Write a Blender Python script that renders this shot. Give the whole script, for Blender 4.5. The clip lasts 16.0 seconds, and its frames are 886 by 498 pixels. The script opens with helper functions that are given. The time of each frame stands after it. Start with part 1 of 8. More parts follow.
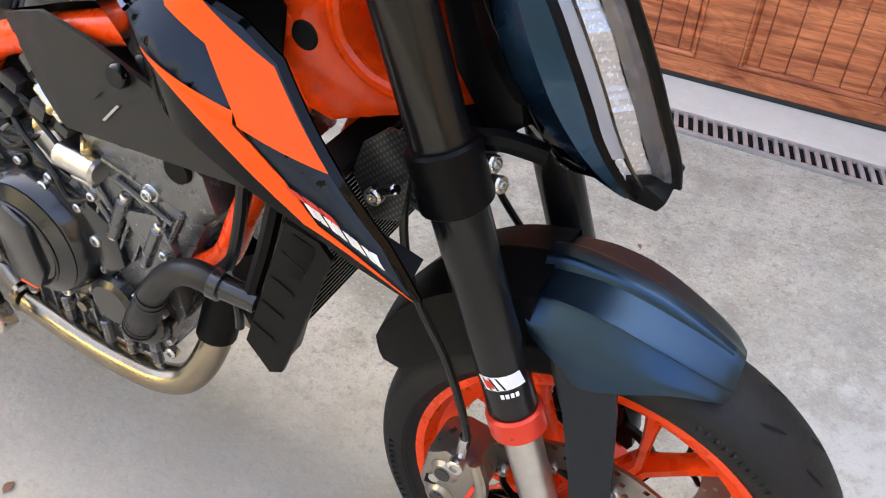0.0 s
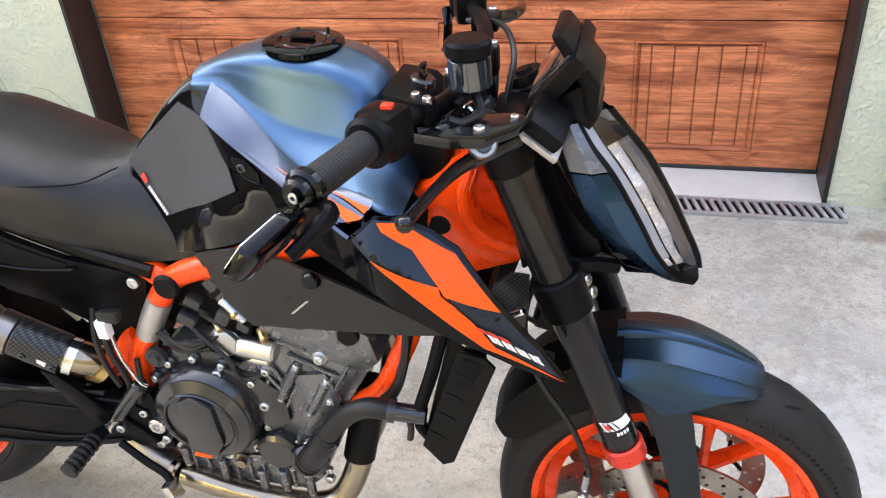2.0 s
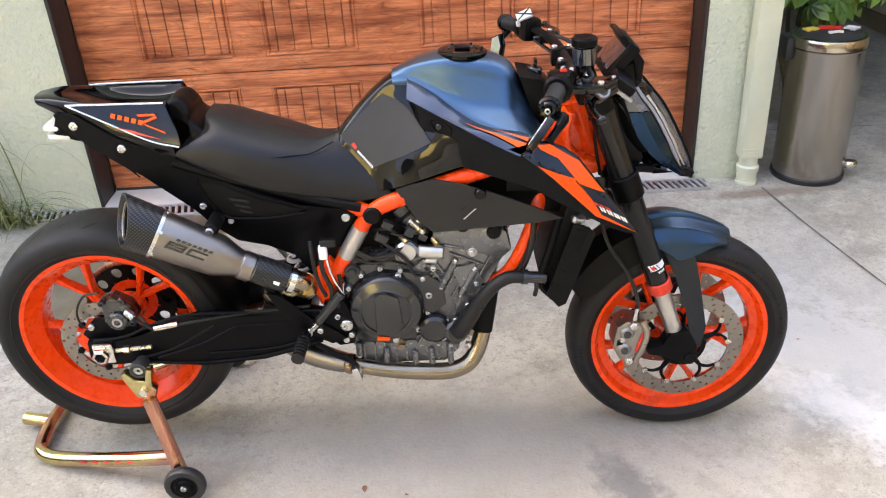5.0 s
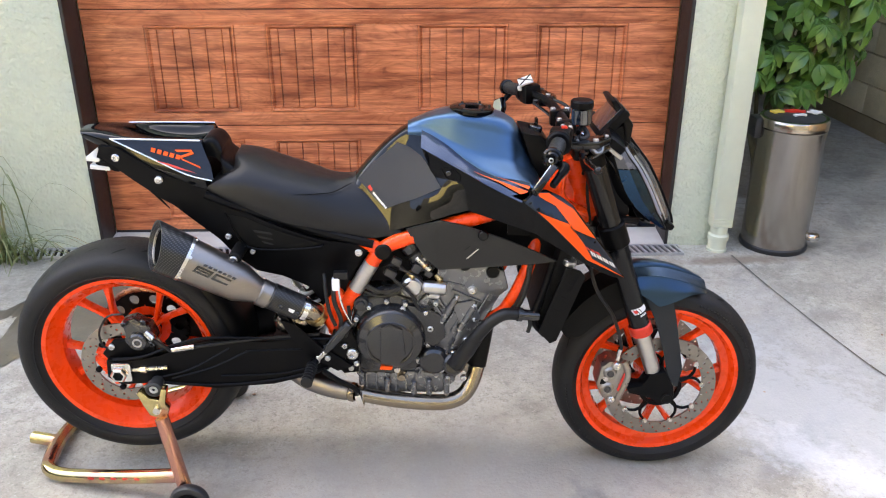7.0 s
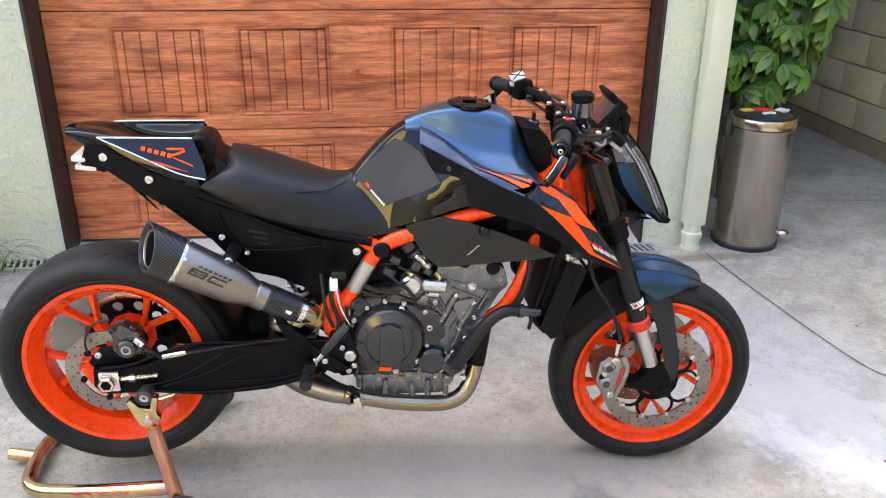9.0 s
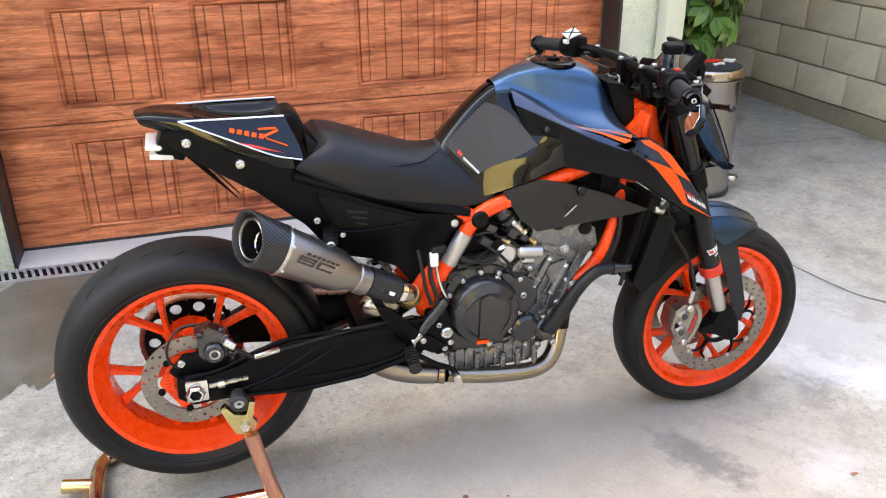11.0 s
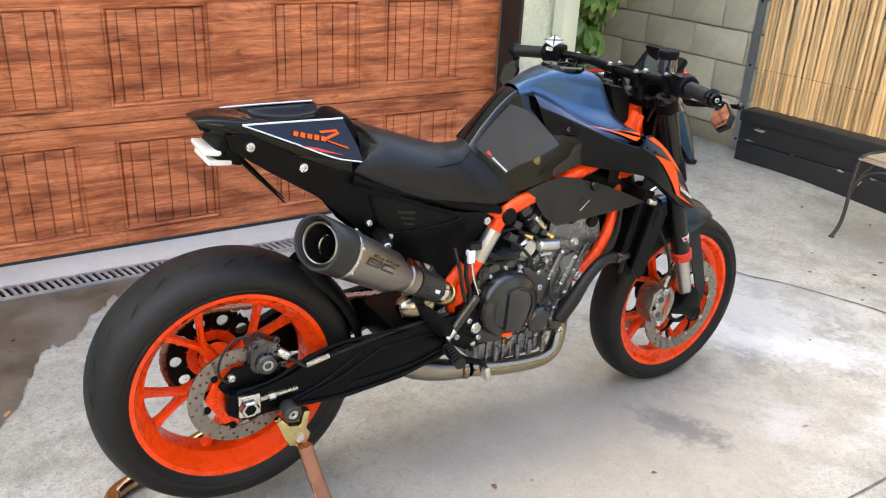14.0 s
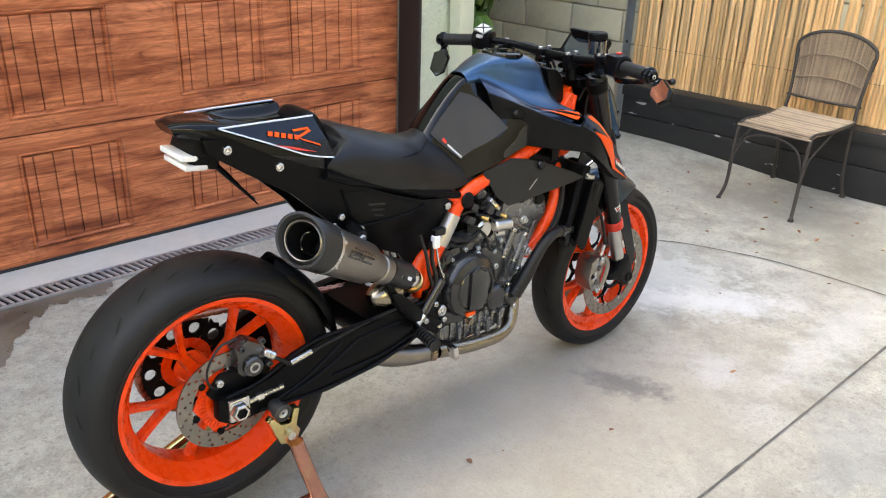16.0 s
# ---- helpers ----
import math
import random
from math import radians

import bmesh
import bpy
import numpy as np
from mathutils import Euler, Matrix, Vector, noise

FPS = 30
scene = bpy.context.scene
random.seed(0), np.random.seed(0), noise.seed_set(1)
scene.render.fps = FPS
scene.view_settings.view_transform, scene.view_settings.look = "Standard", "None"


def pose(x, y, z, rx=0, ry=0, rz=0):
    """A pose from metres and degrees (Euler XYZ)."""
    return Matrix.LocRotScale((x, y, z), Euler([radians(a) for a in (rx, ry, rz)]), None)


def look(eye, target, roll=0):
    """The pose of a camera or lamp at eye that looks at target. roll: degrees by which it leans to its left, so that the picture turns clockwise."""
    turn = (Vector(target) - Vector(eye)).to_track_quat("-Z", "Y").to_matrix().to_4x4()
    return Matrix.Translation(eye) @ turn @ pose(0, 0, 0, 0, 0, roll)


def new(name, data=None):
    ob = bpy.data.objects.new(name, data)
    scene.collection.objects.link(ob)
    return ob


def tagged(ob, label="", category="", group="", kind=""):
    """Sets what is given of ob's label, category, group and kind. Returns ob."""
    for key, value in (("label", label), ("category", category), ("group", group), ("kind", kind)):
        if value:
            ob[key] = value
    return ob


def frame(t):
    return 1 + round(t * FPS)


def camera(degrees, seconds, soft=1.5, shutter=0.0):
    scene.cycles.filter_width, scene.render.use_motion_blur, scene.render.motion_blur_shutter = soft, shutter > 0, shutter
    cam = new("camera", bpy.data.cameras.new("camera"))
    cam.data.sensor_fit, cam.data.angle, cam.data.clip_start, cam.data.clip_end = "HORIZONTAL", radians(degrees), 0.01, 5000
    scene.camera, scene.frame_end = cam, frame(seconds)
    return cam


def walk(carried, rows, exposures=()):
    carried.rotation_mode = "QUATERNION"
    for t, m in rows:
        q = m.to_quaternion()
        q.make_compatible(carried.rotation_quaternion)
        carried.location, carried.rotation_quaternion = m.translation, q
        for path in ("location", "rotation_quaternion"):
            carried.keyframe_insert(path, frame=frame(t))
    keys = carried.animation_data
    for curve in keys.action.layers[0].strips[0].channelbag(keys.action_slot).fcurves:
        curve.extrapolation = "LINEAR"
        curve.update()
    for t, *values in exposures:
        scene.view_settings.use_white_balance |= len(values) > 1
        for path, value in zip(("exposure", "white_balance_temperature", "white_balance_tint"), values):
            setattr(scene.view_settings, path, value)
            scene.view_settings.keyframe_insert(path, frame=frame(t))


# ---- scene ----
cam = camera(56.6, 16.0, soft=1.1)
PATH = [
    (0, (0.081, -0.663, 1.197), (-0.584, 0.738, -0.065), 3.5),
    (0.5, (0.045, -0.702, 1.284), (-0.585, 0.706, 0.011), -1.2),
    (1, (-0.020, -0.861, 1.374), (-0.597, 0.628, 0.169), -3.2),
    (1.5, (-0.071, -0.977, 1.422), (-0.577, 0.589, 0.285), -4.5),
    (2, (-0.090, -1.015, 1.444), (-0.541, 0.608, 0.368), -4.5),
    (2.5, (-0.140, -1.035, 1.452), (-0.540, 0.596, 0.367), -4.9),
    (3, (-0.281, -1.05, 1.446), (-0.532, 0.59, 0.33), -4.7),
    (3.5, (-0.463, -1.238, 1.471), (-0.508, 0.461, 0.417), -2.7),
    (4, (-0.54, -1.472, 1.545), (-0.564, 0.235, 0.503), -4.7),
    (4.5, (-0.571, -1.694, 1.561), (-0.601, 0.013, 0.52), -3.6),
    (5, (-0.593, -1.848, 1.6), (-0.615, -0.096, 0.636), -3.5),
    (5.2, (-0.569, -1.859, 1.622), (-0.623, -0.106, 0.66), -3.8),
    (7.5, (-0.711, -2.081, 1.602), (-0.638, -0.242, 0.82), 0.5),
    (8, (-0.723, -2.091, 1.592), (-0.643, -0.25, 0.814), 0.1),
    (8.2, (-0.729, -2.097, 1.591), (-0.639, -0.259, 0.808), -0.1),
    (10.3, (-1.171, -1.866, 1.531), (-0.75, -0.084, 0.726), 0.9),
    (10.5, (-1.253, -1.877, 1.539), (-0.793, -0.112, 0.718), 0.5),
    (11, (-1.399, -1.851, 1.525), (-0.866, -0.117, 0.682), -0.4),
    (11.5, (-1.561, -1.727, 1.497), (-0.934, -0.023, 0.659), -0.6),
    (12, (-1.687, -1.696, 1.502), (-0.893, -0.039, 0.711), 1.5),
    (12.5, (-1.85, -1.751, 1.522), (-0.955, -0.126, 0.776), 2.6),
    (13, (-1.94, -1.793, 1.52), (-1.014, -0.175, 0.797), 3.3),
    (13.5, (-1.976, -1.751, 1.493), (-1.012, -0.161, 0.757), 4.0),
    (14, (-1.96, -1.673, 1.503), (-0.971, -0.131, 0.7), 3.0),
    (14.5, (-1.949, -1.597, 1.487), (-0.915, -0.122, 0.618), 2.3),
    (15, (-2.011, -1.575, 1.494), (-0.866, -0.196, 0.606), 2.4),
    (15.5, (-2.104, -1.586, 1.517), (-0.887, -0.251, 0.659), 2.7),
    (16, (-2.183, -1.578, 1.515), (-0.951, -0.232, 0.697), 2.0),
]
walk(cam, [(t, look(eye, target, roll)) for t, eye, target, roll in PATH], [(0.0, 3.50, 6500, 7), (1.0, 3.64, 6500, 7), (3.0, 3.70, 6450, 8), (5.0, 3.46, 6650, 9), (7.5, 3.40, 6200, 9), (12.5, 3.50, 6450, 7), (16.0, 3.17, 6450, 3)])

# ---- light ----
world = bpy.data.worlds.new("sky")
scene.world = world
world.use_nodes = True
sky = world.node_tree.nodes.new("ShaderNodeTexSky")
sky.sky_type, sky.sun_disc = "NISHITA", False
sky.air_density, sky.dust_density, sky.ozone_density = 0.6, 9.0, 0.5
sky.sun_elevation, sky.sun_rotation = radians(42), radians(329)
back = world.node_tree.nodes["Background"]
back.inputs["Strength"].default_value = 0.15
world.node_tree.links.new(sky.outputs["Color"], back.inputs["Color"])
sun = new("sun", bpy.data.lights.new("sun", "SUN"))
sun.data.energy, sun.data.angle, sun.data.color = 1.4, radians(0.6), (1.0, 0.93, 0.83)
sun.matrix_world = look((-1.5, 2.5, 2.6), (0, 0, 0))  # behind the house: the driveway lies in its shade


# ---- materials ----
def mat(name, col, rough=0.5, metal=0.0, var=0.12, scale=6.0, bump=0.0, bscale=150.0, coat=0.0, rvar=0.08,
        spots=None, spot=(3.0, 0.6, 0.7), rand=0.0, spec=0.5, stretch=(1, 1, 1), bdist=0.002, emit=0.0, aniso=0.0, crough=0.04):
    """A surface with colour variation at two scales, worn gloss and fine relief, in metres."""
    m = bpy.data.materials.new(name)
    m.use_nodes = True
    nt = m.node_tree
    add, link = nt.nodes.new, nt.links.new
    b = nt.nodes["Principled BSDF"]
    tc, mp = add("ShaderNodeTexCoord"), add("ShaderNodeMapping")
    mp.inputs["Scale"].default_value = stretch
    link(tc.outputs["Object"], mp.inputs["Vector"])
    vec = mp.outputs["Vector"]

    def noise_tex(sc, detail=6, dist=0.0):
        n = add("ShaderNodeTexNoise")
        n.inputs["Scale"].default_value, n.inputs["Detail"].default_value, n.inputs["Distortion"].default_value = sc, detail, dist
        link(vec, n.inputs["Vector"])
        return n.outputs["Fac"]

    def math_node(op, a, c):
        n = add("ShaderNodeMath")
        n.operation = op
        for k, v in enumerate((a, c)):
            if isinstance(v, (int, float)):
                n.inputs[k].default_value = v
            else:
                link(v, n.inputs[k])
        return n.outputs[0]

    def ramp(src, lo, hi):
        n = add("ShaderNodeMapRange")
        n.inputs["From Min"].default_value, n.inputs["From Max"].default_value = lo, hi
        link(src, n.inputs["Value"])
        return n.outputs["Result"]

    def blend(fac, a, c):
        n = add("ShaderNodeMix")
        n.data_type = "RGBA"
        link(fac, n.inputs["Factor"])
        for k, v in (("A", a), ("B", c)):
            sock = [s for s in n.inputs if s.name == k and s.type == "RGBA"][0]
            if isinstance(v, tuple):
                sock.default_value = (*v[:3], 1)
            else:
                link(v, sock)
        return [s for s in n.outputs if s.type == "RGBA"][0]

    big, small = noise_tex(scale), noise_tex(scale * 9, 4)
    mix = math_node("ADD", math_node("MULTIPLY", big, 0.65), math_node("MULTIPLY", small, 0.35))
    if rand:
        oi = add("ShaderNodeObjectInfo")
        mix = math_node("ADD", mix, math_node("MULTIPLY", math_node("SUBTRACT", oi.outputs["Random"], 0.5), rand))
    fac = ramp(mix, 0.3, 0.7)
    lo = tuple(c * (1 - var) for c in col[:3])
    hi = tuple(min(1, c * (1 + var)) for c in col[:3])
    colour = blend(fac, lo, hi)
    if spots:
        sc, a, z = spot
        colour = blend(ramp(noise_tex(sc, 8, 0.6), a, z), colour, tuple(spots))
    link(colour, b.inputs["Base Color"])
    link(math_node("ADD", math_node("MULTIPLY", math_node("SUBTRACT", small, 0.5), rvar * 2), rough), b.inputs["Roughness"])
    b.inputs["Metallic"].default_value = metal
    b.inputs["Specular IOR Level"].default_value = spec
    b.inputs["Coat Weight"].default_value, b.inputs["Coat Roughness"].default_value = coat, crough
    if aniso:
        b.inputs["Anisotropic"].default_value = aniso
    if emit:
        b.inputs["Emission Color"].default_value, b.inputs["Emission Strength"].default_value = (*col[:3], 1), emit
    if bump:
        n = add("ShaderNodeBump")
        n.inputs["Strength"].default_value, n.inputs["Distance"].default_value = bump, bdist
        link(noise_tex(bscale, 5), n.inputs["Height"])
        link(n.outputs["Normal"], b.inputs["Normal"])
    return m


M = {}
M["gloss_black"] = mat("black_lacquer", (0.0022, 0.0022, 0.0026), 0.06, var=0.2, coat=0.42, rvar=0.02, spec=0.06)
M["shroud_black"] = mat("black_shroud_lacquer", (0.0018, 0.0018, 0.0022), 0.08, var=0.2, coat=0.26, rvar=0.02, spec=0.05)
M["shell_black"] = mat("black_tank_lacquer", (0.0022, 0.0022, 0.0026), 0.05, var=0.2, coat=0.55, rvar=0.02, spec=0.06)
M["satin_black"] = mat("satin_black_plastic", (0.0030, 0.0030, 0.0034), 0.34, bump=0.12, bscale=500, rvar=0.08, spec=0.09)
M["matt_black"] = mat("matt_black_plastic", (0.0036, 0.0036, 0.0036), 0.50, bump=0.25, bscale=600, var=0.2, spec=0.12)
M["deep_black"] = mat("dark_cavity_metal", (0.003, 0.003, 0.003), 0.6, spec=0.15)
M["cover_grey"] = mat("charcoal_textured_plastic", (0.0115, 0.0114, 0.0113), 0.50, bump=0.3, bscale=700, var=0.15, spec=0.35)
M["blue"] = mat("satin_blue_paint", (0.024, 0.074, 0.150), 0.40, metal=1.0, var=0.08, rvar=0.04, coat=1.0, crough=0.36)
M["blue_guard"] = mat("satin_blue_mudguard_paint", (0.013, 0.038, 0.075), 0.36, metal=1.0, var=0.08, rvar=0.04, coat=0.5, crough=0.34)
M["blue_deep"] = mat("dark_satin_blue_paint", (0.015, 0.042, 0.092), 0.26, metal=1.0, var=0.10, rvar=0.05, coat=0.25)
M["stay_blue"] = mat("near_black_blue_plastic", (0.0035, 0.008, 0.015), 0.40, metal=0.4, var=0.1, rvar=0.04, coat=0.1)
M["fork_black"] = mat("anodised_black_fork_tube", (0.006, 0.006, 0.0065), 0.24, metal=0.0, var=0.1, rvar=0.04, spec=0.3)
M["slate"] = mat("slate_blue_gloss_paint", (0.032, 0.045, 0.075), 0.20, metal=0.9, coat=0.4, rvar=0.03)
M["decal_blue"] = mat("satin_blue_decal_film", (0.011, 0.018, 0.031), 0.40, metal=0.2, var=0.06, spec=0.3)
M["blue_dark"] = mat("dark_blue_paint", (0.006, 0.0075, 0.013), 0.12, coat=0.4, rvar=0.03, spec=0.1)
M["orange"] = mat("orange_powder_coat", (0.84, 0.060, 0.003), 0.28, var=0.06, coat=0.15, rvar=0.06, spec=0.3)
M["orange_decal"] = mat("orange_decal_film", (0.84, 0.088, 0.004), 0.34, var=0.04, spec=0.2)
M["white_decal"] = mat("white_decal_film", (0.8, 0.8, 0.8), 0.35, var=0.04)
M["red_decal"] = mat("red_decal_film", (0.6, 0.03, 0.015), 0.35, var=0.05)
M["red_anod"] = mat("red_anodised_aluminium", (0.65, 0.045, 0.02), 0.3, metal=0.4)
M["rubber"] = mat("tyre_rubber", (0.0092, 0.0092, 0.0098), 0.55, spec=0.26, var=0.3, scale=14, bump=0.3, bscale=300, rvar=0.12, spots=(0.013, 0.0125, 0.011), spot=(7, 0.56, 0.9))
M["grip"] = mat("grip_rubber", (0.009, 0.009, 0.009), 0.55, bump=0.3, bscale=400, spec=0.35)
M["seat"] = mat("black_seat_vinyl", (0.0048, 0.0048, 0.0056), 0.44, bump=0.2, bscale=450, var=0.18, spec=0.35)
M["pad"] = mat("grip_tape_pad", (0.034, 0.033, 0.033), 0.7, bump=0.5, bscale=900, var=0.12)
M["chrome"] = mat("polished_steel", (0.72, 0.70, 0.67), 0.16, metal=1.0, rvar=0.06)
M["steel"] = mat("brushed_disc_steel", (0.27, 0.25, 0.22), 0.34, metal=1.0, var=0.15, bump=0.1, bscale=300)
M["pipe"] = mat("heat_tinted_exhaust_steel", (0.29, 0.25, 0.19), 0.25, metal=1.0, var=0.12, scale=5, rvar=0.015, spots=(0.24, 0.17, 0.10), spot=(5, 0.50, 0.75))
M["titanium"] = mat("brushed_titanium", (0.26, 0.235, 0.21), 0.36, metal=1.0, var=0.1, stretch=(1, 1, 6), bump=0.1, bscale=220)
M["carbon"] = mat("carbon_fibre_weave", (0.011, 0.011, 0.012), 0.38, coat=0.15, var=0.6, scale=140, spec=0.3)
weave = M["carbon"].node_tree
bands = []
for turn in (0.7, -0.9):
    wm, wt = weave.nodes.new("ShaderNodeMapping"), weave.nodes.new("ShaderNodeTexWave")
    wm.inputs["Rotation"].default_value = (0.3, turn, 0.2)
    wt.inputs["Scale"].default_value = 62
    weave.links.new(weave.nodes["Texture Coordinate"].outputs["Object"], wm.inputs["Vector"])
    weave.links.new(wm.outputs["Vector"], wt.inputs["Vector"])
    bands.append(wt.outputs["Fac"])
cross = weave.nodes.new("ShaderNodeMath")
cross.operation = "MULTIPLY"
weave.links.new(bands[0], cross.inputs[0])
weave.links.new(bands[1], cross.inputs[1])
tow = weave.nodes.new("ShaderNodeMix")
tow.data_type = "RGBA"
ends = [q for q in tow.inputs if q.type == "RGBA"]
ends[0].default_value, ends[1].default_value = (0.005, 0.005, 0.0055, 1), (0.055, 0.054, 0.052, 1)
weave.links.new(cross.outputs[0], tow.inputs["Factor"])
weave.links.new([q for q in tow.outputs if q.type == "RGBA"][0], weave.nodes["Principled BSDF"].inputs["Base Color"])
M["engine"] = mat("grey_cast_aluminium", (0.160, 0.161, 0.164), 0.26, metal=0.7, var=0.15, bump=0.25, bscale=280, spots=(0.105, 0.104, 0.102), spot=(14, 0.60, 0.8))
M["engine_dark"] = mat("dark_painted_engine_cover", (0.016, 0.016, 0.0165), 0.22, metal=0.1, coat=0.35, crough=0.12, bump=0.12, bscale=350)
M["alu"] = mat("bare_cast_aluminium", (0.55, 0.54, 0.52), 0.32, metal=1.0, var=0.15, bump=0.2, bscale=250)
M["lever_black"] = mat("glossy_black_lever", (0.004, 0.004, 0.0045), 0.16, rvar=0.04, spec=0.4)
M["caliper"] = mat("titanium_grey_caliper", (0.31, 0.285, 0.25), 0.30, metal=0.9, var=0.12, bump=0.15, bscale=250)
M["caliper_dark"] = mat("grey_anodised_caliper", (0.085, 0.082, 0.080), 0.26, metal=0.85, var=0.15, bump=0.2, bscale=250)
M["brass"] = mat("brass_plated_fitting", (0.55, 0.40, 0.17), 0.3, metal=1.0, var=0.15)
M["bolt"] = mat("zinc_bolt_steel", (0.62, 0.60, 0.57), 0.28, metal=1.0)
M["hose"] = mat("black_hose_rubber", (0.007, 0.007, 0.007), 0.42, spec=0.35)
M["tail_lens"] = mat("milky_tail_light_lens", (0.72, 0.70, 0.66), 0.2)
M["mirror"] = mat("mirror_glass", (0.85, 0.86, 0.86), 0.02, metal=1.0, var=0.0, rvar=0.0)
M["screen"] = mat("dark_display_glass", (0.012, 0.016, 0.022), 0.06, coat=1.0, rvar=0.02)
M["zinc"] = mat("yellow_passivated_zinc", (0.60, 0.50, 0.23), 0.17, metal=1.0, var=0.2, scale=10, spots=(0.48, 0.24, 0.20), spot=(6.5, 0.50, 0.66))
M["zinc_pink"] = mat("rose_passivated_zinc", (0.50, 0.25, 0.19), 0.24, metal=1.0, var=0.25, scale=9, spots=(0.50, 0.40, 0.18), spot=(9, 0.54, 0.7))
M["chain"] = mat("oiled_chain_steel", (0.26, 0.135, 0.10), 0.36, metal=0.8, var=0.3, scale=40)
M["lamp_grey"] = mat("white_lamp_reflector_cells", (0.66, 0.68, 0.70), 0.26, metal=0.35, var=0.08, scale=30)
M["lamp_guide"] = mat("frosted_light_guide", (0.085, 0.090, 0.105), 0.26, var=0.03, scale=5, coat=0.5)
M["running_lens"] = mat("frosted_running_light", (0.22, 0.235, 0.265), 0.24, var=0.03, scale=5, coat=0.5)
M["piping"] = mat("pale_silver_piping", (0.66, 0.68, 0.72), 0.3, metal=0.3, var=0.05)
M["silver_label"] = mat("worn_silver_frame_guard", (0.42, 0.40, 0.38), 0.32, metal=0.7, var=0.2, scale=20)

glass = bpy.data.materials.new("clear_lens")
glass.use_nodes = True
gb = glass.node_tree.nodes["Principled BSDF"]
gb.inputs["Transmission Weight"].default_value, gb.inputs["Roughness"].default_value, gb.inputs["IOR"].default_value = 1.0, 0.02, 1.07
gb.inputs["Coat Weight"].default_value, gb.inputs["Coat Roughness"].default_value = 0.8, 0.02
M["glass"] = glass

M["sill"] = mat("pale_concrete_sill", (0.53, 0.505, 0.44), 0.75, var=0.12, scale=3, bump=0.4, bscale=90, spots=(0.42, 0.40, 0.35), spot=(2.5, 0.58, 0.8))
M["wet"] = mat("damp_concrete", (0.118, 0.101, 0.072), 0.36, var=0.6, scale=4, bump=0.3, bscale=90, rvar=0.2, spots=(0.17, 0.155, 0.13), spot=(5, 0.5, 0.7))
M["joint"] = mat("dirt_filled_joint", (0.11, 0.10, 0.085), 0.9, var=0.4, scale=30)
M["stucco"] = mat("pale_sage_stucco", (0.645, 0.665, 0.495), 0.85, var=0.07, scale=2.5, bump=1.0, bscale=58, bdist=0.014, spots=(0.52, 0.55, 0.42), spot=(1.5, 0.6, 0.85))
M["sage_paint"] = mat("sage_painted_downpipe", (0.60, 0.615, 0.455), 0.55, var=0.06, scale=3, bump=0.15, bscale=120)
M["trim"] = mat("dark_bronze_door_trim", (0.018, 0.015, 0.013), 0.5, var=0.2, bump=0.2, bscale=200)
M["block"] = mat("painted_concrete_block", (0.62, 0.56, 0.395), 0.9, var=0.14, scale=4, bump=0.8, bscale=110, bdist=0.006, rand=0.25, spots=(0.45, 0.40, 0.28), spot=(3, 0.6, 0.8))
M["mortar"] = mat("raked_mortar", (0.44, 0.395, 0.28), 0.95, var=0.15, scale=12, bump=0.5, bscale=150)
M["footing"] = mat("brown_stained_footing", (0.30, 0.255, 0.17), 0.9, var=0.2, scale=5, bump=0.5, bscale=110)
M["bamboo"] = mat("dried_bamboo_cane", (0.74, 0.48, 0.215), 0.42, var=0.3, scale=9, rand=1.0, stretch=(1, 1, 0.12), bump=0.1, bscale=90, spots=(0.82, 0.66, 0.42), spot=(16, 0.50, 0.75))
M["planter"] = mat("black_stained_timber", (0.017, 0.0165, 0.016), 0.55, var=0.3, scale=6, stretch=(3, 1.2, 3), bump=0.35, bscale=90, spots=(0.42, 0.41, 0.38), spot=(5.0, 0.665, 0.685))
M["iron"] = mat("dark_wrought_iron", (0.055, 0.048, 0.042), 0.6, metal=0.4, var=0.25, scale=30, bump=0.3, bscale=200)
M["rattan"] = mat("weathered_rattan_stick", (0.29, 0.215, 0.14), 0.6, var=0.3, scale=14, rand=0.6, bump=0.3, bscale=120)
M["galv"] = mat("galvanised_post_steel", (0.42, 0.43, 0.42), 0.45, metal=0.7, var=0.15, scale=12)
M["stainless"] = mat("brushed_stainless_bin", (0.42, 0.385, 0.34), 0.20, metal=1.0, var=0.03, scale=3, rvar=0.01, aniso=0.4)
M["black_plastic"] = mat("black_moulded_plastic", (0.02, 0.02, 0.02), 0.45)
M["leaf"] = mat("glossy_green_leaf", (0.058, 0.130, 0.020), 0.36, var=0.5, scale=5, rand=0.9, spots=(0.20, 0.32, 0.048), spot=(3.0, 0.52, 0.70))
M["stem"] = mat("brown_green_stem", (0.10, 0.09, 0.045), 0.7, var=0.25, scale=12)
M["grass"] = mat("strappy_grass_blade", (0.17, 0.20, 0.065), 0.55, var=0.4, scale=6, spots=(0.42, 0.34, 0.17), spot=(4, 0.5, 0.65))
M["dry_leaf"] = mat("dry_brown_leaf", (0.27, 0.13, 0.065), 0.8, var=0.3, scale=40, rand=0.5)
M["grate"] = mat("galvanised_drain_grate", (0.45, 0.45, 0.44), 0.5, metal=0.6, var=0.2, scale=12)
M["paper"] = mat("printed_wrapper_paper", (0.62, 0.60, 0.55), 0.5, var=0.2, scale=20)
M["yellow_print"] = mat("yellow_printed_card", (0.66, 0.50, 0.08), 0.5)
M["yellow_wall"] = mat("sunny_yellow_render", (0.80, 0.66, 0.24), 0.85, var=0.1, scale=1.5, bump=0.3, bscale=60)
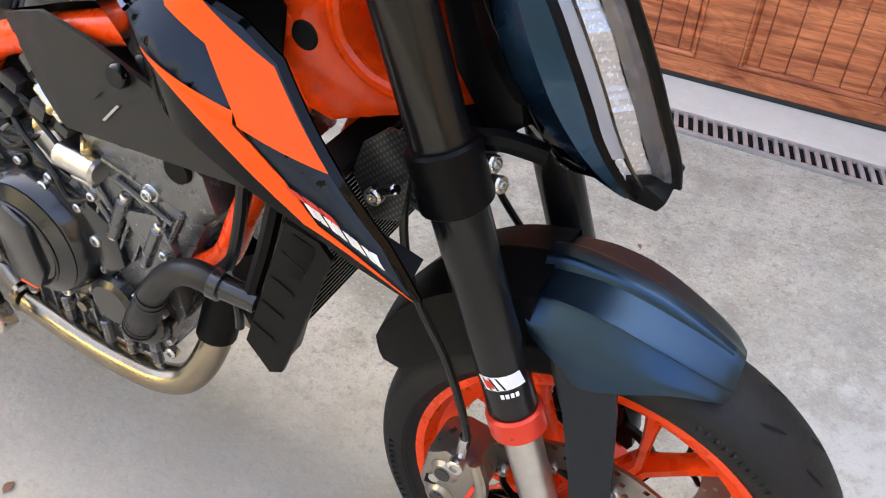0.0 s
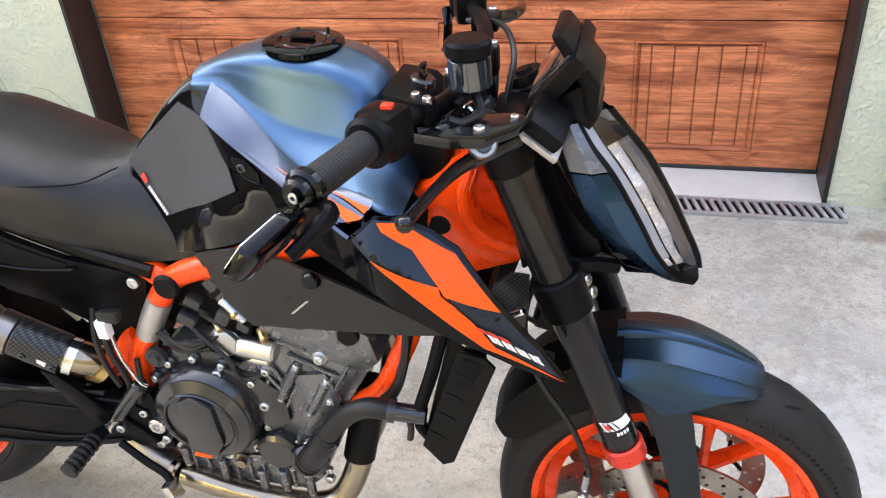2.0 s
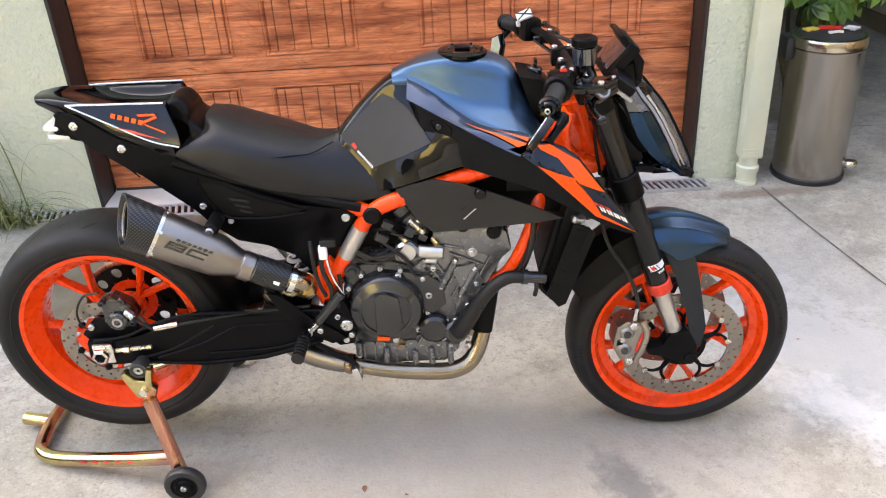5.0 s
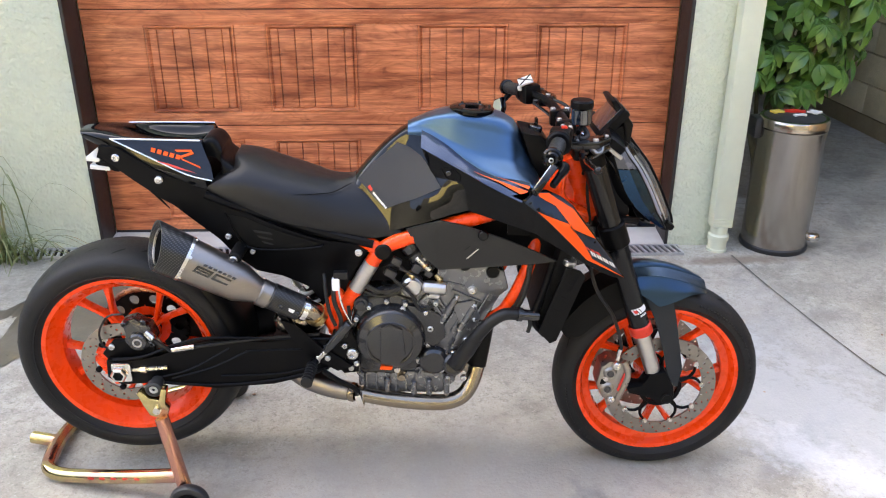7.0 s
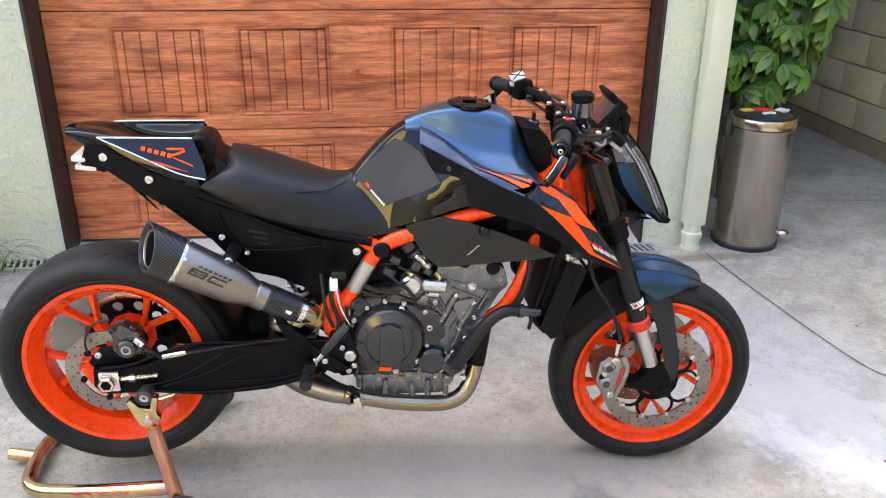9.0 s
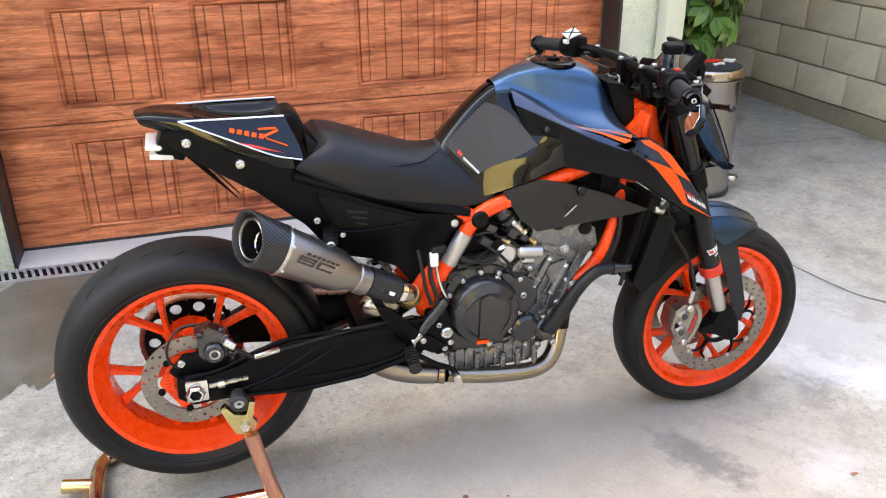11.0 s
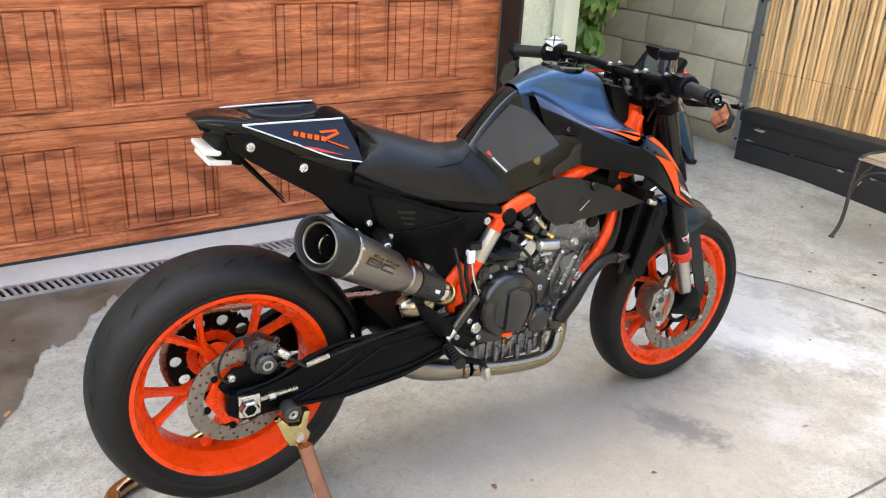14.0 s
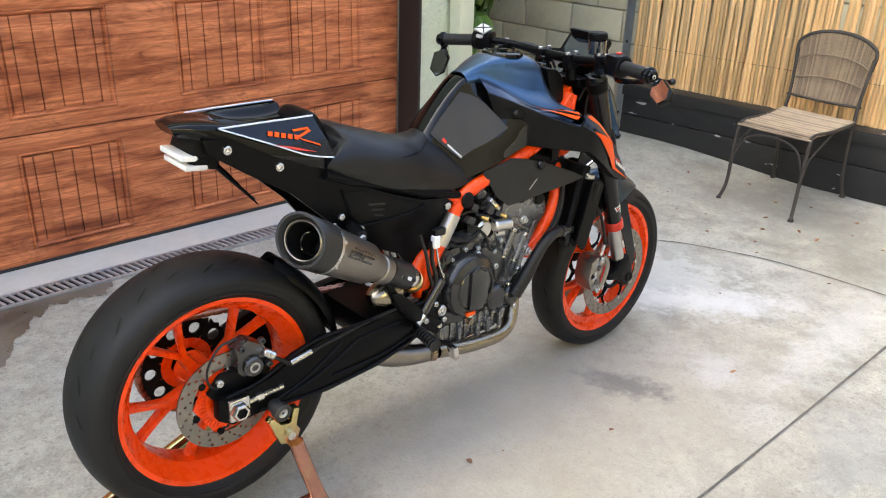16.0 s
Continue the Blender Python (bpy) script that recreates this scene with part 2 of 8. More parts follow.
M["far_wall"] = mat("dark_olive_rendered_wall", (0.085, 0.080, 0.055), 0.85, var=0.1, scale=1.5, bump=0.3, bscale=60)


def concrete_material():
    m = mat("weathered_concrete", (0.385, 0.366, 0.304), 0.70, var=0.32, scale=2.2, bump=0.45, bscale=90, bdist=0.004, spots=(0.48, 0.465, 0.425), spot=(1.3, 0.52, 0.74), rvar=0.12)
    nt = m.node_tree
    add, link = nt.nodes.new, nt.links.new
    b = nt.nodes["Principled BSDF"]
    tc = add("ShaderNodeTexCoord")

    def noise_tex(sc, detail, rough=0.6):
        n = add("ShaderNodeTexNoise")
        n.inputs["Scale"].default_value, n.inputs["Detail"].default_value, n.inputs["Roughness"].default_value = sc, detail, rough
        link(tc.outputs["Object"], n.inputs["Vector"])
        return n.outputs["Fac"]

    def calc(op, x, y):
        n = add("ShaderNodeMath")
        n.operation = op
        for k, v in enumerate((x, y)):
            if isinstance(v, (int, float)):
                n.inputs[k].default_value = v
            else:
                link(v, n.inputs[k])
        return n.outputs[0]

    def stain(base, centre, size, turn, ragged, sc, colour, strength, soft):
        """Mix a patch of that colour over base: an oval with a noise-eaten edge."""
        mp = add("ShaderNodeMapping")
        mp.vector_type = "TEXTURE"
        mp.inputs["Location"].default_value, mp.inputs["Rotation"].default_value, mp.inputs["Scale"].default_value = (*centre, 0), (0, 0, turn), (*size, 1000)
        link(tc.outputs["Object"], mp.inputs["Vector"])
        ln = add("ShaderNodeVectorMath")
        ln.operation = "LENGTH"
        link(mp.outputs["Vector"], ln.inputs[0])
        d = calc("ADD", ln.outputs["Value"], calc("MULTIPLY", calc("SUBTRACT", noise_tex(sc, 9, 0.72), 0.5), ragged))
        r = add("ShaderNodeMapRange")
        r.inputs["From Min"].default_value, r.inputs["From Max"].default_value = 1 + soft, 1 - soft
        r.inputs["To Max"].default_value = strength
        link(d, r.inputs["Value"])
        mx = add("ShaderNodeMix")
        mx.data_type = "RGBA"
        ins = [q for q in mx.inputs if q.type == "RGBA"]
        link(r.outputs["Result"], mx.inputs["Factor"])
        link(base, ins[0])
        ins[1].default_value = (*colour, 1)
        return [q for q in mx.outputs if q.type == "RGBA"][0]

    col = b.inputs["Base Color"].links[0].from_socket
    # fine dirt speckle over everything
    sp = add("ShaderNodeMapRange")
    sp.inputs["From Min"].default_value, sp.inputs["From Max"].default_value, sp.inputs["To Max"].default_value = 0.48, 0.64, 0.75
    link(noise_tex(26, 15, 0.86), sp.inputs["Value"])
    mx = add("ShaderNodeMix")
    mx.data_type = "RGBA"
    ins = [q for q in mx.inputs if q.type == "RGBA"]
    link(sp.outputs["Result"], mx.inputs["Factor"])
    link(col, ins[0])
    ins[1].default_value = (0.265, 0.245, 0.200, 1)
    col = [q for q in mx.outputs if q.type == "RGBA"][0]
    for sc, det, lo, hi, most, tone in ((3.6, 14, 0.50, 0.66, 0.82, (0.198, 0.190, 0.156)), (2.3, 14, 0.52, 0.66, 0.6, (0.455, 0.432, 0.368)), (7.5, 14, 0.50, 0.62, 0.45, (0.245, 0.222, 0.178)), (9.0, 14, 0.53, 0.66, 0.5, (0.47, 0.45, 0.39)), (48, 9, 0.53, 0.68, 0.65, (0.17, 0.158, 0.13)), (110, 4, 0.57, 0.68, 0.45, (0.58, 0.57, 0.52)), (170, 5, 0.54, 0.68, 0.7, (0.15, 0.138, 0.112)), (75, 6, 0.60, 0.70, 0.6, (0.12, 0.11, 0.09))):
        sp = add("ShaderNodeMapRange")
        sp.inputs["From Min"].default_value, sp.inputs["From Max"].default_value, sp.inputs["To Max"].default_value = lo, hi, most
        link(noise_tex(sc, det, 0.66), sp.inputs["Value"])
        mx = add("ShaderNodeMix")
        mx.data_type = "RGBA"
        ins = [q for q in mx.inputs if q.type == "RGBA"]
        link(sp.outputs["Result"], mx.inputs["Factor"])
        link(col, ins[0])
        ins[1].default_value = (*tone, 1)
        col = [q for q in mx.outputs if q.type == "RGBA"][0]
    col = stain(col, (-0.55, -0.36), (1.05, 0.44), 0.1, 1.8, 3, (0.41, 0.355, 0.272), 0.62, 0.6)
    col = stain(col, (-0.16, -0.29), (0.06, 0.13), 0.5, 3.4, 20, (0.15, 0.145, 0.13), 0.75, 0.45)
    # darker soft-edged oval on the ground where the garden chair stands
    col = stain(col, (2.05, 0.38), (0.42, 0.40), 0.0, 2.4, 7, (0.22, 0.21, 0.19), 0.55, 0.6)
    col = stain(col, (0.62, 0.22), (0.26, 0.44), 0.4, 4.6, 12, (0.62, 0.62, 0.60), 0.5, 0.3)
    col = stain(col, (0.52, 0.05), (0.16, 0.10), 0.5, 3.6, 10, (0.26, 0.265, 0.265), 0.6, 0.5)
    col = stain(col, (0.18, -0.42), (0.10, 0.07), 0.4, 3.0, 14, (0.58, 0.57, 0.54), 0.35, 0.4)
    col = stain(col, (-0.55, -0.05), (0.55, 0.18), 0.1, 2.6, 8, (0.37, 0.35, 0.315), 0.6, 0.6)
    col = stain(col, (0.72, 0.42), (0.42, 0.55), 0.5, 2.6, 3, (0.345, 0.352, 0.345), 0.6, 0.6)
    col = stain(col, (0.62, -0.08), (0.40, 0.10), -0.75, 3.6, 9, (0.62, 0.62, 0.61), 0.5, 0.4)
    col = stain(col, (0.95, -0.55), (0.50, 0.10), 0.1, 4.2, 8, (0.60, 0.60, 0.57), 0.35, 0.4)
    col = stain(col, (0.10, -0.95), (0.22, 0.12), 0.3, 4.0, 8, (0.24, 0.235, 0.22), 0.5, 0.5)
    col = stain(col, (0.82, 1.42), (0.26, 0.045), 0.05, 2.2, 11, (0.17, 0.13, 0.09), 0.75, 0.4)
    col = stain(col, (1.75, -0.25), (0.55, 0.30), 0.2, 2.8, 6, (0.20, 0.195, 0.17), 0.45, 0.6)
    link(col, b.inputs["Base Color"])
    return m


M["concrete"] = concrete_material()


def wood_material():
    m = bpy.data.materials.new("printed_redwood_grain")
    m.use_nodes = True
    nt = m.node_tree
    add, link = nt.nodes.new, nt.links.new
    b = nt.nodes["Principled BSDF"]
    tc = add("ShaderNodeTexCoord")

    def grain(sc, scale, detail, dist):
        mp, n = add("ShaderNodeMapping"), add("ShaderNodeTexNoise")
        mp.inputs["Scale"].default_value = sc
        n.inputs["Scale"].default_value, n.inputs["Detail"].default_value, n.inputs["Distortion"].default_value = scale, detail, dist
        link(tc.outputs["Object"], mp.inputs["Vector"])
        link(mp.outputs["Vector"], n.inputs["Vector"])
        return n.outputs["Fac"]

    def ramp(src, stops):
        r = add("ShaderNodeValToRGB")
        while len(r.color_ramp.elements) < len(stops):
            r.color_ramp.elements.new(0.5)
        for e, (p, c) in zip(r.color_ramp.elements, stops):
            e.position, e.color = p, (*c, 1)
        link(src, r.inputs["Fac"])
        return r.outputs["Color"]

    def calc(op, x, y):
        n = add("ShaderNodeMath")
        n.operation = op
        for k, v in enumerate((x, y)):
            if isinstance(v, (int, float)):
                n.inputs[k].default_value = v
            else:
                link(v, n.inputs[k])
        return n.outputs[0]

    # long soft bands, darker cloudy areas, contour figure with knots, fine pores
    base = ramp(grain((0.8, 1, 9.0), 2.3, 7, 1.0), [(0.30, (0.270, 0.078, 0.033)), (0.41, (0.455, 0.145, 0.060)), (0.52, (0.665, 0.250, 0.108)), (0.61, (0.520, 0.172, 0.073)), (0.74, (0.345, 0.106, 0.046))])
    cloud = ramp(grain((1.1, 1, 3.2), 2.2, 5, 1.6), [(0.32, (0.57, 0.48, 0.45)), (0.46, (0.92, 0.89, 0.87)), (0.62, (1.08, 1.07, 1.05))])
    hill = grain((0.75, 1, 2.9), 2.5, 3, 0.8)
    rings = calc("MULTIPLY", calc("ADD", calc("SINE", calc("MULTIPLY", hill, 120.0), 0.0), 1.0), 0.5)
    figure = ramp(rings, [(0.0, (0.86, 0.82, 0.80)), (0.30, (0.99, 0.98, 0.98)), (1.0, (1.03, 1.02, 1.02))])
    dash = ramp(grain((2.4, 1, 30), 2.2, 6, 1.4), [(0.30, (0.62, 0.54, 0.51)), (0.42, (0.93, 0.91, 0.90)), (0.60, (1.04, 1.03, 1.02)), (0.72, (1.16, 1.14, 1.12))])
    streak = ramp(grain((1.6, 1, 75), 2.0, 6, 0.5), [(0.34, (0.74, 0.68, 0.65)), (0.50, (0.97, 0.96, 0.95)), (0.66, (1.05, 1.04, 1.03))])
    knots = ramp(grain((1.5, 1, 3.4), 3.1, 4, 1.6), [(0.25, (0.42, 0.32, 0.28)), (0.33, (1, 1, 1))])

    def times(a, c):
        n = add("ShaderNodeMix")
        n.data_type, n.blend_type = "RGBA", "MULTIPLY"
        n.inputs["Factor"].default_value = 1.0
        ins = [s for s in n.inputs if s.type == "RGBA"]
        link(a, ins[0])
        link(c, ins[1])
        return [s for s in n.outputs if s.type == "RGBA"][0]

    link(times(times(times(times(times(base, cloud), figure), dash), streak), knots), b.inputs["Base Color"])
    b.inputs["Specular IOR Level"].default_value = 0.35
    b.inputs["Roughness"].default_value = 0.36
    bp = add("ShaderNodeBump")
    bp.inputs["Strength"].default_value, bp.inputs["Distance"].default_value = 0.15, 0.001
    link(grain((1.2, 1, 60), 2.0, 6, 0.4), bp.inputs["Height"])
    link(bp.outputs["Normal"], b.inputs["Normal"])
    return m


M["wood"] = wood_material()


# ---- mesh builders ----
def spline(pts, n):
    """n points of a smooth curve through pts."""
    p = np.array(pts, float)
    if len(p) < 3:
        return [p[0] + (p[-1] - p[0]) * k / (n - 1) for k in range(n)]
    q = np.vstack([2 * p[0] - p[1], p, 2 * p[-1] - p[-2]])
    out = []
    for k in range(n):
        u = k / (n - 1) * (len(p) - 1)
        i = min(int(u), len(p) - 2)
        f = u - i
        a, b, c, d = q[i:i + 4]
        out.append(0.5 * (2 * b + (c - a) * f + (2 * a - 5 * b + 4 * c - d) * f * f + (3 * b - a - 3 * c + d) * f ** 3))
    return out


def finish(bm, material, name, sharp=35):
    bmesh.ops.recalc_face_normals(bm, faces=bm.faces)
    me = bpy.data.meshes.new(name)
    bm.to_mesh(me)
    bm.free()
    me.polygons.foreach_set("use_smooth", [True] * len(me.polygons))
    me.set_sharp_from_angle(angle=radians(sharp))
    me.materials.append(M[material])
    return me


def part(name, bm, material, parent, label="", sharp=35):
    """Link a bmesh as one mesh object under a thing or a part."""
    ob = new(name, finish(bm, material, name, sharp))
    under(ob, parent)
    if label:
        tagged(ob, label)
    return ob


def under(ob, parent):
    ob.parent = parent
    m = parent.matrix_basis.copy()
    if parent.parent:
        m = parent.parent.matrix_basis @ parent.matrix_parent_inverse @ m
    ob.matrix_parent_inverse = m.inverted()


def thing(name, at, label, category, group="", kind=""):
    ob = new(name)
    ob.empty_display_size = 0.05
    ob.matrix_basis = Matrix.Translation(at)
    return tagged(ob, label, category, group, kind)


def solid(name, bm, material, label, category, group="", kind="", sharp=35):
    return tagged(new(name, finish(bm, material, name, sharp)), label, category, group, kind)


def box(bm, c, s, bevel=0.0, m=None):
    r = bmesh.ops.create_cube(bm, size=1.0)
    vs = r["verts"]
    bmesh.ops.scale(bm, vec=s, verts=vs)
    if bevel:
        es = list({e for v in vs for e in v.link_edges})
        r = bmesh.ops.bevel(bm, geom=es, offset=bevel, segments=2, affect="EDGES", profile=0.6)
        vs = list({v for f in r["faces"] for v in f.verts} | {v for v in vs if v.is_valid})
    if m is not None:
        bmesh.ops.transform(bm, matrix=m, verts=vs)
    bmesh.ops.translate(bm, vec=c, verts=vs)
    return bm


def boxed(c, s, bevel=0.0, m=None):
    return box(bmesh.new(), c, s, bevel, m)


def lathe(bm, prof, m, seg=32):
    """Revolve (radius, height) pairs about the local z of m."""
    rings = []
    for r, h in prof:
        if r < 1e-5:
            rings.append([bm.verts.new(m @ Vector((0, 0, h)))])
        else:
            rings.append([bm.verts.new(m @ Vector((r * math.cos(2 * math.pi * k / seg), r * math.sin(2 * math.pi * k / seg), h))) for k in range(seg)])
    for a, b in zip(rings, rings[1:]):
        for k in range(seg):
            j = (k + 1) % seg
            if len(a) == 1 and len(b) == 1:
                break
            if len(a) == 1:
                bm.faces.new((a[0], b[j], b[k]))
            elif len(b) == 1:
                bm.faces.new((a[k], a[j], b[0]))
            else:
                bm.faces.new((a[k], a[j], b[j], b[k]))
    return bm


def aim(a, b):
    """A frame at a whose z points to b."""
    d = Vector(b) - Vector(a)
    return Matrix.Translation(a) @ d.to_track_quat("Z", "Y").to_matrix().to_4x4()


ACROSS = Matrix(((1, 0, 0, 0), (0, 0, -1, 0), (0, 1, 0, 0), (0, 0, 0, 1)))  # local z runs along -y


def across(x, y, z):
    return Matrix.Translation((x, y, z)) @ ACROSS


def rod(bm, a, b, r, r2=None, seg=12, cap=0.0):
    h = (Vector(b) - Vector(a)).length
    r2 = r if r2 is None else r2
    c = min(cap, h / 3, r * 0.6, r2 * 0.6)
    prof = [(0, 0), (r - c, 0), (r, c), (r2, h - c), (r2 - c, h), (0, h)] if c else [(0, 0), (r, 0), (r2, h), (0, h)]
    return lathe(bm, prof, aim(a, b), seg)


def tube(bm, pts, r, seg=10, n=None, ends=True):
    """Sweep a circle along a smooth curve; r is a radius or one for each point."""
    n = n or max(2, 6 * (len(pts) - 1) + 1)
    path = [Vector(p) for p in spline(pts, n)]
    rad = [r] * n if isinstance(r, (int, float)) else [float(v) for v in np.interp(np.linspace(0, 1, n), np.linspace(0, 1, len(r)), r)]
    up = None
    rings = []
    for k, p in enumerate(path):
        d = (path[min(k + 1, n - 1)] - path[max(k - 1, 0)]).normalized()
        if up is None:
            up = d.orthogonal().normalized()
        up = (up - d * up.dot(d)).normalized()
        w = d.cross(up)
        rings.append([bm.verts.new(p + rad[k] * (math.cos(a) * up + math.sin(a) * w)) for a in (2 * math.pi * j / seg for j in range(seg))])
    for a, b in zip(rings, rings[1:]):
        for k in range(seg):
            bm.faces.new((a[k], a[(k + 1) % seg], b[(k + 1) % seg], b[k]))
    if ends:
        bm.faces.new(rings[0][::-1])
        bm.faces.new(rings[-1])
    return bm


def prism(bm, poly, y0, y1, bevel=0.0, m=None):
    """A plate with the outline poly in x and z, between y0 and y1."""
    vs = [bm.verts.new((x, y0, z)) for x, z in poly]
    f = bm.faces.new(vs)
    r = bmesh.ops.extrude_face_region(bm, geom=[f])
    nv = [v for v in r["geom"] if isinstance(v, bmesh.types.BMVert)]
    bmesh.ops.translate(bm, vec=(0, y1 - y0, 0), verts=nv)
    vs = vs + nv
    if bevel:
        es = list({e for v in vs for e in v.link_edges})
        r = bmesh.ops.bevel(bm, geom=es, offset=bevel, segments=2, affect="EDGES", profile=0.6, clamp_overlap=True)
        vs = list({v for g in r["faces"] for v in g.verts} | {v for v in vs if v.is_valid})
    if m is not None:
        bmesh.ops.transform(bm, matrix=m, verts=vs)
    return bm


def loft(bm, sections, n, k, mirror=True, close=True):
    """A skin over half sections (centre first, x y z), mirrored in y; n stations, k points each."""
    secs = [spline(s, k) for s in sections]
    grid = np.array([spline([s[j] for s in secs], n) for j in range(k)])
    def sheet(sign):
        g = [[bm.verts.new((p[0], sign * p[1], p[2])) for p in col] for col in grid]
        for j in range(k - 1):
            for i in range(n - 1):
                q = (g[j][i], g[j][i + 1], g[j + 1][i + 1], g[j + 1][i])
                bm.faces.new(q if sign > 0 else q[::-1])
        return g
    a = sheet(-1)
    if mirror:
        b = sheet(1)
        if close:
            for i in range(n - 1):
                bm.faces.new((a[k - 1][i], a[k - 1][i + 1], b[k - 1][i + 1], b[k - 1][i]))
            for i in (0, n - 1):
                ring = [a[j][i] for j in range(k)] + [b[j][i] for j in range(k - 1, -1, -1)]
                try:
                    bm.faces.new(ring)
                except ValueError:
                    pass
        bmesh.ops.remove_doubles(bm, verts=bm.verts, dist=0.0004)
    return bm


def panel(poly, f, thick=0.003, step=0.03, off=0.0, side=-1):
    """A curved sheet: the outline poly in x and z, lying at y = side * (f(x, z) + off)."""
    bm = bmesh.new()
    bm.faces.new([bm.verts.new((x, 0, z)) for x, z in poly])
    bmesh.ops.triangulate(bm, faces=bm.faces)
    for ax in (0, 2):
        vals = [p[0 if ax == 0 else 1] for p in poly]
        c = math.floor(min(vals) / step) * step + step
        while c < max(vals):
            co, no = [0, 0, 0], [0, 0, 0]
            co[ax], no[ax] = c, 1
            bmesh.ops.bisect_plane(bm, geom=bm.verts[:] + bm.edges[:] + bm.faces[:], plane_co=co, plane_no=no, dist=1e-5)
            c += step
    for v in bm.verts:
        v.co.y = side * (f(v.co.x, v.co.z) + off)
    bmesh.ops.recalc_face_normals(bm, faces=bm.faces)
    if sum(g.normal.y * g.calc_area() for g in bm.faces) * side < 0:
        bmesh.ops.reverse_faces(bm, faces=bm.faces)
    if thick:
        r = bmesh.ops.extrude_face_region(bm, geom=bm.faces[:])
        nv = [v for v in r["geom"] if isinstance(v, bmesh.types.BMVert)]
        bmesh.ops.translate(bm, vec=(0, side * thick, 0), verts=nv)
        bmesh.ops.translate(bm, vec=(0, -side * thick, 0), verts=bm.verts)
    return bm


def even(ob, f, s, inset=0.002):
    """Give a curved sheet the true normals of its surface f, so that reflections run smoothly."""
    e = 0.004
    out = []
    for v in ob.data.vertices:
        x, y, z = v.co
        n = Vector((-(f(x + e, z) - f(x - e, z)) / (2 * e), 1.0, -(f(x, z + e) - f(x, z - e)) / (2 * e))).normalized()
        n.y *= s
        out.append(n if s * y > f(x, z) - inset else -n)
    ob.data.normals_split_custom_set_from_vertices(out)
    return ob


def smooth01(a, b, x):
    u = max(0.0, min(1.0, (x - a) / (b - a)))
    return u * u * (3 - 2 * u)


# ---- the place ----
DOOR_Y, WALL_Y = 1.765, 1.60


def gz(x, y):
    """Height of the driveway: it falls gently along the bike and levels out towards the garage."""
    return -0.033 * max(-2.4, min(2.4, x)) * (1 - 0.8 * smooth01(0.3, 1.4, y))


def fence_x(y):
    """Front of the planter, which runs a little askew to the driveway."""
    return 2.40 + 0.105 * (1.68 - y)


def build_ground():
    xs = [-60, -30, -12, -6] + [-3.4 + 0.2 * k for k in range(35)] + [6, 12, 30, 60]
    ys = [-60, -30, -12, -6] + [-3.6 + 0.2 * k for k in range(40)] + [6, 12, 30, 60]
    bm = bmesh.new()
    g = [[bm.verts.new((x, y, gz(x, y))) for y in ys] for x in xs]
    for i in range(len(xs) - 1):
        for j in range(len(ys) - 1):
            bm.faces.new((g[i][j], g[i + 1][j], g[i + 1][j + 1], g[i][j + 1]))
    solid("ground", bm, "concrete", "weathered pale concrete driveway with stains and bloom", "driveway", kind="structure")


def ribbon(pts, width, lift, n):
    """A narrow ragged strip on the ground along a line."""
    bm = bmesh.new()
    prev = None
    line = spline([(x, y, 0) for x, y in pts], n)
    for k, p in enumerate(line):
        d = Vector(line[min(k + 1, n - 1)] - line[max(k - 1, 0)]).normalized()
        w = width * (0.6 + 0.8 * abs(noise.noise(Vector((p[0] * 9, p[1] * 9, 3)))))
        s = Vector((-d.y, d.x, 0)) * w
        row = [bm.verts.new((p[0] + e * s.x, p[1] + e * s.y, gz(p[0], p[1]) + lift)) for e in (-1, 1)]
        if prev:
            bm.faces.new((prev[0], row[0], row[1], prev[1]))
        prev = row
    return bm


build_ground()
solid("expansion_joint", ribbon([(0.80, 1.47), (0.84, 1.2), (0.885, 0.97), (0.95, 0.68), (1.02, 0.44), (1.11, 0.32), (1.21, 0.12), (1.28, -0.06), (1.33, -0.38), (1.35, -0.70)], 0.005, 0.003, 120), "joint", "dark dirt-filled joint line in the concrete", "joint", kind="structure")
solid("expansion_joint", ribbon([(-0.9, -0.772), (-0.3, -0.758), (0.3, -0.742), (0.95, -0.724), (2.4, -0.69)], 0.005, 0.003, 160), "joint", "long dark dirt-filled joint across the driveway", "joint", kind="structure")
solid("expansion_joint", ribbon([(0.80, 2.16), (1.3, 2.15), (1.8, 2.14), (2.4, 2.12)], 0.003, 0.003, 60), "joint", "thin joint line in the side passage concrete", "joint", kind="structure")


def build_wet():
    """The damp area beside the drain, with a ragged edge towards the driveway."""
    bm = bmesh.new()
    prev = None
    for k in range(420):
        x = -3.6 + 2.45 * k / 419
        edge = 1.47 - 0.10 * smooth01(-1.15, -1.45, x) - 0.33 * smooth01(-1.45, -1.75, x) - 0.45 * smooth01(-1.75, -2.0, x) - 0.25 * smooth01(-2.0, -2.3, x)
        edge += 0.11 * noise.noise(Vector((x * 6, 0, 1))) + 0.06 * noise.noise(Vector((x * 22, 0, 5))) + 0.03 * noise.noise(Vector((x * 70, 0, 8)))
        row = [bm.verts.new((x, y, gz(x, y) + 0.003)) for y in (min(edge, 1.476), max(edge + 0.001, 1.477 - 0.55 * smooth01(-2.18, -2.36, x + 0.05 * noise.noise(Vector((x * 13, 4, 2))))))]
        if prev:
            bm.faces.new((prev[0], row[0], row[1], prev[1]))
        prev = row
    return bm


solid("water_stain", build_wet(), "wet", "dark damp patch on concrete beside the drain", "stain", kind="structure")


# walls of the house, with the opening for the garage door
def wall(name, c, s, material, label, category="wall"):
    return solid(name, boxed(c, s, 0.004), material, label, category, kind="structure")


